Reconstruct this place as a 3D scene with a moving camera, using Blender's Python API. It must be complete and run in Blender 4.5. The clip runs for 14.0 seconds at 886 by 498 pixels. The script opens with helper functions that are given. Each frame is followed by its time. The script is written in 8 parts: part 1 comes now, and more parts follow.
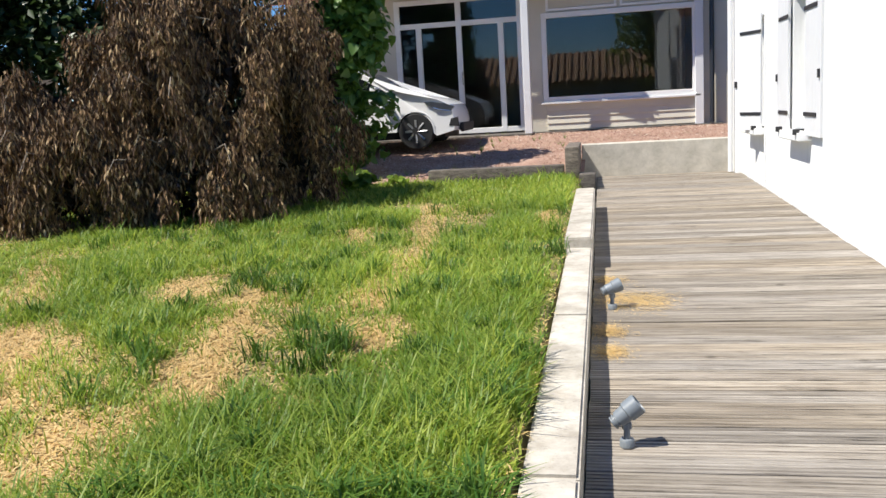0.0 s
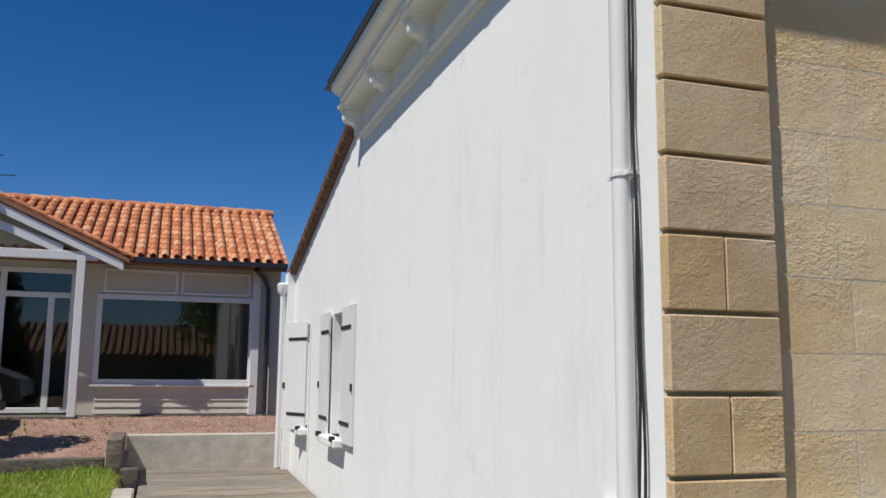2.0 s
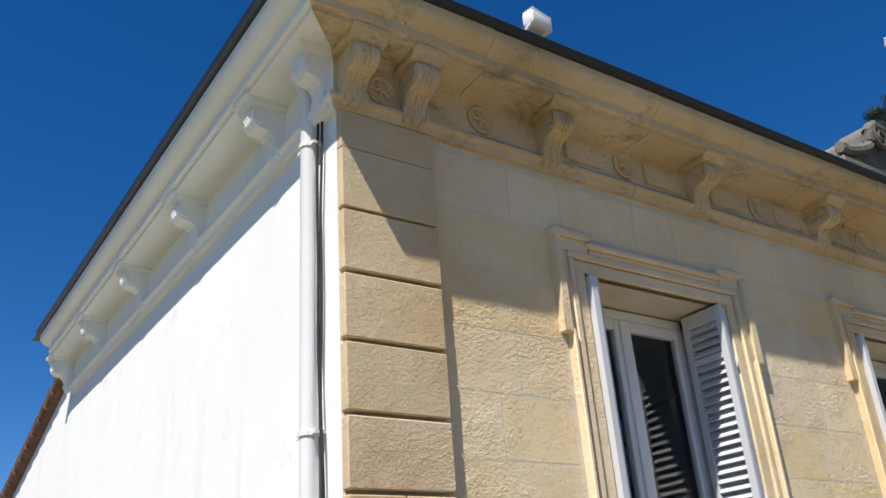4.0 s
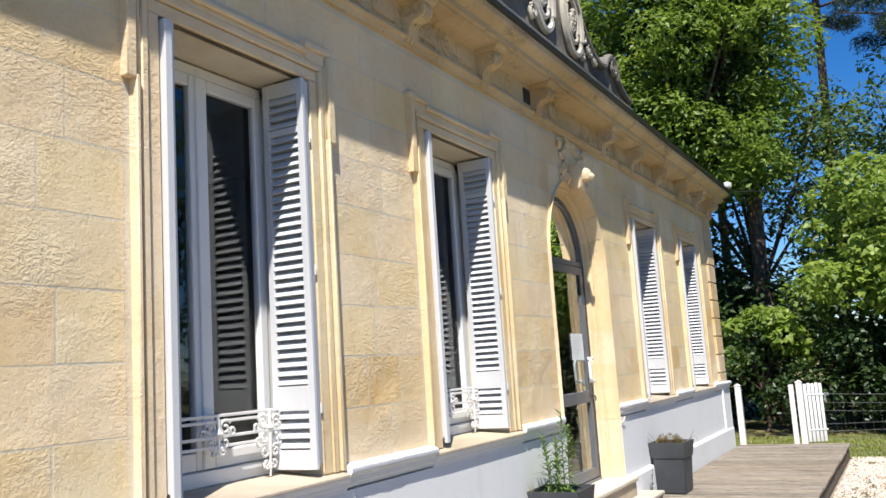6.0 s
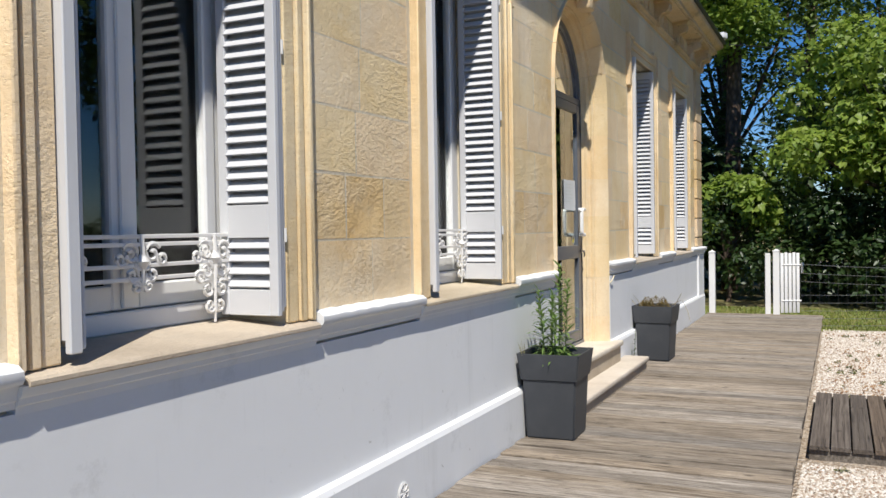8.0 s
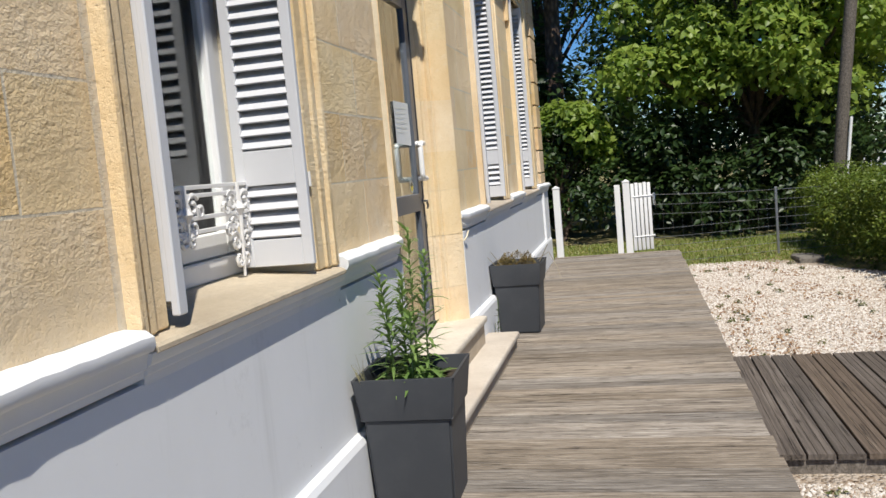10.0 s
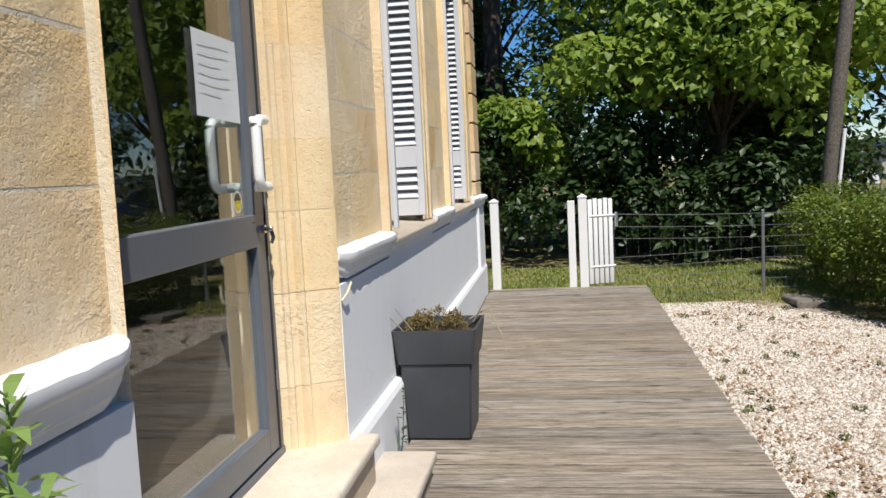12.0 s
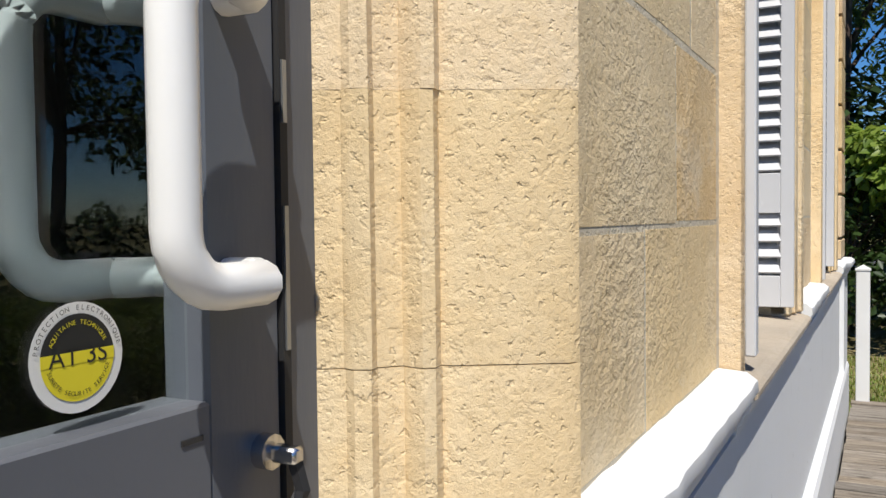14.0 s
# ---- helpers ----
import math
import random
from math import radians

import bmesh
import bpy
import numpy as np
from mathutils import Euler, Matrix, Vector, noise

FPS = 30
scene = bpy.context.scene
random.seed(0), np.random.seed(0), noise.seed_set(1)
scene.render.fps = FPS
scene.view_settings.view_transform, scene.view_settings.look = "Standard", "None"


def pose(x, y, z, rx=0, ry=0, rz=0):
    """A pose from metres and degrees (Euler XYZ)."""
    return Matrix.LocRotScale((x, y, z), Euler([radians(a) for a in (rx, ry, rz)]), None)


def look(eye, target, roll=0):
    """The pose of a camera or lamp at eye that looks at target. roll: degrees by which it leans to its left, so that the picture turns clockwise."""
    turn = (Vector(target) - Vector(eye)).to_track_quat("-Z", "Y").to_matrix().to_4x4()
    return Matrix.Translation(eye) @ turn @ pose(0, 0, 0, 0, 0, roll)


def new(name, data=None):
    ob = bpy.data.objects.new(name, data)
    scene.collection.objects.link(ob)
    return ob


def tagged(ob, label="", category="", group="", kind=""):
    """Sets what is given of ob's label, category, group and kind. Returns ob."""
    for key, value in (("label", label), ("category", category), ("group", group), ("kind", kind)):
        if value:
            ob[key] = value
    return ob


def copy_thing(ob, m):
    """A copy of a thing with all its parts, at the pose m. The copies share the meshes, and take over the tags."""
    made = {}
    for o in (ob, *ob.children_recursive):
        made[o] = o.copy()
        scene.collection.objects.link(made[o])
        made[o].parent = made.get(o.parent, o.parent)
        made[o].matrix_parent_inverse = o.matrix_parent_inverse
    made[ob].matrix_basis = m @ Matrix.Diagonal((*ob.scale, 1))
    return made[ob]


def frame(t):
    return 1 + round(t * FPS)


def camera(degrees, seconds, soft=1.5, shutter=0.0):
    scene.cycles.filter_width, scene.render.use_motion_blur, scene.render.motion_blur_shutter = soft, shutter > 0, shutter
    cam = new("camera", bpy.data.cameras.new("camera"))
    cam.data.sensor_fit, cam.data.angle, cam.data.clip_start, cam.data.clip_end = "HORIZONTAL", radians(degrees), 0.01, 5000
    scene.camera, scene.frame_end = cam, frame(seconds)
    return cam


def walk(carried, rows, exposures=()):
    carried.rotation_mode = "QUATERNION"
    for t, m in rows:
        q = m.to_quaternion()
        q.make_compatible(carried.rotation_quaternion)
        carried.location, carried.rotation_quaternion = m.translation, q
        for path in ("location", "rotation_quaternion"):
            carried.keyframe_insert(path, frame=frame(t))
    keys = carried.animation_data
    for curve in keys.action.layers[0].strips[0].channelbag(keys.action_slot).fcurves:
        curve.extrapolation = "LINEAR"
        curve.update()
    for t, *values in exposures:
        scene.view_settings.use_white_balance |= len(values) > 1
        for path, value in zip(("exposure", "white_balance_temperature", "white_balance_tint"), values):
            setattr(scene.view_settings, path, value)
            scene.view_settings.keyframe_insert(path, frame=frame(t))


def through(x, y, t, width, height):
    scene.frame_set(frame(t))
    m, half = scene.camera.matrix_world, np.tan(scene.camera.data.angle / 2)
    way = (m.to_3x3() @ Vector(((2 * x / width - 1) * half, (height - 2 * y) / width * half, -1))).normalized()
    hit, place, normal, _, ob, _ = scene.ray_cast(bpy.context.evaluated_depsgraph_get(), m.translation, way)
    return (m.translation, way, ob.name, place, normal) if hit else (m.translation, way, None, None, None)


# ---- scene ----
cam = camera(55.0, 14.0)

PATH = [
    (0, (-0.034, 0.007, 1.419), (-0.409, 1.944, 1.092), -3.4),
    (0.5, (0.028, -0.1, 1.506), (0.092, 1.877, 1.212), -1.2),
    (1, (0.054, -0.157, 1.54), (0.405, 1.803, 1.355), -0.1),
    (1.5, (0.064, -0.195, 1.625), (0.565, 1.741, 1.668), 0.7),
    (2, (0.079, -0.21, 1.698), (0.692, 1.672, 1.984), 0.6),
    (2.2, (0.082, -0.222, 1.719), (0.733, 1.632, 2.093), 0.6),
    (4.3, (0.352, -0.394, 1.718), (1.561, 0.97, 2.542), -5.7),
    (4.5, (0.383, -0.394, 1.725), (1.72, 0.875, 2.502), -6.3),
    (5, (0.468, -0.401, 1.7), (2.05, 0.636, 2.348), -7.0),
    (5.5, (0.559, -0.369, 1.725), (2.264, 0.565, 2.194), -5.4),
    (6, (0.59, -0.334, 1.671), (2.334, 0.605, 1.951), -3.7),
    (6.5, (0.689, -0.251, 1.618), (2.438, 0.703, 1.785), -2.2),
    (7, (0.882, -0.097, 1.55), (2.628, 0.868, 1.693), -1.1),
    (7.5, (1.193, 0.206, 1.51), (2.962, 1.138, 1.548), -0.5),
    (7.7, (1.342, 0.342, 1.516), (3.127, 1.243, 1.513), -0.5),
    (9.8, (3.62, 1.351, 1.483), (5.55, 1.842, 1.301), -5.3),
    (10, (3.897, 1.401, 1.494), (5.838, 1.846, 1.306), -5.1),
    (10.5, (4.665, 1.515, 1.495), (6.624, 1.866, 1.299), -4.4),
    (11, (5.366, 1.609, 1.493), (7.34, 1.869, 1.303), -3.6),
    (11.5, (6.015, 1.65, 1.479), (7.991, 1.901, 1.306), -2.9),
    (12, (6.738, 1.745, 1.474), (8.709, 2.025, 1.284), -2.8),
    (12.5, (7.42, 1.821, 1.465), (9.372, 2.203, 1.256), -2.4),
    (13, (8.067, 1.959, 1.454), (9.99, 2.47, 1.251), -1.0),
    (13.5, (8.733, 2.118, 1.458), (10.585, 2.857, 1.293), 0.2),
    (14, (9.301, 2.387, 1.486), (11.074, 3.309, 1.414), -0.7),
]
walk(cam, [(t, look(eye, target, roll)) for t, eye, target, roll in PATH],
     [(0, 0.6, 6500, 10), (0.5, -0.05, 6500, 10), (1.0, -0.36, 6500, 10), (1.4, -0.35, 6500, 10), (2.0, -0.16, 6500, 10), (2.2, -0.1, 6500, 10), (4.3, 0.42, 6500, 10), (5.0, 0.6, 6500, 10), (5.5, 0.75, 6500, 10), (6.2, 0.6, 6500, 10), (7.2, 0.3, 6500, 10), (10.0, 0.12, 6500, 10), (11.5, 0.2, 6500, 10), (12.5, 0.2, 6500, 10), (13.4, 0.27, 6500, 10), (14, 0.1, 6500, 10)])


# ---- world and sun ----
SUN_FROM = Vector((-1.65, -0.82, 2.85)).normalized()
world = bpy.data.worlds.new("sky")
scene.world = world
world.use_nodes = True
wt = world.node_tree
sky = wt.nodes.new("ShaderNodeTexSky")
sky.sky_type = 'NISHITA'
sky.sun_disc = False
sky.sun_elevation = math.asin(SUN_FROM.z)
sky.sun_rotation = math.atan2(SUN_FROM.x, SUN_FROM.y)
sky.air_density, sky.dust_density, sky.ozone_density, sky.altitude = 0.9, 0.0, 5.0, 900.0
wt.nodes["Background"].inputs["Strength"].default_value = 0.095
sat = wt.nodes.new("ShaderNodeHueSaturation")
sat.inputs["Saturation"].default_value = 1.3
sat.inputs["Hue"].default_value = 0.506
wt.links.new(sky.outputs[0], sat.inputs["Color"])
wt.links.new(sat.outputs[0], wt.nodes["Background"].inputs["Color"])
sun_data = bpy.data.lights.new("sun", 'SUN')
sun_data.energy, sun_data.angle, sun_data.color = 5.0, radians(0.53), (1.0, 0.95, 0.86)
sun = new("sun", sun_data)
sun.matrix_world = look(SUN_FROM * 60, (0, 0, 0))


# ---- node helpers ----
class Mat:
    """A procedural material in object space."""

    def __init__(self, name, rough=0.8, metal=0.0):
        self.m = bpy.data.materials.new(name)
        self.m.use_nodes = True
        self.t = self.m.node_tree
        self.b = self.t.nodes["Principled BSDF"]
        self.b.inputs["Roughness"].default_value = rough
        self.b.inputs["Metallic"].default_value = metal
        self.geo = self.t.nodes.new("ShaderNodeNewGeometry")
        self.pos = self.geo.outputs["Position"]

    def node(self, kind, ins=(), **attrs):
        n = self.t.nodes.new(kind)
        for k, v in ins:
            if hasattr(v, "links"):
                self.t.links.new(v, n.inputs[k])
            else:
                n.inputs[k].default_value = v
        return n

    def scaled(self, s):
        n = self.node("ShaderNodeVectorMath", [(0, self.pos), (1, s)])
        n.operation = 'MULTIPLY'
        return n.outputs[0]

    def noise(self, scale, detail=4.0, rough=0.6, stretch=(1, 1, 1)):
        v = self.scaled(stretch)
        return self.node("ShaderNodeTexNoise", [("Vector", v), ("Scale", scale), ("Detail", detail), ("Roughness", rough)]).outputs["Fac"]

    def cells(self, scale, stretch=(1, 1, 1)):
        v = self.scaled(stretch)
        return self.node("ShaderNodeTexVoronoi", [("Vector", v), ("Scale", scale)])

    def ramp(self, fac, stops):
        n = self.node("ShaderNodeValToRGB", [("Fac", fac)])
        e = n.color_ramp.elements
        while len(e) < len(stops):
            e.new(0.5)
        for el, (p, c) in zip(e, stops):
            el.position, el.color = p, (*c, 1) if len(c) == 3 else c
        return n.outputs["Color"]

    def span(self, fac, a, b, lo=0.0, hi=1.0):
        n = self.node("ShaderNodeMapRange", [("Value", fac), ("From Min", a), ("From Max", b), ("To Min", lo), ("To Max", hi)])
        return n.outputs["Result"]

    def mix(self, fac, a, b, mode='MIX'):
        n = self.t.nodes.new("ShaderNodeMix")
        n.data_type, n.blend_type = 'RGBA', mode
        for i, v in ((0, fac), (6, a), (7, b)):
            if hasattr(v, "links"):
                self.t.links.new(v, n.inputs[i])
            else:
                n.inputs[i].default_value = v if i == 0 else (*v, 1) if len(v) == 3 else v
        return n.outputs[2]

    def tone(self, col, value, hue=0.5, sat=1.0):
        return self.node("ShaderNodeHueSaturation", [("Color", col), ("Value", value), ("Hue", hue), ("Saturation", sat)]).outputs["Color"]

    def math(self, op, a, b=0.0):
        n = self.node("ShaderNodeMath", [(0, a), (1, b)])
        n.operation = op
        return n.outputs[0]

    def random(self):
        return self.node("ShaderNodeObjectInfo").outputs["Random"]

    def island(self):
        return self.geo.outputs["Random Per Island"]

    def color(self, c):
        if hasattr(c, "links"):
            self.t.links.new(c, self.b.inputs["Base Color"])
        else:
            self.b.inputs["Base Color"].default_value = (*c, 1)
        return self

    def bump(self, h, dist=0.01, strength=1.0):
        n = self.node("ShaderNodeBump", [("Height", h), ("Distance", dist), ("Strength", strength)])
        prev = self.b.inputs["Normal"]
        if prev.links:
            self.t.links.new(prev.links[0].from_socket, n.inputs["Normal"])
        self.t.links.new(n.outputs["Normal"], prev)
        return self

    def roughness(self, v):
        self.t.links.new(v, self.b.inputs["Roughness"])
        return self


def limestone(name, dark, light, grey, pit=1.0, grime=0.0, eroded=0.0):
    m = Mat(name, 0.92)
    base = m.ramp(m.noise(1.1, 5, 0.65), [(0.3, dark), (0.62, light)])
    base = m.mix(m.span(m.noise(0.7, 4, 0.7), 0.52, 0.75), base, grey)
    base = m.tone(base, m.span(m.random(), 0, 1, 0.96, 1.06), m.span(m.math('FRACT', m.math('MULTIPLY', m.random(), 3.7)), 0, 1, 0.492, 0.503), m.span(m.math('FRACT', m.math('MULTIPLY', m.random(), 7.31)), 0, 1, 0.88, 1.10))
    base = m.mix(m.span(m.noise(34, 4, 0.75), 0.42, 0.75, 0.0, 0.4), base, dark)
    base = m.mix(m.span(m.noise(120, 3, 0.6), 0.58, 0.74, 0.0, 0.45), base, tuple(c * 0.62 for c in dark))
    base = m.mix(m.span(m.noise(9, 5, 0.7, (1, 1, 0.15)), 0.6, 0.85, 0.0, 0.3), base, (0.16, 0.14, 0.11))
    base = m.mix(m.span(m.noise(2.6, 5, 0.75, (1, 1, 1.8)), 0.58, 0.70, 0.0, 0.4), base, grey)
    if grime:
        base = m.mix(m.span(m.noise(3.2, 7, 0.78, (0.7, 1, 1.6)), 0.54, 0.70, 0.0, grime), base, (0.15, 0.125, 0.09))
        base = m.mix(m.span(m.noise(26, 3, 0.6), 0.68, 0.73, 0.0, grime), base, (0.05, 0.042, 0.034))
    m.color(base)
    m.bump(m.noise(210, 4, 0.8), 0.0019 * pit, 0.85)
    m.bump(m.span(m.noise(95, 2, 0.5), 0.30, 0.38), 0.0030 * pit, 0.6)
    m.bump(m.noise(48, 4, 0.65), 0.0036 * pit, 0.7)
    m.bump(m.span(m.noise(60, 3, 0.6), 0.30, 0.46), 0.004 * pit, 0.35)
    m.bump(m.noise(11, 4, 0.6), 0.0035 * pit, 0.6)
    rough_patch = m.span(m.noise(1.7, 3, 0.6), 0.50 - 0.07 * eroded, 0.68 - 0.07 * eroded)
    m.bump(m.math('MULTIPLY', m.noise(46, 4, 0.66, (0.8, 1, 1.2)), rough_patch), (0.010 + 0.010 * eroded) * pit, 0.9)
    return m.m


STONE = limestone("ashlar_limestone", (0.72, 0.54, 0.29), (0.85, 0.70, 0.46), (0.79, 0.70, 0.54), 0.9, eroded=0.5)
QUOIN = limestone("rusticated_limestone", (0.55, 0.39, 0.20), (0.71, 0.565, 0.36), (0.62, 0.53, 0.40), 1.2)
ERODED = limestone("eroded_limestone", (0.68, 0.46, 0.19), (0.84, 0.67, 0.40), (0.74, 0.65, 0.50), 1.05, 0.0, 1.3)
SURROUND = limestone("surround_limestone", (0.68, 0.495, 0.26), (0.82, 0.675, 0.445), (0.76, 0.67, 0.51), 0.85, 0.0, 0.3)
CORNICE = limestone("cornice_limestone", (0.52, 0.38, 0.20), (0.70, 0.55, 0.34), (0.56, 0.48, 0.36), 1.0, 0.75)
CARVED = limestone("grey_carved_limestone", (0.26, 0.235, 0.20), (0.58, 0.54, 0.46), (0.44, 0.41, 0.36), 1.2)
WEATHERED = limestone("blackened_limestone", (0.045, 0.040, 0.036), (0.24, 0.22, 0.185), (0.14, 0.13, 0.115), 1.8)
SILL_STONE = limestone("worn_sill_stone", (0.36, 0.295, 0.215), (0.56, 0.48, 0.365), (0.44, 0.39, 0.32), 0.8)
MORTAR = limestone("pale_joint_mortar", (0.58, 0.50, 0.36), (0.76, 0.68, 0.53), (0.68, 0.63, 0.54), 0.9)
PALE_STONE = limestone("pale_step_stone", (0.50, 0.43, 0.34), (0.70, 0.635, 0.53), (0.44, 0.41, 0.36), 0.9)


def painted_render(name, col, dirt, bump=0.002):
    m = Mat(name, 0.85)
    base = m.mix(m.span(m.noise(0.9, 5, 0.7, (1, 1, 0.5)), 0.45, 0.8, 0, 0.55), col, dirt)
    base = m.mix(m.span(m.noise(6, 6, 0.75), 0.62, 0.8, 0, 0.35), base, tuple(c * 0.82 for c in dirt))
    base = m.mix(m.span(m.noise(3.0, 5, 0.8, (1, 1, 0.12)), 0.56, 0.80, 0, 0.5), base, tuple(c * 0.80 for c in dirt))
    base = m.mix(m.span(m.noise(2.3, 6, 0.8), 0.60, 0.72, 0, 0.45), base, tuple(c * 0.78 for c in dirt))
    base = m.mix(m.span(m.noise(17, 2, 0.5), 0.76, 0.79, 0, 0.4), base, (0.22, 0.21, 0.18))
    m.color(base)
    m.bump(m.noise(26, 4, 0.6), bump, 0.5)
    m.bump(m.noise(3, 3, 0.5), bump * 5, 0.35)
    return m.m


RENDER = painted_render("white_render", (0.855, 0.86, 0.845), (0.76, 0.755, 0.71))
PLINTH = painted_render("white_plinth_paint", (0.74, 0.75, 0.76), (0.66, 0.665, 0.66), 0.0015)


def paint(name, col, rough=0.45, wear=0.3, under=(0.42, 0.38, 0.32), metal=0.0):
    m = Mat(name, rough, metal)
    c = m.mix(m.span(m.noise(2.5, 4, 0.6), 0.4, 0.75, 0, 0.35), col, tuple(x * 0.86 for x in col))
    c = m.mix(m.span(m.noise(38, 5, 0.75, (1, 1, 0.35)), 0.68, 0.78, 0, wear), c, under)
    m.color(c)
    m.bump(m.noise(55, 3, 0.6, (1, 1, 0.2)), 0.0012, 0.4)
    return m.m


WHITE_PAINT = paint("old_white_paint", (0.76, 0.765, 0.77), 0.5, 0.35)
SHUTTER_PAINT = paint("grey_white_shutter_paint", (0.62, 0.63, 0.655), 0.45, 0.3)
WHITE_IRON = paint("white_painted_iron", (0.76, 0.75, 0.73), 0.5, 0.6, (0.30, 0.17, 0.10))
WHITE_PVC = paint("white_plastic", (0.80, 0.80, 0.79), 0.35, 0.0)
GREY_ALU = paint("grey_coated_aluminium", (0.10, 0.113, 0.137), 0.35, 0.05)
GREY_LIGHT = paint("mid_grey_door_panel", (0.112, 0.121, 0.142), 0.4, 0.05)
BLACK_IRON = paint("black_iron", (0.025, 0.025, 0.027), 0.5, 0.2, (0.12, 0.06, 0.03))
DARK_ZINC = paint("dark_zinc", (0.045, 0.05, 0.06), 0.4, 0.2, (0.14, 0.14, 0.14), 0.4)
GALVANISED = paint("galvanised_steel", (0.36, 0.37, 0.38), 0.4, 0.2, (0.2, 0.18, 0.15), 0.8)
LAMP_GREY = paint("grey_lamp_casting", (0.20, 0.225, 0.245), 0.4, 0.1)
BEIGE_CLAD = paint("beige_cladding_paint", (0.62, 0.585, 0.49), 0.6, 0.1)
RUBBER = paint("black_rubber", (0.02, 0.02, 0.021), 0.7, 0.0)
CHROME = paint("brushed_steel", (0.62, 0.62, 0.63), 0.25, 0.0, metal=1.0)


def planter_plastic():
    m = Mat("anthracite_planter_plastic", 0.55)
    c = m.mix(m.span(m.noise(4, 5, 0.7), 0.45, 0.8, 0, 0.6), (0.045, 0.049, 0.056), (0.075, 0.078, 0.083))
    m.color(c).bump(m.noise(160, 2, 0.5), 0.0006, 0.4)
    return m.m


PLANTER = planter_plastic()


def deck_wood(name, dark, mid, pale, grain):
    """Weathered softwood: streaks and splits that run along the board, shifted from board to board."""
    m = Mat(name, 0.85)
    r = m.random()
    shift = m.node("ShaderNodeCombineXYZ", [(0, m.math('MULTIPLY', r, 31.0)), (1, m.math('MULTIPLY', r, 47.0)), (2, m.math('MULTIPLY', r, 13.0))]).outputs[0]
    m.pos = m.node("ShaderNodeVectorMath", [(0, m.pos), (1, shift)]).outputs[0]
    long_grain = tuple(g * 0.35 if g < 1 else g for g in grain)
    g = m.noise(5, 5, 0.72, grain)
    c = m.ramp(g, [(0.32, dark), (0.5, mid), (0.68, pale)])
    c = m.tone(c, m.span(r, 0, 1, 0.72, 1.14), 0.5, m.span(m.math('FRACT', m.math('MULTIPLY', r, 5.7)), 0, 1, 0.7, 1.2))
    c = m.mix(m.span(m.noise(1.6, 5, 0.7), 0.5, 0.8, 0, 0.45), c, dark)
    c = m.mix(m.span(m.noise(13, 5, 0.75, grain), 0.53, 0.64, 0, 0.75), c, tuple(x * 0.55 for x in dark))
    split = m.math('ABSOLUTE', m.math('SUBTRACT', m.noise(2.6, 3, 0.55, long_grain), 0.5))
    open_split = m.math('MULTIPLY', m.span(split, 0.0, 0.012, 1.0, 0.0), m.span(m.noise(2.2, 2, 0.5), 0.5, 0.6))
    c = m.mix(m.math('MULTIPLY', open_split, 0.85), c, tuple(x * 0.22 for x in dark))
    knot = m.cells(1.0, tuple(4.2 if g > 5 else 2.4 if g < 1 else 1.0 for g in grain)).outputs["Distance"]
    c = m.mix(m.span(knot, 0.05, 0.11, 0.75, 0.0), c, tuple(x * 0.5 for x in dark))
    m.color(c)
    m.bump(m.noise(14, 5, 0.72, grain), 0.004, 0.7)
    m.bump(open_split, -0.006, 0.8)
    return m.m


DECK_Y = deck_wood("weathered_boards_across", (0.125, 0.100, 0.076), (0.265, 0.222, 0.175), (0.41, 0.36, 0.30), (9, 0.5, 3))
DECK_X = deck_wood("weathered_boards_along", (0.140, 0.114, 0.085), (0.285, 0.245, 0.195), (0.44, 0.39, 0.32), (0.22, 9, 3))
DECK_LOW = deck_wood("damp_brown_boards", (0.075, 0.056, 0.042), (0.135, 0.103, 0.078), (0.20, 0.16, 0.125), (0.22, 9, 3))
SLEEPER = deck_wood("old_sleeper_timber", (0.07, 0.058, 0.045), (0.15, 0.125, 0.10), (0.25, 0.215, 0.175), (1.5, 9, 6))


def glass(name, tint=(0.9, 0.95, 0.95)):
    m = Mat(name, 0.0)
    m.b.inputs["Transmission Weight"].default_value = 1.0
    m.b.inputs["IOR"].default_value = 1.5
    m.color(tint)
    m.bump(m.noise(1.1, 1, 0.4), 0.0015, 0.25)
    return m.m


GLASS = glass("window_glass")


def concrete(name, a, b):
    m = Mat(name, 0.9)
    c = m.ramp(m.noise(5, 6, 0.7), [(0.32, a), (0.66, b)])
    c = m.mix(m.span(m.noise(45, 4, 0.7), 0.58, 0.72, 0, 0.5), c, tuple(x * 0.55 for x in a))
    c = m.mix(m.span(m.noise(1.3, 4, 0.7), 0.55, 0.75, 0, 0.4), c, (0.20, 0.19, 0.15))
    m.color(c).bump(m.noise(60, 4, 0.7), 0.004, 0.6)
    return m.m


KERB = concrete("kerb_concrete", (0.32, 0.285, 0.235), (0.58, 0.54, 0.47))
CONCRETE = concrete("stained_concrete", (0.27, 0.25, 0.21), (0.44, 0.41, 0.35))


def plain(name, col, rough=0.8, metal=0.0, scale=8.0, var=0.2, bump=0.002):
    m = Mat(name, rough, metal)
    m.color(m.mix(m.noise(scale, 4, 0.65), tuple(c * (1 - var) for c in col), tuple(c * (1 + var) for c in col)))
    if bump:
        m.bump(m.noise(scale * 4, 3, 0.6), bump, 0.5)
    return m.m


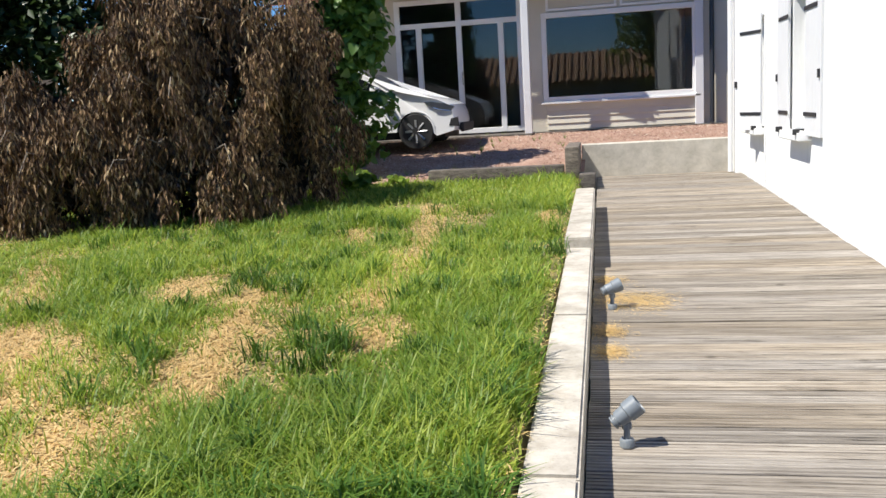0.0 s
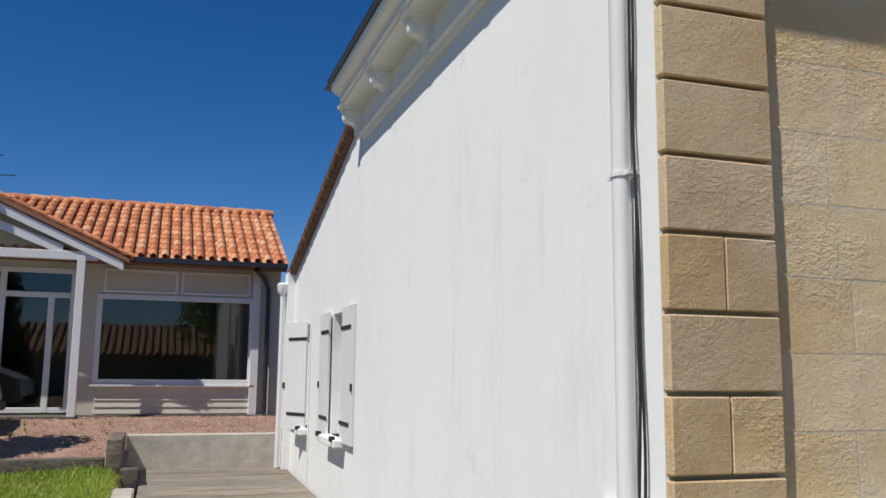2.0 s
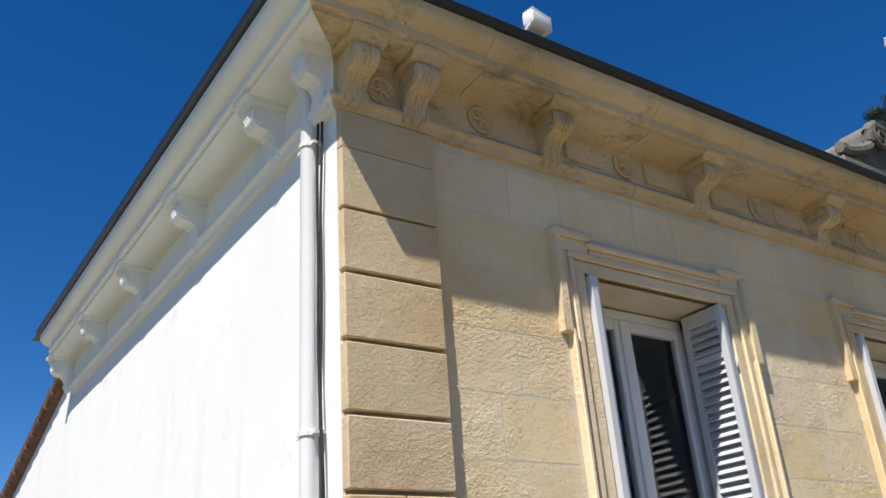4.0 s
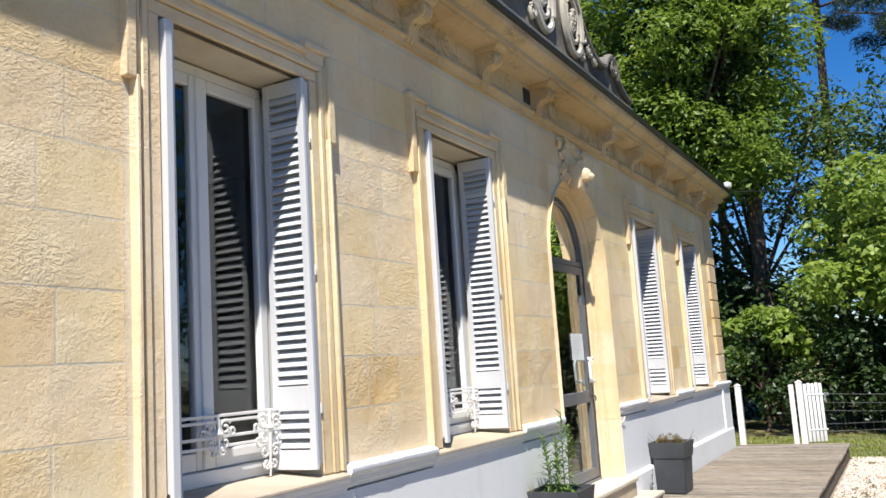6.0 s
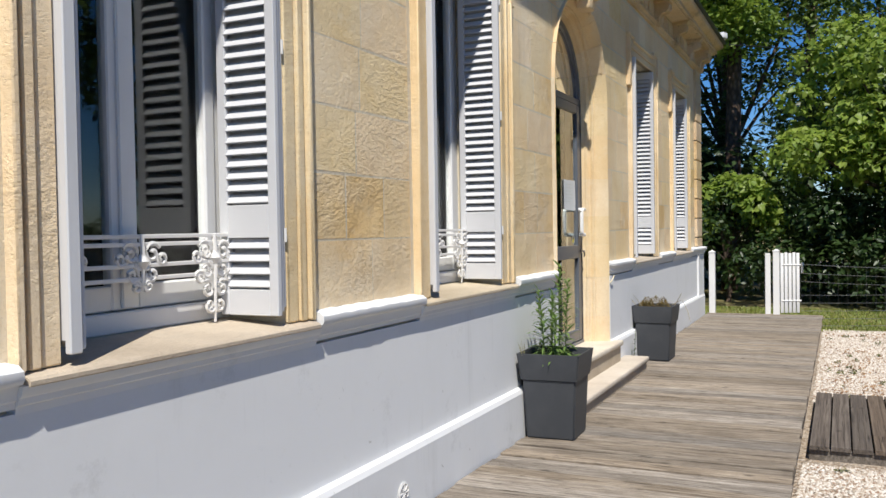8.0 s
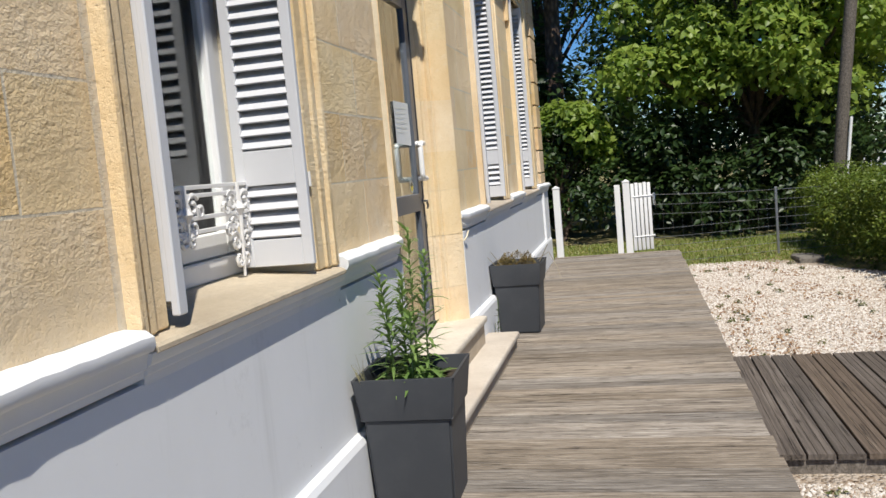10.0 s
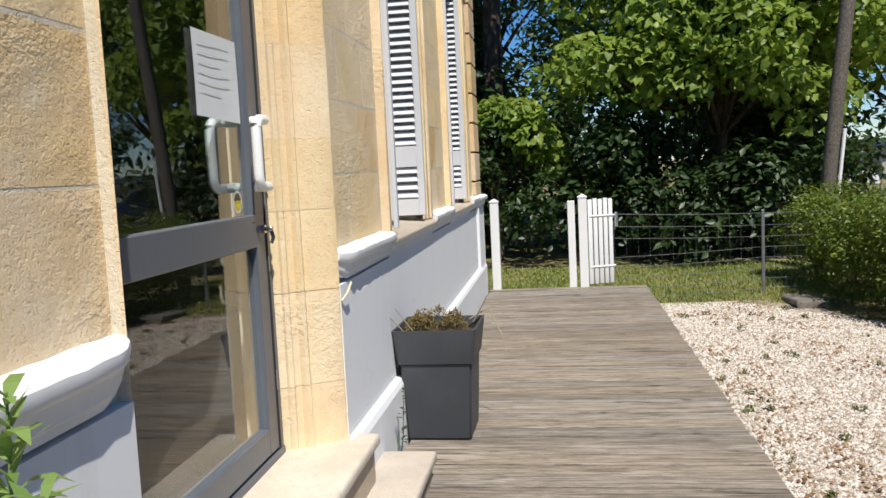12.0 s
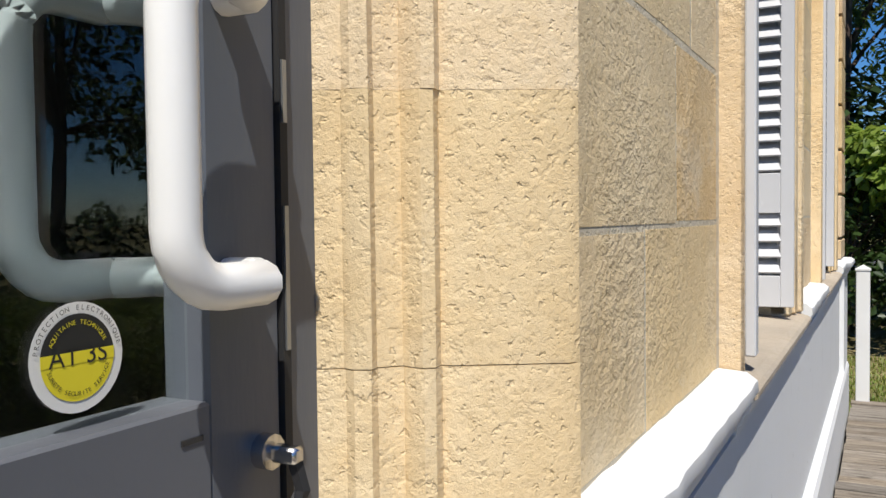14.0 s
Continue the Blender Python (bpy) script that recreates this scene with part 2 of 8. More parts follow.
def leafy(name, a, b, sat_far=1.0, through=0.35, rough=0.45):
    m = Mat(name, rough)
    c = m.mix(m.island(), a, b)
    c = m.mix(m.span(m.noise(0.8, 3, 0.5), 0.35, 0.7, 0, 0.6), c, tuple(x * 0.7 for x in a))
    m.color(c)
    t = m.node("ShaderNodeBsdfTranslucent", [("Color", m.tone(c, 1.25, 0.49))])
    mixer = m.node("ShaderNodeMixShader", [(0, through), (1, m.b.outputs[0]), (2, t.outputs[0])])
    m.t.links.new(mixer.outputs[0], m.t.nodes["Material Output"].inputs["Surface"])
    return m.m


# ---- mesh helpers ----
def box(bm, x0, x1, y0, y1, z0, z1, bev=0.0, seg=1):
    vs = [bm.verts.new((x, y, z)) for z in (z0, z1) for y in (y0, y1) for x in (x0, x1)]
    fs = [bm.faces.new([vs[i] for i in f]) for f in ((0, 2, 3, 1), (4, 5, 7, 6), (0, 1, 5, 4), (2, 6, 7, 3), (0, 4, 6, 2), (1, 3, 7, 5))]
    if bev:
        bmesh.ops.bevel(bm, geom=list({e for f in fs for e in f.edges}), offset=bev, segments=seg, affect='EDGES', profile=0.5)
    return bm


def prism(bm, pts, a, b, axis="x"):
    """A closed profile of (u, v) pushed along an axis from a to b: u, v are y, z for x; x, z for y; x, y for z."""
    def at(w, u, v):
        return {"x": (w, u, v), "y": (u, w, v), "z": (u, v, w)}[axis]
    va = [bm.verts.new(at(a, *p)) for p in pts]
    vb = [bm.verts.new(at(b, *p)) for p in pts]
    n = len(pts)
    for i in range(n):
        bm.faces.new((va[i], va[(i + 1) % n], vb[(i + 1) % n], vb[i]))
    bm.faces.new(va[::-1])
    bm.faces.new(vb)
    return bm


def lathe(bm, prof, c=(0, 0, 0), n=20, caps=True):
    rings = []
    for r, z in prof:
        rings.append([bm.verts.new((c[0] + r * math.cos(k * 2 * math.pi / n), c[1] + r * math.sin(k * 2 * math.pi / n), c[2] + z)) for k in range(n)])
    for p, q in zip(rings, rings[1:]):
        for k in range(n):
            bm.faces.new((p[k], p[(k + 1) % n], q[(k + 1) % n], q[k]))
    if caps:
        bm.faces.new(rings[0][::-1])
        bm.faces.new(rings[-1])
    return bm


def tube(bm, pts, r, n=8, r2=None):
    """A round bar along points, with the radius going from r to r2."""
    pts = [Vector(p) for p in pts]
    rings = []
    for i, p in enumerate(pts):
        d = (pts[min(i + 1, len(pts) - 1)] - pts[max(i - 1, 0)]).normalized()
        s = d.cross(Vector((0.13, 0.31, 1) if abs(d.z) < 0.9 else (1, 0.2, 0.1))).normalized()
        u = s.cross(d)
        k = i / max(1, len(pts) - 1)
        rr = r if r2 is None else r + (r2 - r) * k
        rings.append([bm.verts.new(p + rr * (math.cos(a) * s + math.sin(a) * u)) for a in (j * 2 * math.pi / n for j in range(n))])
    for p, q in zip(rings, rings[1:]):
        for k in range(n):
            bm.faces.new((p[k], p[(k + 1) % n], q[(k + 1) % n], q[k]))
    bm.faces.new(rings[0][::-1])
    bm.faces.new(rings[-1])
    return bm


def spiral(cx, cz, r0, r1, turns, start, n=26, sense=1):
    """Points (u, v) of a scroll that winds in from r0 to r1."""
    out = []
    for i in range(n + 1):
        k = i / n
        a = start + sense * turns * 2 * math.pi * k
        r = r0 + (r1 - r0) * k
        out.append((cx + r * math.cos(a), cz + r * math.sin(a)))
    return out


def smooth(me, angle=40):
    for p in me.polygons:
        p.use_smooth = True
    me.set_sharp_from_angle(angle=radians(angle))


def mesh_of(name, bm, mat, soft=True):
    bmesh.ops.recalc_face_normals(bm, faces=bm.faces)
    me = bpy.data.meshes.new(name)
    bm.to_mesh(me)
    bm.free()
    me.materials.append(mat)
    if soft:
        smooth(me)
    return me


def part(name, bm, mat, parent=None, label="", soft=True):
    ob = new(name, mesh_of(name, bm, mat, soft))
    ob.parent = parent
    return tagged(ob, label)


def thing(name, label, category, group="", kind="", at=None):
    ob = tagged(new(name), label, category, group, kind)
    if at is not None:
        ob.matrix_basis = at
    return ob


def structure(name, bm, mat, label, category, soft=False):
    return tagged(part(name, bm, mat, soft=soft), label, category, kind="structure")


def raw(name, verts, faces, mat, parent=None, label="", kind="", soft=False):
    me = bpy.data.meshes.new(name)
    me.from_pydata(verts, [], faces)
    me.materials.append(mat)
    if soft:
        smooth(me, 60)
    ob = new(name, me)
    ob.parent = parent
    return tagged(ob, label, kind=kind)


def B():
    return bmesh.new()


# ---- plan of the stone house ----
FX0, FX1, FY = 1.94, 16.55, 2.71          # front: its two corners and its face
CX = 9.30                                 # middle of the front
WINDOWS = [CX - 5.27, CX - 2.69, CX + 2.69, CX + 5.27]
OPEN, SURR = 0.59, 0.79                   # half widths of opening and surround
SILL, LINTEL, PLINTH_TOP, FRIEZE = 1.12, 3.47, 1.14, 4.10
GABLE_END, WALL_END = 8.1, 8.33           # ends of the side cornice and of the side wall
SPRING, DOOR_R, ARCH_R = 2.76, 0.715, 0.875  # the arched doorway
DEPTH = 0.42                              # thickness of the front wall
CORN_Y, CORN_Z = 0.37, 4.55               # reach and height of the cornice


def deck_z(y):
    return max(0.0, 0.0195 * (y - 1.0))


def arc(cx, cz, r, a0, a1, n):
    return [(cx + r * math.cos(radians(a0 + (a1 - a0) * i / n)), cz + r * math.sin(radians(a0 + (a1 - a0) * i / n))) for i in range(n + 1)]


# the front wall's core, with openings through it
bm = B()
y0, y1 = FY - 0.0006, FY + DEPTH
cuts = [FX0 + 0.01]
for w in WINDOWS:
    cuts += [w - OPEN, w + OPEN]
cuts = sorted(cuts + [CX - ARCH_R, CX + ARCH_R, FX1 - 0.01])
for a, b in zip(cuts[::2], cuts[1::2]):
    box(bm, a, b, y0, y1, 0.0, 4.9)
for w in WINDOWS:
    box(bm, w - OPEN, w + OPEN, y0, y1, 0.0, SILL - 0.1)
    box(bm, w - OPEN, w + OPEN, y0, y1, LINTEL, 4.9)
box(bm, CX - ARCH_R, CX + ARCH_R, y0, y1, -0.2, 0.3)
top = arc(CX, SPRING, ARCH_R, 180, 0, 20)
for (xa, za), (xb, zb) in zip(top, top[1:]):
    vs = [bm.verts.new(p) for p in ((xa, y0, za), (xb, y0, zb), (xb, y0, 4.9), (xa, y0, 4.9), (xa, y1, za), (xb, y1, zb), (xb, y1, 4.9), (xa, y1, 4.9))]
    for f in ((0, 1, 2, 3), (5, 4, 7, 6), (4, 5, 1, 0), (3, 2, 6, 7)):
        bm.faces.new([vs[i] for i in f])
wall_south = structure("wall_south", bm, MORTAR, "pale yellow ashlar limestone front wall of the house", "wall")

# inside: one room behind the front, its unlit gloom put into near-black colours
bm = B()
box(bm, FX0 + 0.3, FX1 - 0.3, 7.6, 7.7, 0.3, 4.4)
room_back = structure("wall_room", bm, plain("dim_wallpaper", (0.06, 0.055, 0.05)), "wall inside the house, darkened to look unlit", "wall")
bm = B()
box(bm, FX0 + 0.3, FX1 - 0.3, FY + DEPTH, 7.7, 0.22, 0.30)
structure("floor_room", bm, plain("dark_parquet", (0.035, 0.025, 0.018), 0.5), "floor inside the house, darkened to look unlit", "floor")
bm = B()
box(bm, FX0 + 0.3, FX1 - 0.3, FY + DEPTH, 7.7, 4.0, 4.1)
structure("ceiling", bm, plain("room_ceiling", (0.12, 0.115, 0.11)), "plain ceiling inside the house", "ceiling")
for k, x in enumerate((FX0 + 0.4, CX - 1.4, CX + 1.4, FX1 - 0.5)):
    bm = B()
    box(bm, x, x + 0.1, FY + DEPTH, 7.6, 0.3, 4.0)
    structure("wall_room_cross", bm, room_back.data.materials[0], "partition wall inside the house, darkened to look unlit", "wall")

# gable wall of white render, with the lower wing behind it
bm = B()
prism(bm, [(FY + 0.004, -0.1), (FY + 0.004, 4.9), (WALL_END, 4.5), (WALL_END, -0.1)], FX0, FX0 + 0.35, "x")
wall_west = structure("wall_west", bm, RENDER, "smooth white rendered side wall of the house", "wall")
bm = B()
box(bm, FX1 - 0.35, FX1, FY + 0.004, GABLE_END, -0.3, 4.9)
structure("wall_east", bm, RENDER, "white rendered far side wall of the house", "wall")
bm = B()
box(bm, FX0 + 0.3, FX1 - 0.3, GABLE_END, GABLE_END + 0.3, -0.1, 4.5)
structure("wall_north", bm, RENDER, "white rendered back wall of the house", "wall")

# plinth: a moulded cap and a lower offset, painted white
CAP = [(2.70, 1.02), (2.673, 1.02), (2.669, 1.04), (2.660, 1.046), (2.656, 1.07), (2.648, 1.09), (2.634, 1.095), (2.625, 1.11), (2.627, 1.133), (2.650, 1.150), (2.72, 1.155)]
BASE_FACE = 2.675
runs = []
edge = FX0 - 0.035
for w in WINDOWS[:2]:
    runs.append((edge, w - SURR + 0.02))
    edge = w + SURR - 0.02
runs.append((edge, CX - ARCH_R))
edge = CX + ARCH_R
for w in WINDOWS[2:]:
    runs.append((edge, w - SURR + 0.02))
    edge = w + SURR - 0.02
runs.append((edge, FX1 + 0.035))
plinth = tagged(new("plinth"), "white painted plinth with a rounded cap moulding", "plinth", kind="structure")
for a, b in runs:
    bm = B()
    n = max(2, int((b - a) / 0.06))
    rng = random.Random(int(a * 100))
    rings = []
    for i in range(n + 1):
        x = a + (b - a) * i / n
        if i == 0 and a < FX0:
            rings.append([bm.verts.new((FX0 - (2.71 - y), y - (0.03 if y < 2.7 else 0.0), z)) for y, z in CAP])
            continue
        step = 0.03 if x < FX0 + 0.56 or x > FX1 - 0.56 else 0.0
        dz, dy = rng.uniform(-0.003, 0.003), rng.uniform(-0.003, 0.003)
        near_door = min(abs(x - CX + ARCH_R), abs(x - CX - ARCH_R))
        k_ = 1.0 if near_door > 0.10 else 0.55 + 4.5 * near_door
        rings.append([bm.verts.new((x, 2.72 - (2.72 - y) * k_ + (dy if k > 2 else 0) - (step if y < 2.7 else 0.0), 1.155 - (1.155 - z) * (0.4 + 0.6 * k_) + (dz if k > 5 else 0))) for k, (y, z) in enumerate(CAP)])
    for p, q in zip(rings, rings[1:]):
        for k in range(len(CAP) - 1):
            bm.faces.new((p[k], q[k], q[k + 1], p[k + 1]))
    bm.faces.new(rings[0])
    bm.faces.new(rings[-1][::-1])
    part("cap_moulding", bm, PLINTH, plinth)
# under the windows the cap runs on below a worn stone sill
for w in WINDOWS:
    bm = B()
    prism(bm, [(2.72, 1.0), (2.673, 1.0), (2.669, 1.025), (2.660, 1.03), (2.656, 1.050), (2.645, 1.058), (2.638, 1.085), (2.72, 1.09)], w - SURR + 0.02, w + SURR - 0.02, "x")
    part("sill_moulding", bm, PLINTH, plinth)
for a, b in ((FX0 - 0.012, CX - ARCH_R), (CX + ARCH_R, FX1 + 0.012)):
    bm = B()
    box(bm, a, b, BASE_FACE, FY + 0.01, -0.2, 1.005)
    part("plinth_face", bm, PLINTH, plinth, soft=False)
    p0, p1 = (a - 0.015, FX0 + 0.54) if a < CX - 3 else (FX1 - 0.54, b + 0.015)
    part("corner_pedestal", box(B(), p0, p1, BASE_FACE - 0.03, BASE_FACE + 0.01, -0.2, 1.015), PLINTH, plinth, "white painted pedestal under the corner stones", soft=False)
    bm = B()
    prism(bm, [(BASE_FACE + 0.01, -0.2), (2.63, -0.2), (2.63, 0.315), (2.642, 0.342), (BASE_FACE + 0.01, 0.355)], a, b, "x")
    part("plinth_foot", bm, PLINTH, plinth, soft=False)
# the cap turns the corner on the side wall and stops behind the rainwater pipe
bm = B()
ca = [bm.verts.new((FX0 - (2.71 - y), y - (0.03 if y < 2.7 else 0.0), z)) for y, z in CAP]
cb = [bm.verts.new((FX0 - (2.71 - y) * 0.9, 2.895, z)) for y, z in CAP]
for k in range(len(CAP) - 1):
    bm.faces.new((ca[k], cb[k], cb[k + 1], ca[k + 1]))
bm.faces.new(cb)
prism(bm, [(FX0 + 0.01, 0.945), (FX0 - 0.036, 0.95), (FX0 - 0.044, 0.962), (FX0 - 0.044, 0.99), (FX0 - 0.036, 1.0), (FX0 - 0.03, 1.022), (FX0 + 0.01, 1.022)], 2.664, 2.895, "y")
part("cap_return", bm, PLINTH, plinth)
bm = B()
prism(bm, [(FX0 - (2.71 - y) * 0.9, z) for y, z in CAP] + [(FX0 + 0.01, 1.10)], 3.05, 3.20, "y")
prism(bm, [(FX0 + 0.01, 0.945), (FX0 - 0.036, 0.95), (FX0 - 0.044, 0.962), (FX0 - 0.044, 0.99), (FX0 - 0.036, 1.0), (FX0 - 0.03, 1.022), (FX0 + 0.01, 1.022)], 3.05, 3.17, "y")
part("cap_return", bm, PLINTH, plinth)
bm = B()
box(bm, FX0 - 0.032, FX0 + 0.005, 2.662, 2.92, -0.1, 0.99)
part("corner_pier", bm, PLINTH, plinth, soft=False)

# ---- cornice: frieze band, brackets, soffit, crown, gutter ----
cornice = tagged(new("cornice"), "moulded limestone cornice on carved scroll brackets", "cornice", kind="structure")
PROF = [(0.0, 4.06), (-0.035, 4.06), (-0.045, 4.09), (-0.07, 4.105), (-0.07, 4.125), (-0.03, 4.14), (-0.03, 4.375), (-0.06, 4.39),
        (-0.25, 4.395), (-0.25, 4.42), (-0.28, 4.425), (-0.28, 4.475), (-0.30, 4.487), (-0.33, 4.50), (-0.365, 4.53), (-CORN_Y, 4.545), (-CORN_Y, 4.59), (0.0, 4.62)]


def mitred(bm, prof, first=0, last=3):
    """The cornice profile round the front and both returns, or a stretch of it between two corners."""
    path = [(FX0, GABLE_END + 0.02, -1, 0), (FX0, FY, -1, -1), (FX1, FY, 1, -1), (FX1, GABLE_END, 1, 0)][first:last + 1]
    rings = []
    for x, y, sx, sy in path:
        rings.append([bm.verts.new((x + sx * -d, y + (-sy) * d, z)) for d, z in prof])
    for p, q in zip(rings, rings[1:]):
        for k in range(len(prof)):
            j = (k + 1) % len(prof)
            bm.faces.new((p[k], q[k], q[j], p[j]))
    bm.faces.new(rings[0])
    bm.faces.new(rings[-1][::-1])


# the side returns are painted white; the front is laid in lengths with open joints
bm = B()
mitred(bm, PROF, 0, 1)
part("side_cornice", bm, RENDER, cornice, "white painted cornice of the side wall")
bm = B()
mitred(bm, PROF, 2, 3)
part("side_cornice", bm, CORNICE, cornice)
bm = B()
mitred(bm, [(d + 0.012 if d < -0.02 else 0.0, z + (0.012 if z < 4.3 else 0.008)) for d, z in PROF[:-1]] + [(0.0, 4.60)], 1, 2)
part("cornice_core", bm, WEATHERED, cornice)
rng = random.Random(17)
marks = [FX0 - CORN_Y]
while marks[-1] < FX1 - 0.7:
    marks.append(marks[-1] + rng.uniform(0.85, 1.35))
marks[-1] = FX1 + CORN_Y
for a, b in zip(marks, marks[1:]):
    bm = B()
    dy, dz = rng.uniform(-0.003, 0.003), rng.uniform(-0.002, 0.002)
    ends = []
    for x in (a + 0.002, b - 0.002):
        ring = []
        for d, z in PROF:
            xx = x
            if x == a + 0.002 and a == marks[0]:
                xx = FX0 + d
            if x == b - 0.002 and b == marks[-1]:
                xx = FX1 - d
            ring.append(bm.verts.new((xx, FY + d + (dy if d < -0.02 else 0), z + (dz if d < -0.02 else 0))))
        ends.append(ring)
    for k in range(len(PROF)):
        j = (k + 1) % len(PROF)
        bm.faces.new((ends[0][k], ends[1][k], ends[1][j], ends[0][j]))
    bm.faces.new(ends[0])
    bm.faces.new(ends[1][::-1])
    part("cornice_stone", bm, CORNICE, cornice)
bm = B()
mitred(bm, [(-CORN_Y + 0.01, 4.592), (-CORN_Y - 0.035, 4.60), (-CORN_Y - 0.045, 4.625), (-CORN_Y - 0.03, 4.645), (-CORN_Y + 0.02, 4.65), (-CORN_Y + 0.06, 4.64), (-CORN_Y + 0.06, 4.61)])
gutter = tagged(part("gutter", bm, DARK_ZINC), "dark zinc gutter along the eaves", "gutter", kind="structure")


def bracket_mesh(mat):
    """A scroll bracket, local: the wall at y = 0, its foot at z = 0, 0.26 high."""
    bm = B()
    front = [(-0.030, -0.008), (-0.048, 0.008), (-0.056, 0.035), (-0.062, 0.07), (-0.078, 0.10), (-0.105, 0.118), (-0.140, 0.122), (-0.175, 0.130), (-0.202, 0.150), (-0.214, 0.180), (-0.208, 0.210), (-0.19, 0.235)]
    prism(bm, [(0.0, 0.0)] + front + [(0.0, 0.235)], -0.052, 0.052, "x")
    for x in (-0.037, 0.0, 0.037):
        tube(bm, [(x, u + 0.003, v) for u, v in front[:6]], 0.0155, 6, 0.011)
    for x in (-0.02, 0.0, 0.02):
        tube(bm, [(x, u, v) for u, v in front[7:12]], 0.008, 6)
    for s in (-1, 1):
        for cy, cz, r in ((-0.158, 0.182, 0.048), (-0.042, 0.038, 0.026)):
            tube(bm, [(s * 0.052, u, v) for u, v in spiral(cy, cz, r, 0.008, 1.7, 0.6)], 0.0085, 5)
    prism(bm, [(0.0, 0.232), (-0.215, 0.232), (-0.225, 0.240), (-0.232, 0.258), (-0.258, 0.268), (-0.262, 0.285), (0.0, 0.285)], -0.080, 0.080, "x")
    return mesh_of("bracket", bm, mat)


WHITE_BRACKET = bracket_mesh(RENDER)
BRACKET = bracket_mesh(CORNICE)
positions = [CX + s * d for d in (1.02, 2.22, 3.46, 4.78, 6.04, 6.95) for s in (-1, 1)]
for x in sorted(positions) + [FX0 + 0.06, FX1 - 0.06]:
    ob = new("bracket", BRACKET)
    ob.parent, ob.matrix_basis = cornice, pose(x, FY - 0.028, 4.09) @ Matrix.Diagonal((1.25, 0.92, 1.14, 1))
for y in [FY + 0.055, FY + 0.60] + [FY + 0.6 + 1.22 * k for k in range(1, 5)]:
    ob = new("bracket", WHITE_BRACKET)
    ob.parent, ob.matrix_basis = cornice, pose(FX0 - 0.028, y, 4.09, 0, 0, -90) @ Matrix.Diagonal((1.15, 0.75 if y < 2.9 else 0.92, 1.14, 1))


def rosette_mesh():
    bm = B()
    lathe(bm, [(0.085, 0.0), (0.088, 0.012), (0.075, 0.020), (0.064, 0.010), (0.0601, 0.006), (0.02, 0.006), (0.018, 0.016), (0.004, 0.02)], n=18)
    for k in range(6):
        a = k * math.pi / 3
        tube(bm, [(0.012 * math.cos(a), 0.012 * math.sin(a), 0.012), (0.038 * math.cos(a + 0.2), 0.038 * math.sin(a + 0.2), 0.017), (0.06 * math.cos(a), 0.06 * math.sin(a), 0.01)], 0.011, 6, 0.006)
    return mesh_of("rosette", bm, CORNICE)


ROSETTE = rosette_mesh()
xs = sorted(positions)
for a, b in zip(xs, xs[1:]):
    mid = (a + b) / 2
    for c_ in ((mid,) if b - a < 1.5 else (mid - 0.45, mid + 0.45)):
        ob = new("rosette", ROSETTE)
        ob.parent, ob.matrix_basis = cornice, pose(c_, FY - 0.028, 4.26, 90, 0, 0)
    if b - a < 1.0:
        continue
    for s in (-1, 1):
        bm = B()
        w = 0.30 if b - a < 1.5 else 0.20
        c = mid + s * ((b - a) / 4 + 0.015)
        slot_here = b - a < 1.5 and abs(mid - CX) < 2.0 and s * (mid - CX) < 0
        if slot_here:
            c, w = mid + s * 0.42, 0.15
        prism(bm, [(c - w / 2, 4.185), (c + w / 2, 4.185), (c + w / 2, 4.335), (c - w / 2, 4.335)], FY - 0.045, FY - 0.02, "y")
        bmesh.ops.bevel(bm, geom=bm.edges[:], offset=0.01, segments=1, affect='EDGES')
        if slot_here:
            part("air_slot", bm, BLACK_IRON, cornice, "dark ventilation slot in the frieze", soft=False)
        else:
            part("frieze_panel", bm, CORNICE, cornice, soft=False)
# a rosette between the corner bracket and its neighbour
for x in (FX0 + 0.24, FX1 - 0.24):
    ob = new("rosette", ROSETTE)
    ob.parent, ob.matrix_basis = cornice, pose(x, FY - 0.028, 4.24, 90, 0, 0)

# hipped roof behind the gutter
bm = B()
e = CORN_Y + 0.02
lo = [(FX0 - e, FY - e, 4.635), (FX1 + e, FY - e, 4.635), (FX1 + e, GABLE_END + 0.35, 4.635), (FX0 - e, GABLE_END + 0.35, 4.635)]
hi = [(FX0 + 3.0, 5.4, 5.75), (FX1 - 3.0, 5.4, 5.75)]
v = [bm.verts.new(p) for p in lo + hi]
for f in ((0, 1, 5, 4), (1, 2, 5), (2, 3, 4, 5), (3, 0, 4), (0, 3, 2, 1)):
    bm.faces.new([v[i] for i in f])
slate = Mat("slate", 0.5)
slate.color(slate.mix(slate.noise(6, 4), (0.035, 0.037, 0.045), (0.075, 0.078, 0.09))).bump(slate.cells(6).outputs["Distance"], 0.01)
structure("roof_house", bm, slate.m, "low hipped slate roof of the stone house", "roof")
bm = B()
box(bm, 2.75, 3.35, 6.4, 7.1, 4.7, 6.6, 0.01)
box(bm, 2.70, 3.40, 6.35, 7.15, 6.6, 6.72, 0.01)
tagged(part("chimney", bm, WEATHERED), "old weathered stone chimney on the house roof", "chimney")

# ---- window surrounds with stepped ears ----
surrounds = tagged(new("window_surrounds"), "moulded limestone window surrounds with stepped ears", "trim", kind="structure")


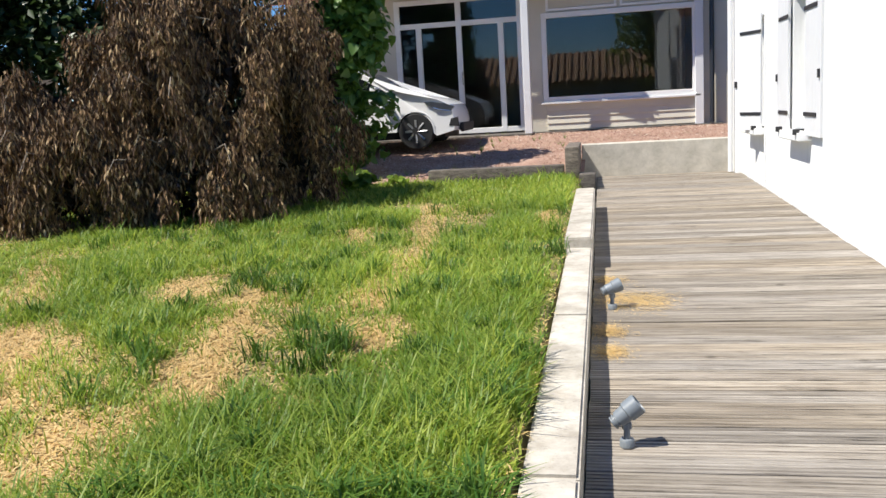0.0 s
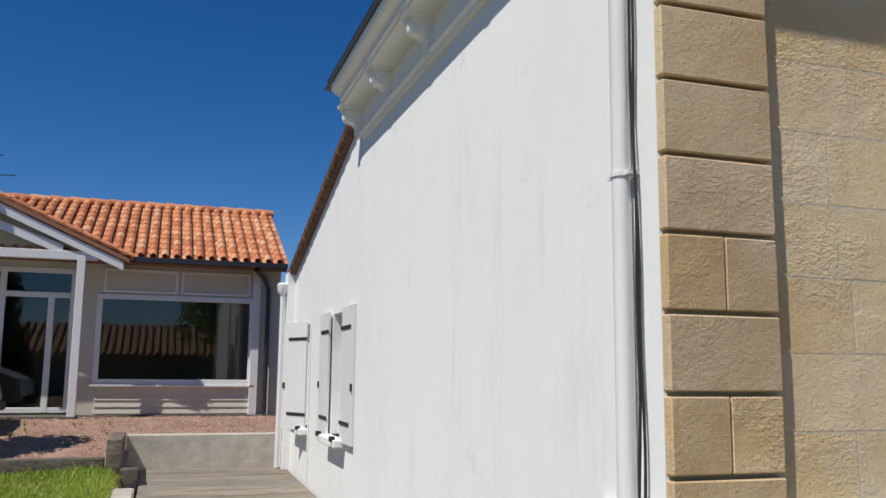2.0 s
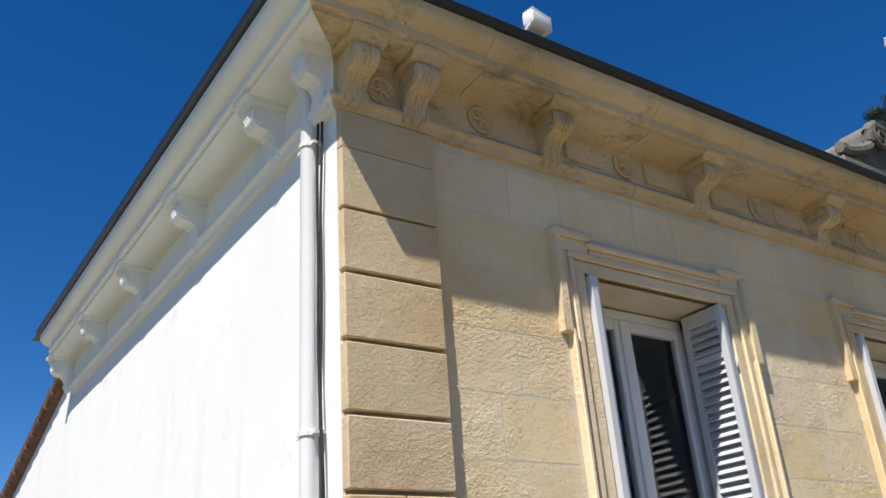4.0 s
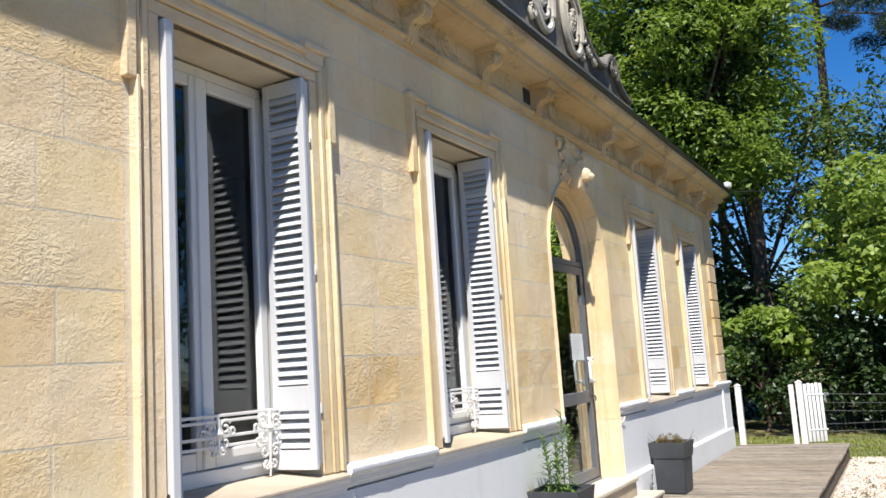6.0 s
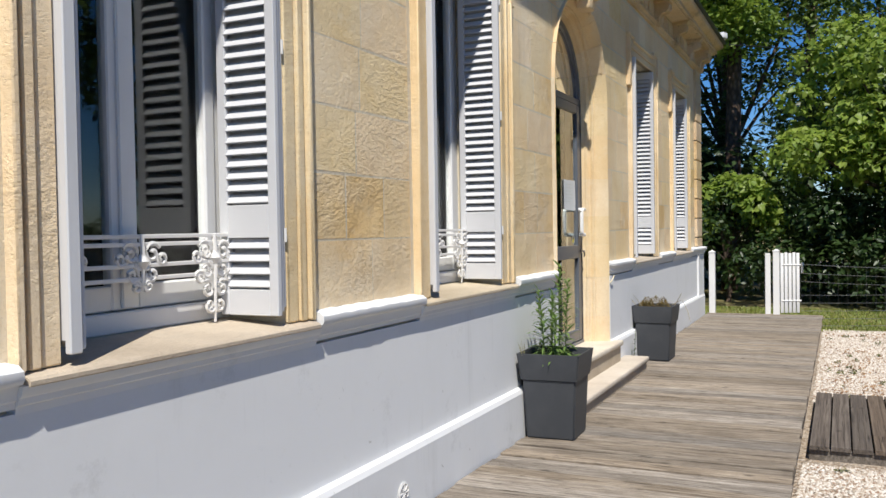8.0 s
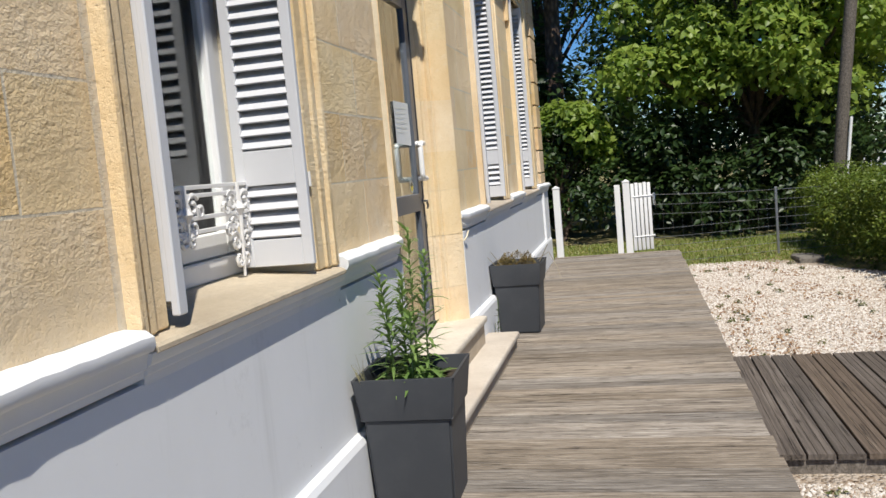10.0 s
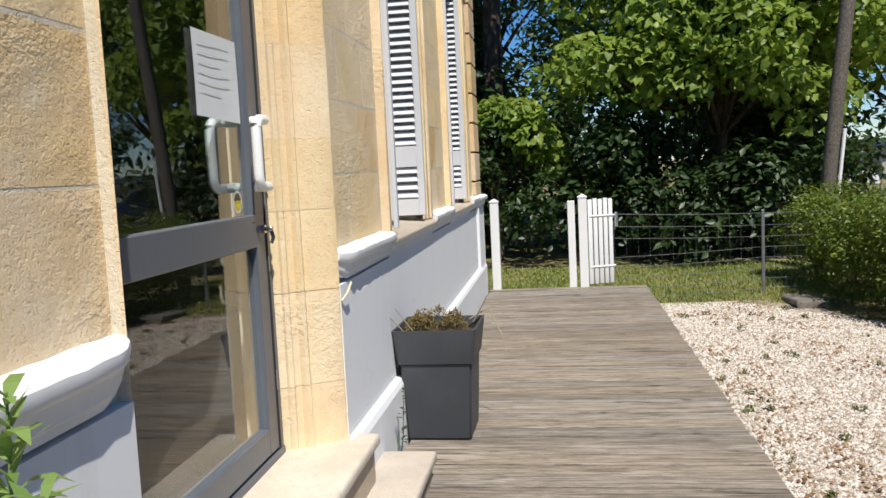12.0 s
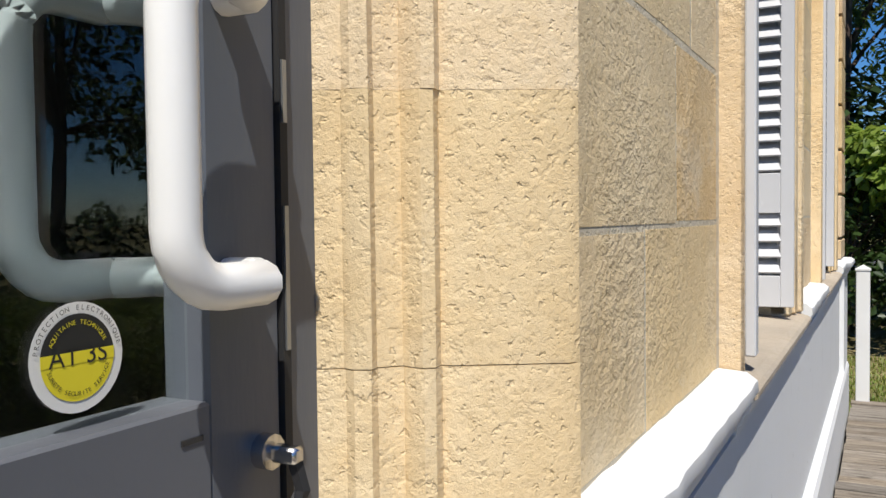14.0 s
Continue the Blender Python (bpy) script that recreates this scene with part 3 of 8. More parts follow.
def surround_jamb(s):
    """Local: middle of the window at x = 0, wall face at y = 0, real heights."""
    bm = B()
    t = LINTEL
    for a, b, d, z0, z1 in ((OPEN, 0.665, 0.022, PLINTH_TOP - 0.02, t), (0.672, 0.712, 0.036, PLINTH_TOP - 0.02, t + 0.075), (0.712, 0.735, 0.026, PLINTH_TOP - 0.02, t + 0.115),
                            (0.735, SURR - 0.03, 0.052, PLINTH_TOP - 0.02, 3.12), (0.755, SURR + 0.02, 0.052, 3.10, t + 0.19), (0.735, 0.755, 0.03, 3.10, t + 0.17)):
        x0, x1 = sorted((s * a, s * b))
        box(bm, x0, x1, -d, 0.05, z0, z1, 0.006)
    return mesh_of("surround_jamb", bm, SURROUND)


def surround_head():
    bm = B()
    t = LINTEL
    box(bm, -0.665, 0.665, -0.022, 0.05, t, t + 0.07, 0.006)
    box(bm, -0.712, 0.712, -0.036, 0.05, t + 0.075, t + 0.115, 0.006)
    box(bm, -0.56, 0.56, -0.03, 0.05, t + 0.115, t + 0.15, 0.006)
    box(bm, -0.56, 0.56, -0.052, 0.05, t + 0.15, t + 0.185, 0.008)
    for s in (-1, 1):
        x0, x1 = sorted((s * 0.54, s * (SURR + 0.02)))
        box(bm, x0, x1, -0.052, 0.05, t + 0.19, t + 0.235, 0.008)
        x0, x1 = sorted((s * 0.54, s * 0.755))
        box(bm, x0, x1, -0.03, 0.05, t + 0.115, t + 0.19, 0.004)
    return mesh_of("surround_head", bm, SURROUND)


PIECES = [surround_jamb(-1), surround_jamb(1), surround_head()]
for w in WINDOWS:
    for me in PIECES:
        ob = new(me.name.split(".")[0], me)
        ob.parent, ob.matrix_basis = surrounds, pose(w, FY, 0)
    bm = B()
    prism(bm, [(2.640, 1.080), (2.630, 1.086), (2.630, 1.098), (2.64, 1.106), (2.66, 1.112), (3.12, 1.148), (3.12, 1.06)], w - OPEN - 0.16, w + OPEN + 0.16, "x")
    part("stone_sill", bm, SILL_STONE, surrounds, "worn beige stone sill", soft=False)

# ---- arched doorway ----
doorway = tagged(new("doorway"), "moulded limestone doorway with a round arch and carved keystone", "trim", kind="structure")
# jamb profile seen from above: (distance from the middle, depth)
def jamb_at(k, proud=0.0):
    """A point k of the way from the door frame out to the wall's face, standing proud of the splay."""
    return (DOOR_R + 0.155 * k - 0.84 * proud, 2.925 - 0.249 * k - 0.54 * proud)


JAMB = [(DOOR_R, 3.0), jamb_at(0.0), jamb_at(0.15, 0.002), jamb_at(0.18, 0.012), jamb_at(0.245, 0.015), jamb_at(0.265, 0.002), jamb_at(0.36, -0.006), jamb_at(0.39, 0.006),
        jamb_at(0.43, 0.014), jamb_at(0.475, 0.012), jamb_at(0.50, -0.004), jamb_at(0.54, 0.002), jamb_at(0.96, 0.003), (ARCH_R, 2.678), (ARCH_R, 2.75)]
for s in (-1, 1):
    bm = B()
    prism(bm, [(CX + s * (d + 0.005), y + 0.005) for d, y in JAMB[:-1]] + [(CX + s * (ARCH_R - 0.002), 2.75), (CX + s * (ARCH_R - 0.002), 2.995)], 0.34, SPRING, "z")
    part("jamb_mortar", bm, MORTAR, doorway)
    for z0, z1 in ((0.34, 0.60), (0.607, 0.99), (0.998, 1.325), (1.331, 1.615), (1.62, 1.99), (1.995, 2.43), (2.435, SPRING)):
        bm = B()
        rng = random.Random(int(z0 * 100))
        pts = [(CX + s * d, y + rng.uniform(-0.0015, 0.0015)) for d, y in JAMB] + [(CX + s * ARCH_R, 3.0)]
        prism(bm, pts, z0, z1 + 0.0046, "z")
        part("jamb_stone", bm, SURROUND, doorway)
N = 9
for k in range(N):
    a0, a1 = 180 - 180 * k / N, 180 - 180 * (k + 1) / N
    bm = B()
    rings = []
    for i in range(4):
        a = radians(a0 - 0.15 + (a1 - a0 + 0.3) * i / 3)
        rings.append([bm.verts.new((CX + d * math.cos(a), y, SPRING + d * math.sin(a))) for d, y in JAMB + [(ARCH_R, 3.0)]])
    m = len(rings[0])
    for p, q in zip(rings, rings[1:]):
        for j in range(m):
            bm.faces.new((p[j], p[(j + 1) % m], q[(j + 1) % m], q[j]))
    bm.faces.new(rings[0])
    bm.faces.new(rings[-1][::-1])
    part("arch_stone", bm, SURROUND, doorway)
# carved cartouche over the arch: leaves, scrolls and a small lion mask as plain lumps
bm = B()
box(bm, CX - 0.10, CX + 0.10, 2.58, 2.72, 3.50, 3.78, 0.03, 2)
lathe(bm, [(0.02, -0.075), (0.06, -0.05), (0.075, 0.0), (0.065, 0.045), (0.03, 0.075)], (CX + 0.02, 2.56, 3.66), 12)
lathe(bm, [(0.012, -0.04), (0.035, -0.02), (0.04, 0.01), (0.015, 0.04)], (CX + 0.02, 2.49, 3.63), 10)
rng = random.Random(4)
for s in (-1, 1):
    for cx, cz, r, turns, st in ((0.20, 3.74, 0.10, 1.4, 3.6), (0.33, 3.60, 0.075, 1.3, 1.0), (0.16, 3.93, 0.075, 1.3, 4.5), (0.30, 3.86, 0.06, 1.3, 2.0), (0.06, 4.0, 0.05, 1.2, 5.0)):
        p = spiral(CX + s * cx, cz, r, 0.012, turns, st if s > 0 else math.pi - st, 18, s)
        tube(bm, [(u, 2.695, v) for u, v in p], 0.026, 6, 0.016)
    for k in range(9):
        x, z = CX + s * rng.uniform(0.08, 0.40), rng.uniform(3.52, 4.02)
        tube(bm, [(x, 2.70, z), (x + s * 0.03, 2.66, z + 0.04), (x + s * 0.05, 2.69, z + 0.09)], 0.024, 6, 0.008)
part("carved_cartouche", bm, SURROUND, doorway, "carved leaf scrolls and mask over the arch")

# ---- stone steps ----
steps = thing("door_steps", "two worn pale stone steps before the entrance door", "steps")
for nm, x0, x1, ya, yb, z0, z1 in (("lower_step", CX - 1.34, CX + 1.34, 2.375, 2.70, 0.0, 0.135), ("upper_step", CX - 0.97, CX + 0.96, 2.56, 2.99, 0.02, 0.345)):
    bm = B()
    box(bm, x0, x1, ya, yb, z1 - 0.052, z1, 0.016, 3)
    for vert in bm.verts:
        vert.co += Vector((0, 0.006 * noise.noise((vert.co.x * 5, 0.3, z1)), 0.003 * noise.noise((vert.co.x * 4, vert.co.y * 4, 1.0))))
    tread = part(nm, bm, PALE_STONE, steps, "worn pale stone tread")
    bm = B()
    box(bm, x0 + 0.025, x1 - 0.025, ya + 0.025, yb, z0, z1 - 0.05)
    part("riser", bm, SILL_STONE, tread, "darker stone riser", soft=False)

# ---- crowning pediment ----
PY = 2.74
pediment = thing("roof_pediment", "blackened carved limestone pediment with scrolls and an urn finial", "pediment")
half = [(0.0, 6.36), (0.42, 6.34), (0.47, 6.28), (0.55, 6.05), (0.75, 5.78), (1.05, 5.52), (1.35, 5.40), (1.60, 5.42), (1.78, 5.58), (1.98, 5.63), (2.12, 5.52), (2.16, 5.38), (2.35, 5.28), (2.55, 5.22), (2.70, 5.18), (2.70, 4.70)]
fine = []
for i in range(len(half) - 2):
    p0, p1, p2, p3 = half[max(0, i - 1)], half[i], half[i + 1], half[i + 2]
    for q in (0.0, 0.25, 0.5, 0.75):
        fine.append(tuple(0.5 * (2 * b + (c - a) * q + (2 * a - 5 * b + 4 * c - d) * q * q + (3 * b - a - 3 * c + d) * q ** 3) for a, b, c, d in zip(p0, p1, p2, p3)))
half = [(max(0.0, x), z) for x, z in fine] + half[-2:]
outline = [(CX + x, z) for x, z in half] + [(CX - x, z) for x, z in half[:0:-1]]
bm = B()
prism(bm, outline, PY, PY + 0.26, "y")
part("pediment_body", bm, WEATHERED, pediment, soft=False)
bm = B()
for s in (-1, 1):
    tube(bm, [(CX + s * x, PY - 0.03, z - 0.03) for x, z in half[4:-2]], 0.05, 8)
    tube(bm, [(u, PY - 0.05, v) for u, v in spiral(CX + s * 1.95, 5.48, 0.14, 0.02, 1.5, 1.2 if s > 0 else 1.9, 26, -s)], 0.035, 6, 0.02)
box(bm, CX - 2.7, CX + 2.7, PY - 0.06, PY + 0.30, 5.0, 5.10, 0.01)
part("border_moulding", bm, WEATHERED, pediment)
for s in (-1, 1):
    bm = B()
    c = CX + s * 0.46
    for r, w in ((0.34, 0.045), (0.22, 0.03)):
        tube(bm, [(c + r * 0.85 * math.cos(a), PY - 0.04, 5.62 + r * 1.25 * math.sin(a)) for a in (k * 2 * math.pi / 24 for k in range(25))], w, 6)
    for k in range(3):
        tube(bm, [(u, PY - 0.05, v) for u, v in spiral(c + (k - 1) * 0.04, 5.50 + k * 0.1, 0.09, 0.02, 1.2, k * 2.0, 16)], 0.025, 5)
    part("carved_roundel", bm, CARVED, pediment, "carved oval scroll roundel")
    bm = B()
    for cx, cz, r in ((0.85, 5.55, 0.12), (1.05, 5.42, 0.09), (1.22, 5.34, 0.07), (0.75, 5.30, 0.10)):
        tube(bm, [(u, PY - 0.035, v) for u, v in spiral(CX + s * cx, cz, r, 0.015, 1.3, 2.0 * s, 18, s)], 0.028, 5)
    part("carved_foliage", bm, CARVED, pediment)
bm = B()
for w, z0, z1 in ((0.36, 6.33, 6.42), (0.30, 6.42, 6.50), (0.22, 6.50, 6.60), (0.14, 6.60, 6.84), (0.19, 6.84, 6.94)):
    box(bm, CX - w, CX + w, PY + 0.13 - w * 0.7, PY + 0.13 + w * 0.7, z0, z1, 0.01)
part("finial_base", bm, WEATHERED, pediment, soft=False)
urn_grey = plain("zinc_urn", (0.36, 0.36, 0.35), 0.5, 0.2)
bm = B()
lathe(bm, [(0.10, 6.93), (0.08, 6.98), (0.07, 7.04), (0.10, 7.10), (0.135, 7.25), (0.155, 7.40), (0.125, 7.44), (0.10, 7.48), (0.125, 7.51), (0.125, 7.54), (0.05, 7.56)], (CX, PY + 0.13, 0), 18)
part("urn", bm, urn_grey, pediment, "grey metal urn finial")
for s in (-1, 1):
    bm = B()
    pts = [(0.15, 7.20), (0.24, 7.22), (0.25, 7.32), (0.19, 7.36), (0.20, 7.46), (0.28, 7.54), (0.27, 7.62), (0.21, 7.62)]
    tube(bm, [(CX - 0.02 * s, PY + 0.13 + s * x, z) for x, z in pts], 0.026, 6)
    part("urn_handle", bm, plain("pale_metal", (0.62, 0.62, 0.6), 0.45, 0.1), pediment, "pale scrolled urn handle")
bm = B()
tube(bm, [(CX, PY + 0.13, 7.55), (CX + 0.02, PY + 0.13, 7.85), (CX - 0.03, PY + 0.13, 8.2)], 0.018, 6, 0.006)
for dx, z in ((0.13, 7.86), (-0.12, 7.82), (0.05, 7.95)):
    tube(bm, [(CX, PY + 0.13, 7.62), (CX, PY + 0.13 - dx * 0.6, z - 0.06), (CX + 0.02, PY + 0.13 - dx, z)], 0.012, 5)
    lathe(bm, [(0.015, -0.03), (0.05, 0.0), (0.03, 0.035)], (CX + 0.02, PY + 0.13 - dx, z), 8)
part("metal_flowers", bm, urn_grey, pediment, "thin grey metal flower spray")


# ---- stones of the front wall, course by course ----
COURSE = 0.318
BOTTOM = PLINTH_TOP + 0.012


def free_spans(z0, z1):
    """Stretches of the front that the openings and surrounds leave free."""
    taken = [(FX0 - 1, FX0 + 0.535), (FX1 - 0.535, FX1 + 1)]
    for w in WINDOWS:
        if z0 < LINTEL + 0.2:
            taken.append((w - SURR - 0.004, w + SURR + 0.004))
    if z1 < SPRING + 0.02:
        taken.append((CX - ARCH_R - 0.003, CX + ARCH_R + 0.003))
    taken.sort()
    return [(a[1], b[0]) for a, b in zip(taken, taken[1:]) if b[0] - a[1] > 0.03]


def stone(x0, x1, z0, z1, rng):
    g = rng.choice((0.002, 0.0035, 0.005, 0.0065))
    x0, x1, z0, z1 = x0 + g, x1 - g, z0 + g, z1 - g
    f = FY + rng.uniform(-0.0016, -0.0010)
    near = min(abs(x0 - CX), abs(x1 - CX)) if (x0 - CX) * (x1 - CX) > 0 else 0.0
    n = 8 if near < ARCH_R and z0 < SPRING + ARCH_R and z1 > SPRING else 1
    low = []
    for i in range(n + 1):
        x = x0 + (x1 - x0) * i / n
        d = ARCH_R ** 2 - (x - CX) ** 2
        low.append((x, max(z0, SPRING + math.sqrt(d)) if n > 1 and d > 0 else z0))
    bm = B()
    b = 0.0016
    done = False
    for (xa, za), (xb, zb) in zip(low, low[1:]):
        if za >= z1 - 0.012 and zb >= z1 - 0.012:
            continue
        za, zb = min(za, z1 - 0.001), min(zb, z1 - 0.001)
        ia, ib = (b if xa == x0 else 0), (b if xb == x1 else 0)
        fr = [bm.verts.new(p) for p in ((xa + ia, f, min(za + b, z1 - b)), (xb - ib, f, min(zb + b, z1 - b)), (xb - ib, f, z1 - b), (xa + ia, f, z1 - b))]
        bk = [bm.verts.new(p) for p in ((xa, FY + 0.012, za), (xb, FY + 0.012, zb), (xb, FY + 0.012, z1), (xa, FY + 0.012, z1))]
        bm.faces.new(fr)
        for i in range(4):
            j = (i + 1) % 4
            bm.faces.new((fr[i], bk[i], bk[j], fr[j]))
        done = True
    if done:
        bmesh.ops.remove_doubles(bm, verts=bm.verts, dist=0.0004)
        worn = rng.random() < (0.75 if 1.4 < z0 < 1.6 else 0.35 if z0 < 1.4 else 0.04)
        part("ashlar_block", bm, ERODED if worn else STONE, wall_south, soft=False)
    else:
        bm.free()


rng = random.Random(11)
z = BOTTOM
course = 0
while z < 4.06:
    top_z = min(z + COURSE, 4.062)
    if top_z - z < 0.06:
        break
    for a, b in free_spans(z, top_z):
        n = max(1, round((b - a) / rng.uniform(0.36, 0.66)))
        marks = [a] + sorted(a + (b - a) * (i + rng.uniform(-0.22, 0.22)) / n for i in range(1, n)) + [b]
        for p, q in zip(marks, marks[1:]):
            stone(p, q, z, top_z, rng)
    z, course = top_z, course + 1

# quoins with deep joints at both corners
rng = random.Random(3)
for side in (0, 1):
    a, b = ((FX0, FX0 + 0.525), (FX1 - 0.525, FX1))[side]
    z = PLINTH_TOP + 0.01
    for k in range(10):
        h = 0.155 if k == 0 else 0.318
        t = min(z + h, 4.06)
        if t - z < 0.05:
            break
        pieces = [(a, b)]
        gap = 0.010 if z < 3.4 else 0.0035
        proud = 0.045 if z < 3.8 else 0.038
        if k == 3 or (k == 1 and side == 0):
            m = a + 0.52 * (b - a)
            pieces = [(a, m), (m, b)]
        for p, q in pieces:
            bm = B()
            box(bm, p + 0.0015, q - 0.0015, FY - proud, FY + 0.02, z + gap, t - gap, 0.006 if gap > 0.005 else 0.003, 1)
            for vert in bm.verts:
                vert.co.y += rng.uniform(-0.0025, 0.0025)
            part("quoin_block", bm, ERODED if k == 1 and p > a else QUOIN, wall_south, soft=False)
        z = t


# ---- ground ----
def court_z(x, y):
    """Lawn and forecourt: level near the kerb, rising towards the annexe."""
    if x > -0.2:
        return -0.27
    g = 0.22 + 0.012 * max(0.0, min(y, 12.0))
    if y > 12.0:
        g += min(1.0, (y - 12.0) / 4.0) * 0.42
    return g


earth = Mat("dry_earth", 0.95)
ec = earth.ramp(earth.noise(0.6, 6, 0.7), [(0.35, (0.11, 0.12, 0.035)), (0.55, (0.24, 0.20, 0.085)), (0.72, (0.44, 0.34, 0.175))])
ec = earth.mix(earth.span(earth.noise(30, 4, 0.7), 0.45, 0.7, 0, 0.6), ec, (0.065, 0.075, 0.02))
earth.color(ec).bump(earth.noise(25, 5, 0.7), 0.02)
EARTH = earth.m

# one sheet to the horizon, with a step down east of the kerb
xs_ = [-400, -60, -25, -14, -10, -8, -6, -5, -4, -3, -2, -1, -0.36, -0.17, -0.165, 20, 30, 60, 400]
ys_ = [-400, -60, -20, -8, -3, 0, 2, 4, 6, 8, 9, 10, 11, 12, 12.6, 13.2, 14, 15, 16, 17, 20, 40, 80, 400]
verts = [(x, y, court_z(x, y) - (0.0 if x > -0.2 else 0.03)) for y in ys_ for x in xs_]
nx = len(xs_)
faces = [(j * nx + i, j * nx + i + 1, (j + 1) * nx + i + 1, (j + 1) * nx + i) for j in range(len(ys_) - 1) for i in range(nx - 1)]
ground = tagged(raw("ground", verts, faces, EARTH), "dry grassy earth round the house", "ground", kind="structure")

# white gravel yard
gr = Mat("white_gravel", 0.9)
cell = gr.cells(42)
gc = gr.ramp(cell.outputs["Color"], [(0.1, (0.22, 0.155, 0.10)), (0.4, (0.38, 0.305, 0.23)), (0.8, (0.50, 0.43, 0.355))])
gc = gr.mix(gr.span(gr.noise(1.2, 4, 0.7), 0.55, 0.75, 0, 0.6), gc, (0.30, 0.22, 0.15))
gr.color(gc).bump(gr.span(cell.outputs["Distance"], 0, 0.6, 1, 0), 0.02)
bm = B()
edge_pts = [(6.0, 0.84), (17.0, 0.84), (17.05, 0.2), (17.1, -0.5), (16.4, -1.05), (15.2, -1.35), (14.0, -1.5), (6.0, -1.6), (3.5, -4), (-0.1, -6), (-0.1, 0.84)]
vs = [bm.verts.new((x, y, -0.262)) for x, y in edge_pts]
bm.faces.new(vs)
gravel_bed = structure("gravel_yard", bm, gr.m, "pale crushed gravel yard with a few weeds", "gravel")
stone_m = Mat("gravel_stone", 0.85)
stone_m.color(stone_m.ramp(stone_m.island(), [(0.0, (0.25, 0.15, 0.095)), (0.16, (0.36, 0.29, 0.22)), (0.5, (0.545, 0.485, 0.415)), (1.0, (0.70, 0.665, 0.615))]))


def pebbles(name, n, region, z, r0, r1, seed, mat, parent, keep=lambda x, y: True):
    rng = np.random.default_rng(seed)
    V, F = [], []
    octa = np.array([(1, 0, 0), (-1, 0, 0), (0, 1, 0), (0, -1, 0), (0, 0, 1), (0, 0, -0.5)], float)
    tri = [(0, 2, 4), (2, 1, 4), (1, 3, 4), (3, 0, 4)]
    x0, x1, y0_, y1_ = region
    while len(V) < n * 6:
        x, y = rng.uniform(x0, x1), rng.uniform(y0_, y1_)
        if not keep(x, y):
            continue
        r = rng.uniform(r0, r1)
        a = rng.uniform(0, 6.28)
        p = octa * r * rng.uniform(0.6, 1.2, (6, 3))
        c, s = math.cos(a), math.sin(a)
        k = len(V)
        for q in p:
            V.append((x + c * q[0] - s * q[1], y + s * q[0] + c * q[1], (z(y) if callable(z) else z) + q[2] * 0.8 + r * 0.2))
        F += [(k + i, k + j, k + l) for i, j, l in tri]
    return raw(name, V, F, mat, parent, kind="stuff")


def in_yard(x, y):
    return y < 0.80 and (x < 15.2 or y > -1.65 + (x - 15.2) * 0.8) and not (8.35 < x < 10.75 and y < 0.8)


pebbles("gravel_stones", 74000, (7.0, 17.0, -1.75, 0.8), -0.262, 0.005, 0.0185, 5, stone_m.m, gravel_bed, in_yard)

litter_m = Mat("dead_leaf_litter", 0.9)
litter_m.color(litter_m.ramp(litter_m.island(), [(0.0, (0.13, 0.065, 0.03)), (0.5, (0.27, 0.15, 0.075)), (1.0, (0.40, 0.27, 0.15))]))
pebbles("dead_leaves", 1000, (8.0, 16.9, -1.7, 0.75), -0.250, 0.007, 0.02, 6, litter_m.m, gravel_bed, lambda x, y: in_yard(x, y) and noise.noise((x * 0.9, y * 1.3, 4.0)) + 0.5 * noise.noise((x * 3.1, y * 3.1, 1.0)) > 0.12)

# ---- decks ----
def board_mesh(name, width, length, thick, grooves, mat, along):
    """One grooved board, local: starts at the origin, its top at z = 0."""
    prof = [(0.0, -thick), (0.0, -0.004), (0.003, 0.0)]
    for g in range(grooves):
        c = width * (g + 1) / (grooves + 1)
        prof += [(c - 0.0050, 0.0), (c - 0.0025, -0.0035), (c + 0.0025, -0.0035), (c + 0.0050, 0.0)]
    prof += [(width - 0.003, 0.0), (width, -0.004), (width, -thick)]
    bm = B()
    prism(bm, prof, 0.0, length, "y" if along == "y" else "x")
    return mesh_of(name, bm, mat, soft=False)


deck_front = tagged(new("deck_front"), "weathered grey timber deck along the stone front", "deck", kind="structure")
D0, D1, DY0 = 1.95, 16.72, 0.80
PITCH = 0.1455
n = int((D1 - D0) / PITCH)
boards = [board_mesh("deck_board", w, 2.615 - DY0, 0.027, 4, DECK_Y, "y") for w in (0.1365, 0.133, 0.1385, 0.130)]
rng = random.Random(21)
for k in range(n + 1):
    ob = new("deck_board", rng.choice(boards))
    ob.parent = deck_front
    ob.matrix_basis = pose(D0 + k * PITCH, DY0 + rng.uniform(-0.008, 0.008), rng.uniform(-0.005, 0.003), rng.uniform(-0.1, 0.1), rng.uniform(-0.7, 0.9), rng.uniform(-0.1, 0.1))
bm = B()
box(bm, D0 + 0.02, D1, DY0 + 0.07, 2.6, -0.25, -0.12)
part("deck_bed", bm, plain("dark_soil_bed", (0.03, 0.026, 0.02), 0.95), deck_front, "dark earth under the boards", soft=False)
bm = B()
box(bm, D0, D1 + 0.02, DY0 + 0.03, DY0 + 0.07, -0.24, -0.028)
box(bm, D0, D1, 2.4, 2.45, -0.24, -0.028)
box(bm, D1 - 0.03, D1 + 0.01, DY0 + 0.03, 2.6, -0.24, -0.028)
part("deck_joist", bm, SLEEPER, deck_front, "dark timber under-frame of the deck", soft=False)

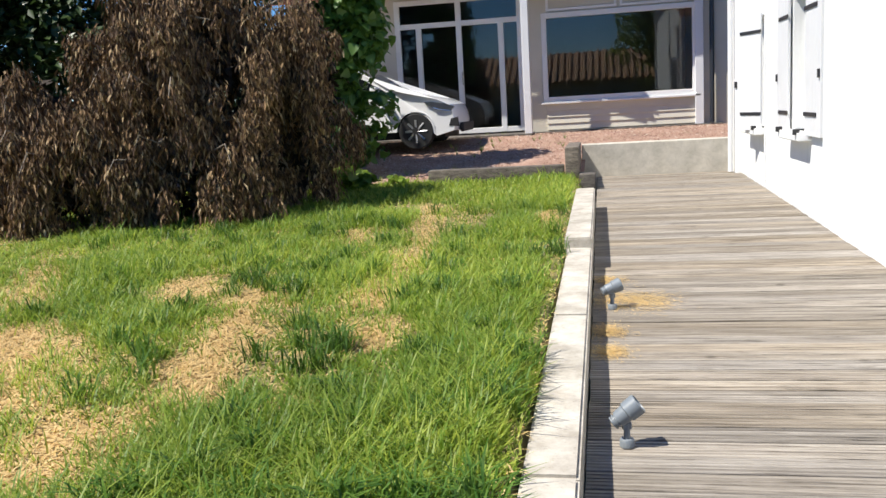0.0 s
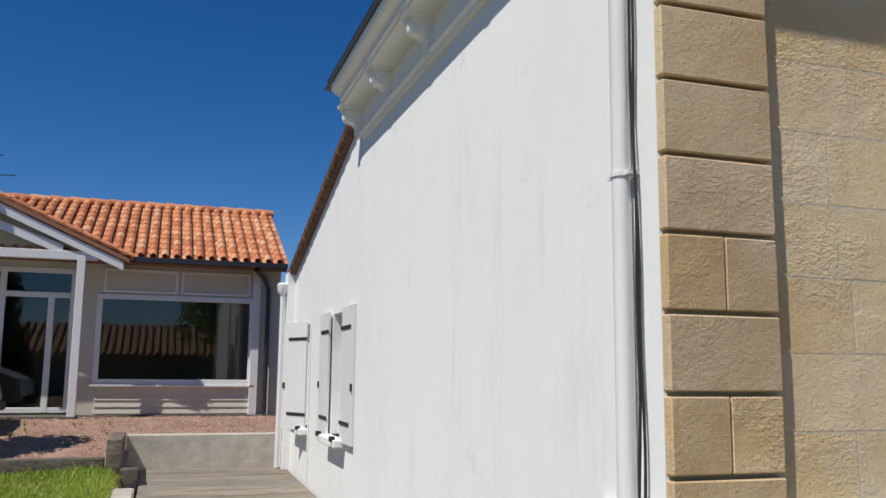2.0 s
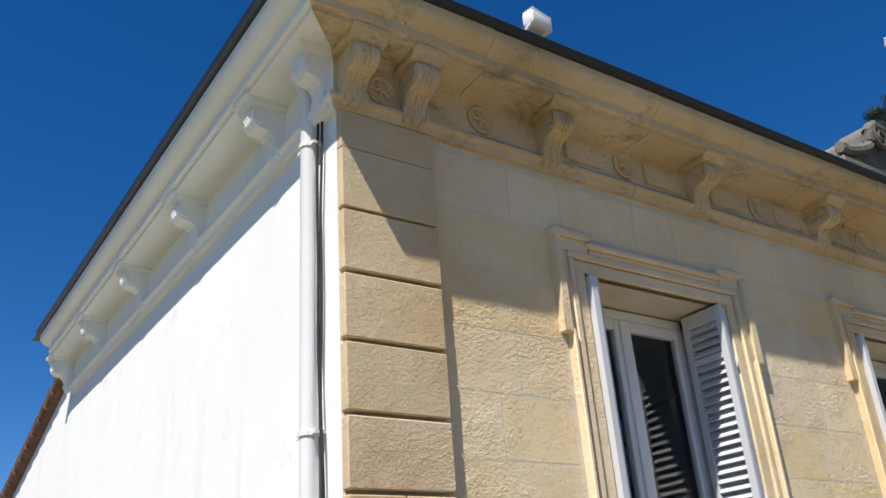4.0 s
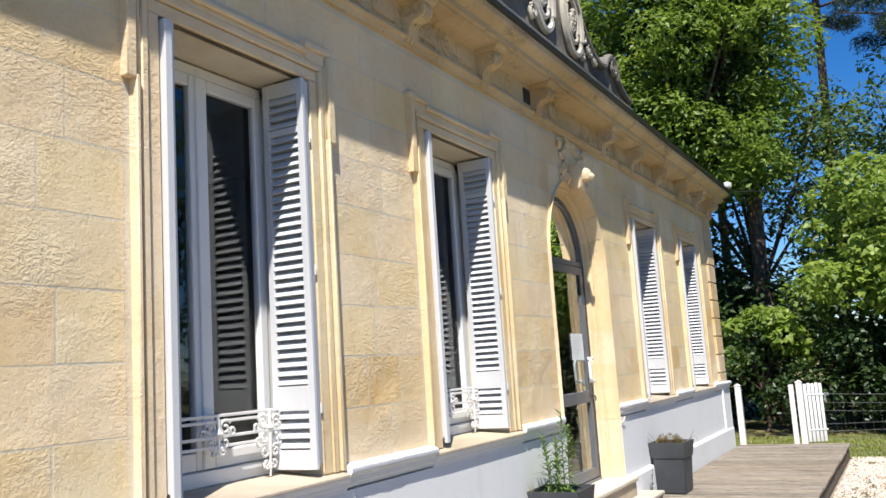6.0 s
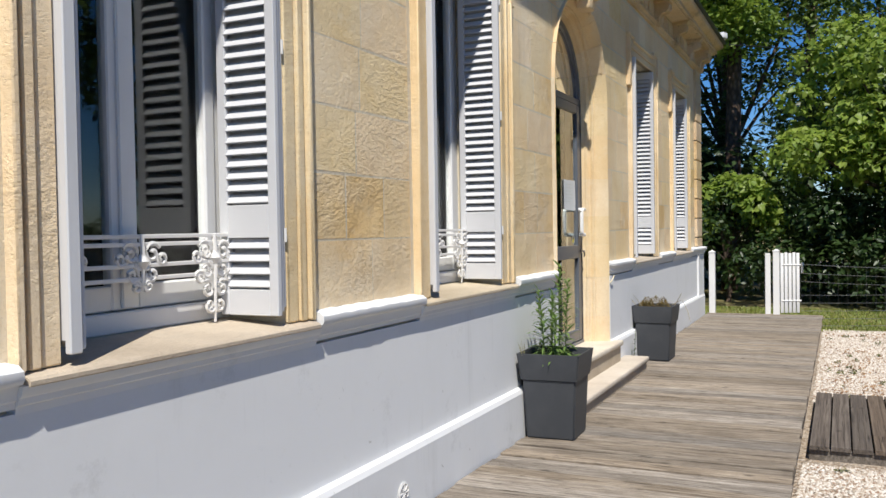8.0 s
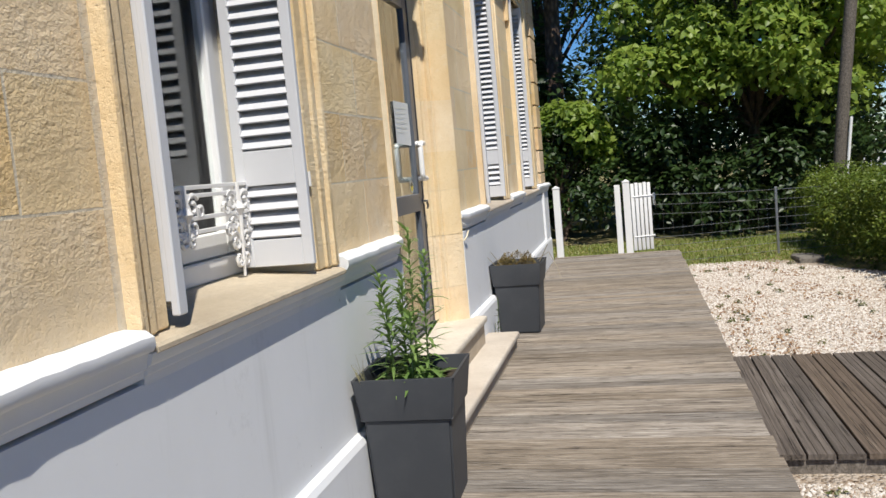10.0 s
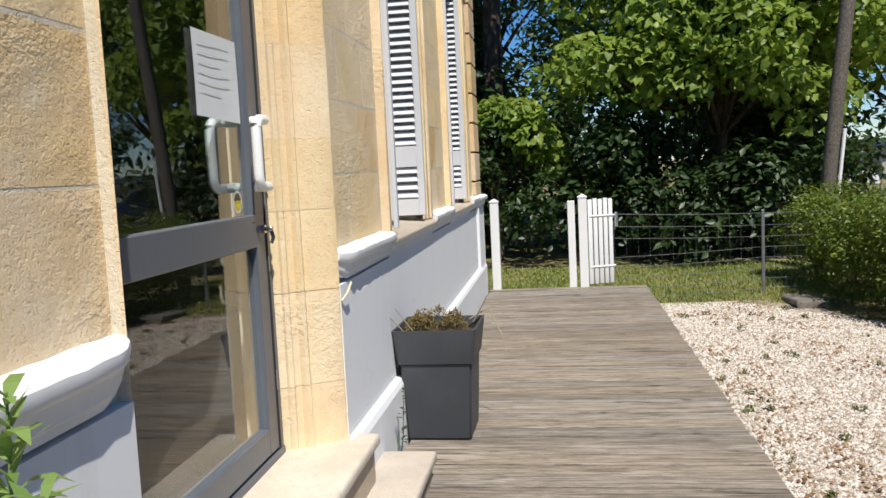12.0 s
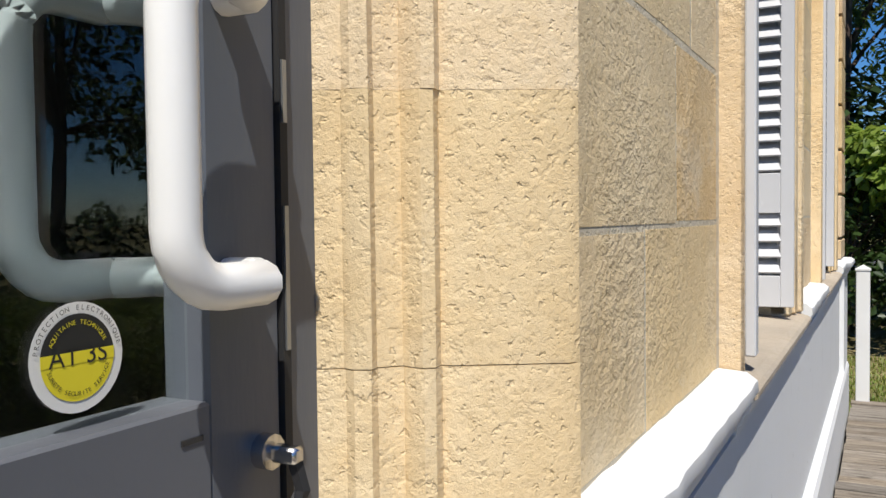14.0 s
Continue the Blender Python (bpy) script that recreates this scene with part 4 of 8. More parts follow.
deck_side = tagged(new("deck_side"), "weathered grey timber ramp along the white wall", "deck", kind="structure")
G0, G1, GX0, GX1 = -2.6, 13.25, -0.125, 1.945
side_boards = [board_mesh("deck_board", w, GX1 - GX0, 0.027, 4, DECK_X, "x") for w in (0.1365, 0.134, 0.1385, 0.131)]
k = 0
y = G0
while y < G1 - 0.1:
    ob = new("deck_board", rng.choice(side_boards))
    ob.parent = deck_side
    tilt = 1.12 if y > 1.0 else 0.0
    ob.matrix_basis = pose(GX0 + rng.uniform(-0.006, 0.004), y, deck_z(y) + rng.uniform(-0.004, 0.002), tilt + rng.uniform(-0.7, 0.7), rng.uniform(-0.06, 0.06), rng.uniform(-0.07, 0.07))
    y += PITCH
bm = B()
prism(bm, [(G0, -0.25), (G1, -0.2), (G1, deck_z(G1) - 0.03), (1.0, -0.03), (G0, -0.03)], GX0 + 0.02, GX0 + 0.06, "x")
prism(bm, [(G0, -0.25), (G1, -0.2), (G1, deck_z(G1) - 0.03), (1.0, -0.03), (G0, -0.03)], GX1 - 0.06, GX1 - 0.02, "x")
part("deck_joist", bm, SLEEPER, deck_side, "dark timber under-frame of the ramp", soft=False)

deck_low = tagged(new("deck_step"), "damp brown timber platform set in the gravel", "deck", kind="structure")
low_board = board_mesh("platform_board", 0.135, 2.2, 0.03, 2, DECK_LOW, "x")
for k in range(18):
    ob = new("platform_board", low_board)
    ob.parent = deck_low
    ob.matrix_basis = pose(8.48 + rng.uniform(-0.006, 0.006), 0.62 - k * 0.147, -0.15 + rng.uniform(-0.003, 0.003))
bm = B()
box(bm, 8.50, 8.54, -1.9, 0.76, -0.27, -0.181)
box(bm, 10.62, 10.66, -1.9, 0.76, -0.27, -0.181)
part("platform_frame", bm, SLEEPER, deck_low, soft=False)

# ---- kerb between lawn and ramp ----
kerb = tagged(new("kerb"), "pale concrete kerb edging between lawn and timber ramp", "kerb", kind="structure")
for y0_, y1_, h in ((-2.6, 0.6, 0.0), (0.61, 2.6, 0.0), (2.61, 4.6, 0.0), (4.61, 6.6, 0.0), (6.61, 9.9, 0.075)):
    bm = B()
    za, zb = 0.185 + 0.0195 * y0_ * 0.8, 0.185 + 0.0195 * y1_ * 0.8
    x0 = -0.345 if h else -0.325
    pts = [(x0, y0_, za + h), (-0.135, y0_, za + h), (-0.135, y1_, zb + h), (x0, y1_, zb + h)]
    v = [bm.verts.new((x, y, -0.3)) for x, y, _ in pts] + [bm.verts.new(p) for p in pts]
    for f in ((4, 5, 6, 7), (0, 1, 5, 4), (1, 2, 6, 5), (2, 3, 7, 6), (3, 0, 4, 7)):
        bm.faces.new([v[i] for i in f])
    bmesh.ops.bevel(bm, geom=[e for e in bm.edges if all(q.co.z > 0 for q in e.verts)], offset=0.012, segments=2, affect='EDGES')
    part("kerb_stone", bm, KERB, kerb)


# ---- shuttered windows ----
def louvre_leaf(parent, name, x, y0, y1, z0, z1, face, st=0.045):
    """A louvred shutter leaf standing in the reveal, in the plane x; face: -1 or 1, the way the slats look."""
    t = 0.028
    leaf = part(name, box(B(), x - t / 2, x + t / 2, y0, y0 + st, z0, z1, 0.003), SHUTTER_PAINT, parent, "grey-white louvred shutter leaf", soft=False)
    bm = B()
    box(bm, x - t / 2, x + t / 2, y1 - st, y1, z0, z1, 0.003)
    for a, b in ((z0, z0 + 0.11), (z0 + 0.33, z0 + 0.47), (z1 - 0.33, z1 - 0.29), (z1 - 0.09, z1)):
        box(bm, x - t / 2 + 0.001, x + t / 2 - 0.001, y0 + st, y1 - st, a, b, 0.002)
    part("shutter_rail", bm, SHUTTER_PAINT, leaf, soft=False)
    for a, b in ((z0 + 0.11, z0 + 0.33), (z0 + 0.47, z1 - 0.33), (z1 - 0.29, z1 - 0.09)):
        k = max(2, round((b - a) / 0.052))
        for i in range(k):
            z = a + (b - a) * (i + 0.5) / k
            bm = B()
            prism(bm, [(x - face * 0.012, z + 0.017), (x + face * 0.013, z - 0.019), (x + face * 0.016, z - 0.014), (x - face * 0.009, z + 0.022)], y0 + st - 0.004, y1 - st + 0.004, "y")
            part("slat", bm, SHUTTER_PAINT, leaf, soft=False)
    return leaf


def iron_guard(parent):
    """The low white cast-iron guard across a window, local to its thing."""
    bm = B()
    for z in (1.505, 1.475, 1.395, 1.345):
        box(bm, -OPEN + 0.03, OPEN - 0.03, 2.925, 2.94 if z < 1.5 else 2.955, z - 0.008, z + 0.008, 0.002)
    part("guard_rail", bm, WHITE_IRON, parent, "white painted iron guard rail", soft=False)
    for c, big in ((-0.40, 1), (-0.01, 0), (0.40, 1)):
        bm = B()
        for s in (-1, 1):
            for du, z, r, st in ((0.055, 1.44, 0.045, 0.5), (0.05, 1.36, 0.035, 2.0), (0.105, 1.42, 0.03, 2.6), (0.02, 1.40, 0.022, 4.0)) + (((0.045, 1.28, 0.04, 1.0), (0.03, 1.21, 0.03, 3.0), (0.09, 1.33, 0.03, 0.2)) if big else ((0.03, 1.315, 0.025, 1.0),)):
                p = spiral(c + s * du, z, r, 0.008, 1.3, st if s > 0 else math.pi - st, 16, s)
                tube(bm, [(u, 2.93, v) for u, v in p], 0.0085, 5)
        tube(bm, [(c, 2.93, 1.51), (c, 2.92, 1.42), (c, 2.93, 1.14 if big else 1.30)], 0.012, 6, 0.006)
        lathe(bm, [(0.006, -0.035), (0.026, 0.0), (0.006, 0.035)], (c, 2.925, 1.41), 8)
        part("iron_scroll", bm, WHITE_IRON, parent)


def build_window():
    w = thing("window", "tall white casement window with folded louvred shutters and iron guard", "window", "front windows")
    zb, zt = 1.16, LINTEL - 0.012
    fy = 3.03
    frame_ob = B()
    box(frame_ob, -OPEN, -OPEN + 0.055, fy, fy + 0.08, zb - 0.02, zt, 0.004)
    box(frame_ob, OPEN - 0.055, OPEN, fy, fy + 0.08, zb - 0.02, zt, 0.004)
    box(frame_ob, -OPEN, OPEN, fy, fy + 0.08, zt - 0.06, zt, 0.004)
    box(frame_ob, -OPEN, OPEN, fy - 0.03, fy + 0.08, zb - 0.02, zb + 0.06, 0.006)
    frame_ob = part("window_frame", frame_ob, WHITE_PAINT, w, "white painted timber frame", soft=False)
    for s in (-1, 1):
        a, b = (-OPEN + 0.058, -0.004) if s < 0 else (0.004, OPEN - 0.058)
        bm = B()
        box(bm, a, a + 0.065, fy - 0.008, fy + 0.045, zb + 0.065, zt - 0.063, 0.006)
        box(bm, b - 0.065, b, fy - 0.008, fy + 0.045, zb + 0.065, zt - 0.063, 0.006)
        box(bm, a + 0.065, b - 0.065, fy - 0.006, fy + 0.043, zb + 0.065, zb + 0.16, 0.006)
        box(bm, a + 0.065, b - 0.065, fy - 0.006, fy + 0.043, zt - 0.13, zt - 0.063, 0.006)
        cas = part("casement", bm, WHITE_PAINT, w, soft=False)
        bm = B()
        box(bm, a + 0.06, b - 0.06, fy + 0.018, fy + 0.023, zb + 0.155, zt - 0.125)
        pane = part("pane", bm, GLASS, cas, "clear glass pane", soft=False)
        pane.visible_shadow = False
    bm = B()
    box(bm, -0.03, 0.03, fy - 0.022, fy - 0.004, zb + 0.07, zt - 0.07, 0.006)
    part("meeting_stile", bm, WHITE_PAINT, w, soft=False)
    for s in (-1, 1):
        x = s * (OPEN - 0.020)
        for i in range(3):
            louvre_leaf(w, "shutter_leaf", x - s * 0.034 * i, 2.668 + 0.014 * (2 - i if s > 0 else i), 2.99 - 0.01 * i, 1.19 - 0.015 * i, zt - 0.005, -s)
        if s < 0:
            part("shutter_stile", box(B(), -OPEN + 0.004, -OPEN + 0.052, 2.655, 2.681, 1.15, zt - 0.005, 0.004), SHUTTER_PAINT, w, "narrow white closing strip of the folded shutter", soft=False)
            part("shutter_bead", box(B(), -OPEN + 0.060, -OPEN + 0.075, 2.668, 2.684, 1.16, zt - 0.005, 0.003), SHUTTER_PAINT, w, soft=False)
        bm = B()
        for z in (1.5, 2.3, 3.1):
            tube(bm, [(x, 2.684, z - 0.03), (x, 2.684, z + 0.03)], 0.006, 6)
        part("hinge", bm, WHITE_IRON, w)
    iron_guard(w)
    return w


window_thing = build_window()
window_thing.matrix_basis = pose(WINDOWS[0], 0, 0)
for w in WINDOWS[1:]:
    copy_thing(window_thing, pose(w, 0, 0))


# ---- wing behind the house: white lean-to with shuttered windows ----
WX = 1.985
WING_END, WING_HIGH, WING_LOW = 13.05, 4.50, 3.14
WING_OPEN = ((9.03, 9.80, 0.97, 2.36), (11.46, 12.40, 0.93, 2.33))


def wing_top(y):
    return WING_HIGH + (WING_LOW - WING_HIGH) * (y - GABLE_END) / (WING_END - GABLE_END)


bm = B()
ys_w = [WALL_END - 0.05] + [v for o in WING_OPEN for v in o[:2]] + [WING_END]
for a, b in zip(ys_w, ys_w[1:]):
    hole = next((o for o in WING_OPEN if o[0] == a), None)
    if hole:
        box(bm, WX, WX + 0.3, a, b, -0.1, hole[2])
    z0 = hole[3] if hole else -0.1
    prism(bm, [(a, z0), (a, wing_top(a)), (b, wing_top(b)), (b, z0)], WX, WX + 0.3, "x")
wing_wall = structure("wall_wing", bm, RENDER, "white rendered wall of the lower wing", "wall")
roof_tile = Mat("wing_tile_edge", 0.8)
roof_tile.color(roof_tile.ramp(roof_tile.noise(9, 4), [(0.3, (0.09, 0.05, 0.035)), (0.7, (0.24, 0.12, 0.07))])).bump(roof_tile.noise(30, 3), 0.01)
bm = B()
prism(bm, [(GABLE_END, wing_top(GABLE_END) + 0.005), (13.2, wing_top(13.2) + 0.005), (13.2, wing_top(13.2) + 0.07), (GABLE_END, wing_top(GABLE_END) + 0.07)], WX - 0.07, 9.0, "x")
structure("roof_wing", bm, roof_tile.m, "brown tiled lean-to roof of the wing", "roof")
bm = B()
y = GABLE_END + 0.02
while y < 13.0:
    z = wing_top(y) + 0.075
    tube(bm, [(WX - 0.05, y, z), (WX - 0.05, y + 0.34, z - 0.075)], 0.075, 8, 0.06)
    y += 0.30
part("verge_tiles", bm, roof_tile.m, bpy.data.objects["roof_wing"])


for (ya, yb, z0, z1), leaves in zip(WING_OPEN, (((8.40, 9.02, 1, 0.0), (9.82, 10.40, -1, 0.0)), ((11.47, 12.02, -1, 25.0),))):
    w = thing("wing_window", "small wing window with white board shutters standing open", "window", "wing windows")
    bm = B()
    for a, b, c, d in ((ya, ya + 0.06, z0, z1), (yb - 0.06, yb, z0, z1), ((ya + yb) / 2 - 0.04, (ya + yb) / 2 + 0.04, z0, z1), (ya + 0.06, yb - 0.06, z1 - 0.06, z1), (ya + 0.06, yb - 0.06, z0, z0 + 0.07)):
        box(bm, WX + 0.13, WX + 0.18, a, b, c, d, 0.003)
    part("window_frame", bm, WHITE_PAINT, w, "white window frame set in the reveal", soft=False)
    part("pane", box(B(), WX + 0.15, WX + 0.155, ya + 0.05, yb - 0.05, z0 + 0.05, z1 - 0.05), GLASS, w, "dim window glass", soft=False).visible_shadow = False
    part("window_sill", box(B(), WX - 0.14, WX + 0.12, ya - 0.10, yb + 0.06, z0 - 0.085, z0, 0.01), RENDER, w, "white projecting sill", soft=False)
    for y0_, y1_, hinge_side, swing in leaves:
        piv = tagged(new("shutter"), "white board shutter with black strap hinges")
        piv.parent = w
        wd = y1_ - y0_
        # local y runs from the hinge to the free edge
        turn = swing if hinge_side < 0 else 180
        piv.matrix_basis = pose(WX - 0.012, y0_ if hinge_side < 0 else y1_, 0, 0, 0, turn)
        f = -1 if hinge_side < 0 else 1
        k = 5
        for i in range(k):
            bm = B()
            x0_, x1_ = sorted((f * 0.012, f * 0.042))
            box(bm, x0_, x1_, wd * i / k + 0.001, wd * (i + 1) / k - 0.001, z0 - 0.03, z1 + 0.03, 0.003)
            part("board", bm, WHITE_PAINT, piv, soft=False)
        for z in (z0 + 0.18, z1 - 0.20):
            bm = B()
            x0_, x1_ = sorted((f * 0.0435, f * 0.052))
            box(bm, x0_, x1_, -0.02, wd * 0.78, z - 0.020, z + 0.020, 0.002)
            part("strap_hinge", bm, BLACK_IRON, piv, "black iron strap hinge", soft=False)
        x0_, x1_ = sorted((f * 0.0435, f * 0.060))
        part("latch", box(B(), x0_, x1_, wd * 0.90, wd * 0.98, z0 + 0.52, z0 + 0.60, 0.003), BLACK_IRON, piv, "black iron latch", soft=False)
    for y in (ya - 0.05, yb + 0.02):
        part("shutter_catch", box(B(), WX - 0.17, WX - 0.11, y - 0.03, y + 0.03, z0 - 0.02, z0 + 0.035, 0.004), BLACK_IRON, w, "black iron shutter catch", soft=False)
wing_pipe = thing("wing_downpipe", "thin white rainwater pipe at the end of the wing", "pipe")
part("pipe_body", tube(B(), [(1.80, 13.06, 0.25), (1.80, 13.06, 2.86)], 0.036, 10), WHITE_PVC, wing_pipe)
part("pipe_hopper", lathe(B(), [(0.04, 0.0), (0.085, 0.07), (0.09, 0.17), (0.06, 0.20)], (1.80, 13.06, 2.84), 12), WHITE_PVC, wing_pipe, "rounded white hopper head")
tagged(part("wall_conduit", tube(B(), [(WX - 0.012, 11.34, 0.25), (WX - 0.012, 11.34, 1.3), (WX - 0.012, 11.36, 2.3)], 0.012, 6), WHITE_PVC), "thin white conduit on the wing wall", "conduit")

# retaining wall at the end of the ramp
bm = B()
box(bm, -0.35, 2.3, 13.26, 13.5, -0.2, 0.74, 0.012)
structure("wall_retaining", bm, concrete("pale_concrete", (0.40, 0.37, 0.31), (0.58, 0.54, 0.46)), "stained low concrete retaining wall", "wall")
bm = B()
box(bm, 1.86, 2.4, 12.98, 13.3, -0.1, 3.2, 0.005)
structure("wall_wing_end", bm, RENDER, "white end pier of the wing", "wall")

# ---- annexe with porch ----
AY = 17.3
annexe = thing("annexe", "single-storey white and beige annexe with tiled roof and glazed porch", "house")
base = 0.80
for a, b, z0, z1 in ((-6.4, -4.1, base, 3.7), (-1.55, -1.12, base, 3.7), (1.78, 3.1, base, 3.35), (1.78, 2.3, 3.35, 3.7), (-1.12, 1.78, base, 1.46), (-1.12, 1.78, 3.08, 3.7), (-4.1, -1.55, 3.56, 3.7)):
    part("wall", box(B(), a, b, AY, AY + 0.25, z0, z1), BEIGE_CLAD, annexe, "beige painted wall", soft=False)
# inner walls, floor and ceiling: dimness put into one dark colour
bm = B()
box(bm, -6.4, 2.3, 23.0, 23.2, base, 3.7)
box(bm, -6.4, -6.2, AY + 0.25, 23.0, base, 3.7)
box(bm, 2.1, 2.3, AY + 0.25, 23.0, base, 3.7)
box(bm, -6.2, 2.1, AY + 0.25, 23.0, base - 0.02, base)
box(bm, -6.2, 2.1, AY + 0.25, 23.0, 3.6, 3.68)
part("back_walls", bm, plain("dim_interior", (0.11, 0.10, 0.09)), annexe, "interior walls darkened to look dimly lit", soft=False)
for k in range(5):
    bm = B()
    z = base + 0.05 + 0.125 * k
    prism(bm, [(AY, z), (AY - 0.034, z + 0.004), (AY - 0.012, z + 0.128), (AY, z + 0.128)], -1.10, 1.76, "x")
    part("cladding_board", bm, BEIGE_CLAD, annexe, "beige weatherboard", soft=False)
bm = B()
for a, b, z0, z1 in ((-1.16, -1.06, 1.40, 3.12), (1.70, 1.80, 1.40, 3.12), (-1.06, 1.70, 3.02, 3.12), (-1.06, 1.70, 1.40, 1.50)):
    box(bm, a, b, AY - 0.05, AY + 0.06, z0, z1, 0.006)
win = part("window", bm, WHITE_PVC, annexe, "wide white-framed picture window", soft=False)
bm = B()
box(bm, -1.07, 1.71, AY + 0.0, AY + 0.006, 1.49, 3.03)
part("pane", bm, GLASS, win, "large reflecting pane", soft=False).visible_shadow = False
bm = B()
box(bm, -1.20, 1.84, AY - 0.10, AY, 1.36, 1.40, 0.006)
part("window_sill", bm, WHITE_PVC, win, soft=False)
for a, b in ((-1.06, 0.30), (0.36, 1.70)):
    bm = B()
    for p, q, z0, z1 in ((a, b, 3.15, 3.20), (a, b, 3.56, 3.61), (a, a + 0.05, 3.20, 3.56), (b - 0.05, b, 3.20, 3.56)):
        box(bm, p, q, AY - 0.035, AY, z0, z1, 0.004)
    frame_of = part("panel_frame", bm, WHITE_PVC, annexe, "white panel frame", soft=False)
    part("panel", box(B(), a + 0.052, b - 0.052, AY - 0.012, AY, 3.205, 3.555, 0.003), BEIGE_CLAD, frame_of, soft=False)
# glazed entrance
door_frame = tagged(new("glazed_entrance"), "white-framed glazed entrance doors")
door_frame.parent = annexe
XS_G = (-4.05, -3.62, -2.80, -1.96, -1.58)
for x in XS_G:
    bm = B()
    box(bm, x - 0.055, x + 0.055, AY - 0.03, AY + 0.05, 0.88, 3.04 if x not in (-4.05, -2.80, -1.58) else 3.56, 0.006)
    part("door_stile", bm, WHITE_PVC, door_frame, soft=False)
for z in (0.92, 3.06, 3.52):
    bm = B()
    box(bm, -4.1, -1.55, AY - 0.025, AY + 0.045, z - 0.05, z + 0.05, 0.006)
    part("door_rail", bm, WHITE_PVC, door_frame, soft=False)
for a, b, z0, z1 in [(p, q, 0.97, 3.01) for p, q in zip(XS_G, XS_G[1:])] + [(-4.05, -2.80, 3.11, 3.47), (-2.80, -1.58, 3.11, 3.47)]:
    bm = B()
    box(bm, a + 0.05, b - 0.05, AY, AY + 0.006, z0, z1)
    part("pane", bm, GLASS, door_frame, soft=False).visible_shadow = False
bm = B()
tube(bm, [(-2.75, AY - 0.05, 1.85), (-2.75, AY - 0.09, 1.88), (-2.75, AY - 0.09, 2.08), (-2.75, AY - 0.05, 2.1)], 0.012)
part("door_handle", bm, CHROME, door_frame)
# porch truss and posts
PF = 16.6
PX, PZ = -3.05, 4.72
bm = B()
for x in (-1.42, -4.7):
    box(bm, x - 0.07, x + 0.07, PF - 0.07, PF + 0.07, base, 3.74, 0.008)
    part("porch_post", bm, WHITE_PAINT, annexe, "white timber porch post", soft=False)
    bm = B()
bm.free()
bm = B()
prism(bm, [(PX - 2.35, 3.50), (PX - 2.35, 3.66), (PX, PZ), (PX + 2.35, 3.66), (PX + 2.35, 3.50), (PX, PZ - 0.17)], PF - 0.09, PF - 0.05, "y")
part("barge_board", bm, WHITE_PAINT, annexe, "white barge boards", soft=False)
bm = B()
box(bm, PX - 1.9, PX + 1.9, PF - 0.05, PF + 0.05, 3.66, 3.82, 0.006)
box(bm, PX - 0.09, PX + 0.09, PF - 0.06, PF + 0.06, 3.45, 4.50, 0.01)
for s in (-1, 1):
    prism(bm, [(PX + s * 0.09, 4.22), (PX + s * 0.09, 4.36), (PX + s * 1.3, 3.93), (PX + s * 1.3, 3.82), (PX + s * 1.1, 3.82)], PF - 0.04, PF + 0.03, "y")
part("truss", bm, WHITE_PAINT, annexe, "white timber porch truss", soft=False)
bm = B()
v = [bm.verts.new((PX + x, PF + 0.3, z)) for x, z in ((-1.9, 3.8), (1.9, 3.8), (0, 4.62))]
bm.faces.new(v)
part("truss_infill", bm, BEIGE_CLAD, annexe, soft=False)
bm = B()
box(bm, -5.3, -1.35, PF - 0.1, AY, base - 0.03, base + 0.04, 0.008)
box(bm, -1.35, 2.25, AY - 0.12, AY, base - 0.06, base + 0.03, 0.008)
part("base_timber", bm, SLEEPER, annexe, "dark timber base edge", soft=False)

tile_m = Mat("orange_roman_tile", 0.75)
tc = tile_m.ramp(tile_m.island(), [(0.0, (0.42, 0.145, 0.06)), (0.4, (0.56, 0.21, 0.09)), (0.75, (0.66, 0.29, 0.13)), (1.0, (0.60, 0.36, 0.20))])
tc = tile_m.mix(tile_m.span(tile_m.noise(14, 4, 0.7), 0.55, 0.8, 0, 0.5), tc, (0.30, 0.12, 0.06))
tile_m.color(tc).bump(tile_m.noise(40, 3), 0.004)


def tiled_slope(name, parent, origin, across, up, na, nu, w, l, keep=None):
    """Rows of curved tiles: across and up are unit vectors, w and l one tile's cover."""
    o, a, u = Vector(origin), Vector(across), Vector(up)
    nrm = a.cross(u).normalized()
    if nrm.z < 0:
        nrm = -nrm
    V, F = [], []
    for i in range(na):
        for j in range(nu):
            if keep and not keep(o + a * (i + 0.5) * w + u * (j + 0.5) * l):
                continue
            for shape, lift in (((0, 0.035, 0.05, 0.035, 0), 0.03), ((0.0, -0.03, -0.03, 0.0), 0.0)):
                k = len(V)
                m = len(shape)
                off = 0.0 if m == 5 else w * 0.5
                ww = w * 0.62
                for e, (dl, dn) in enumerate(((0.0, 0.018), (1.12, 0.0))):
                    for q, h in enumerate(shape):
                        p = o + a * (i * w + off + ww * q / (m - 1)) + u * ((j + dl) * l) + nrm * (h + dn + lift)
                        V.append(tuple(p))
                for q in range(m - 1):
                    F.append((k + q, k + q + 1, k + m + q + 1, k + m + q))
                if m == 5:
                    V.extend(tuple(Vector(V[k + q]) - nrm * 0.02) for q in range(m))
                    for q in range(m - 1):
                        F.append((k + 2 * m + q, k + 2 * m + q + 1, k + q + 1, k + q))
    return raw(name, V, F, tile_m.m, parent, "curved orange clay tiles", kind="stuff", soft=True)


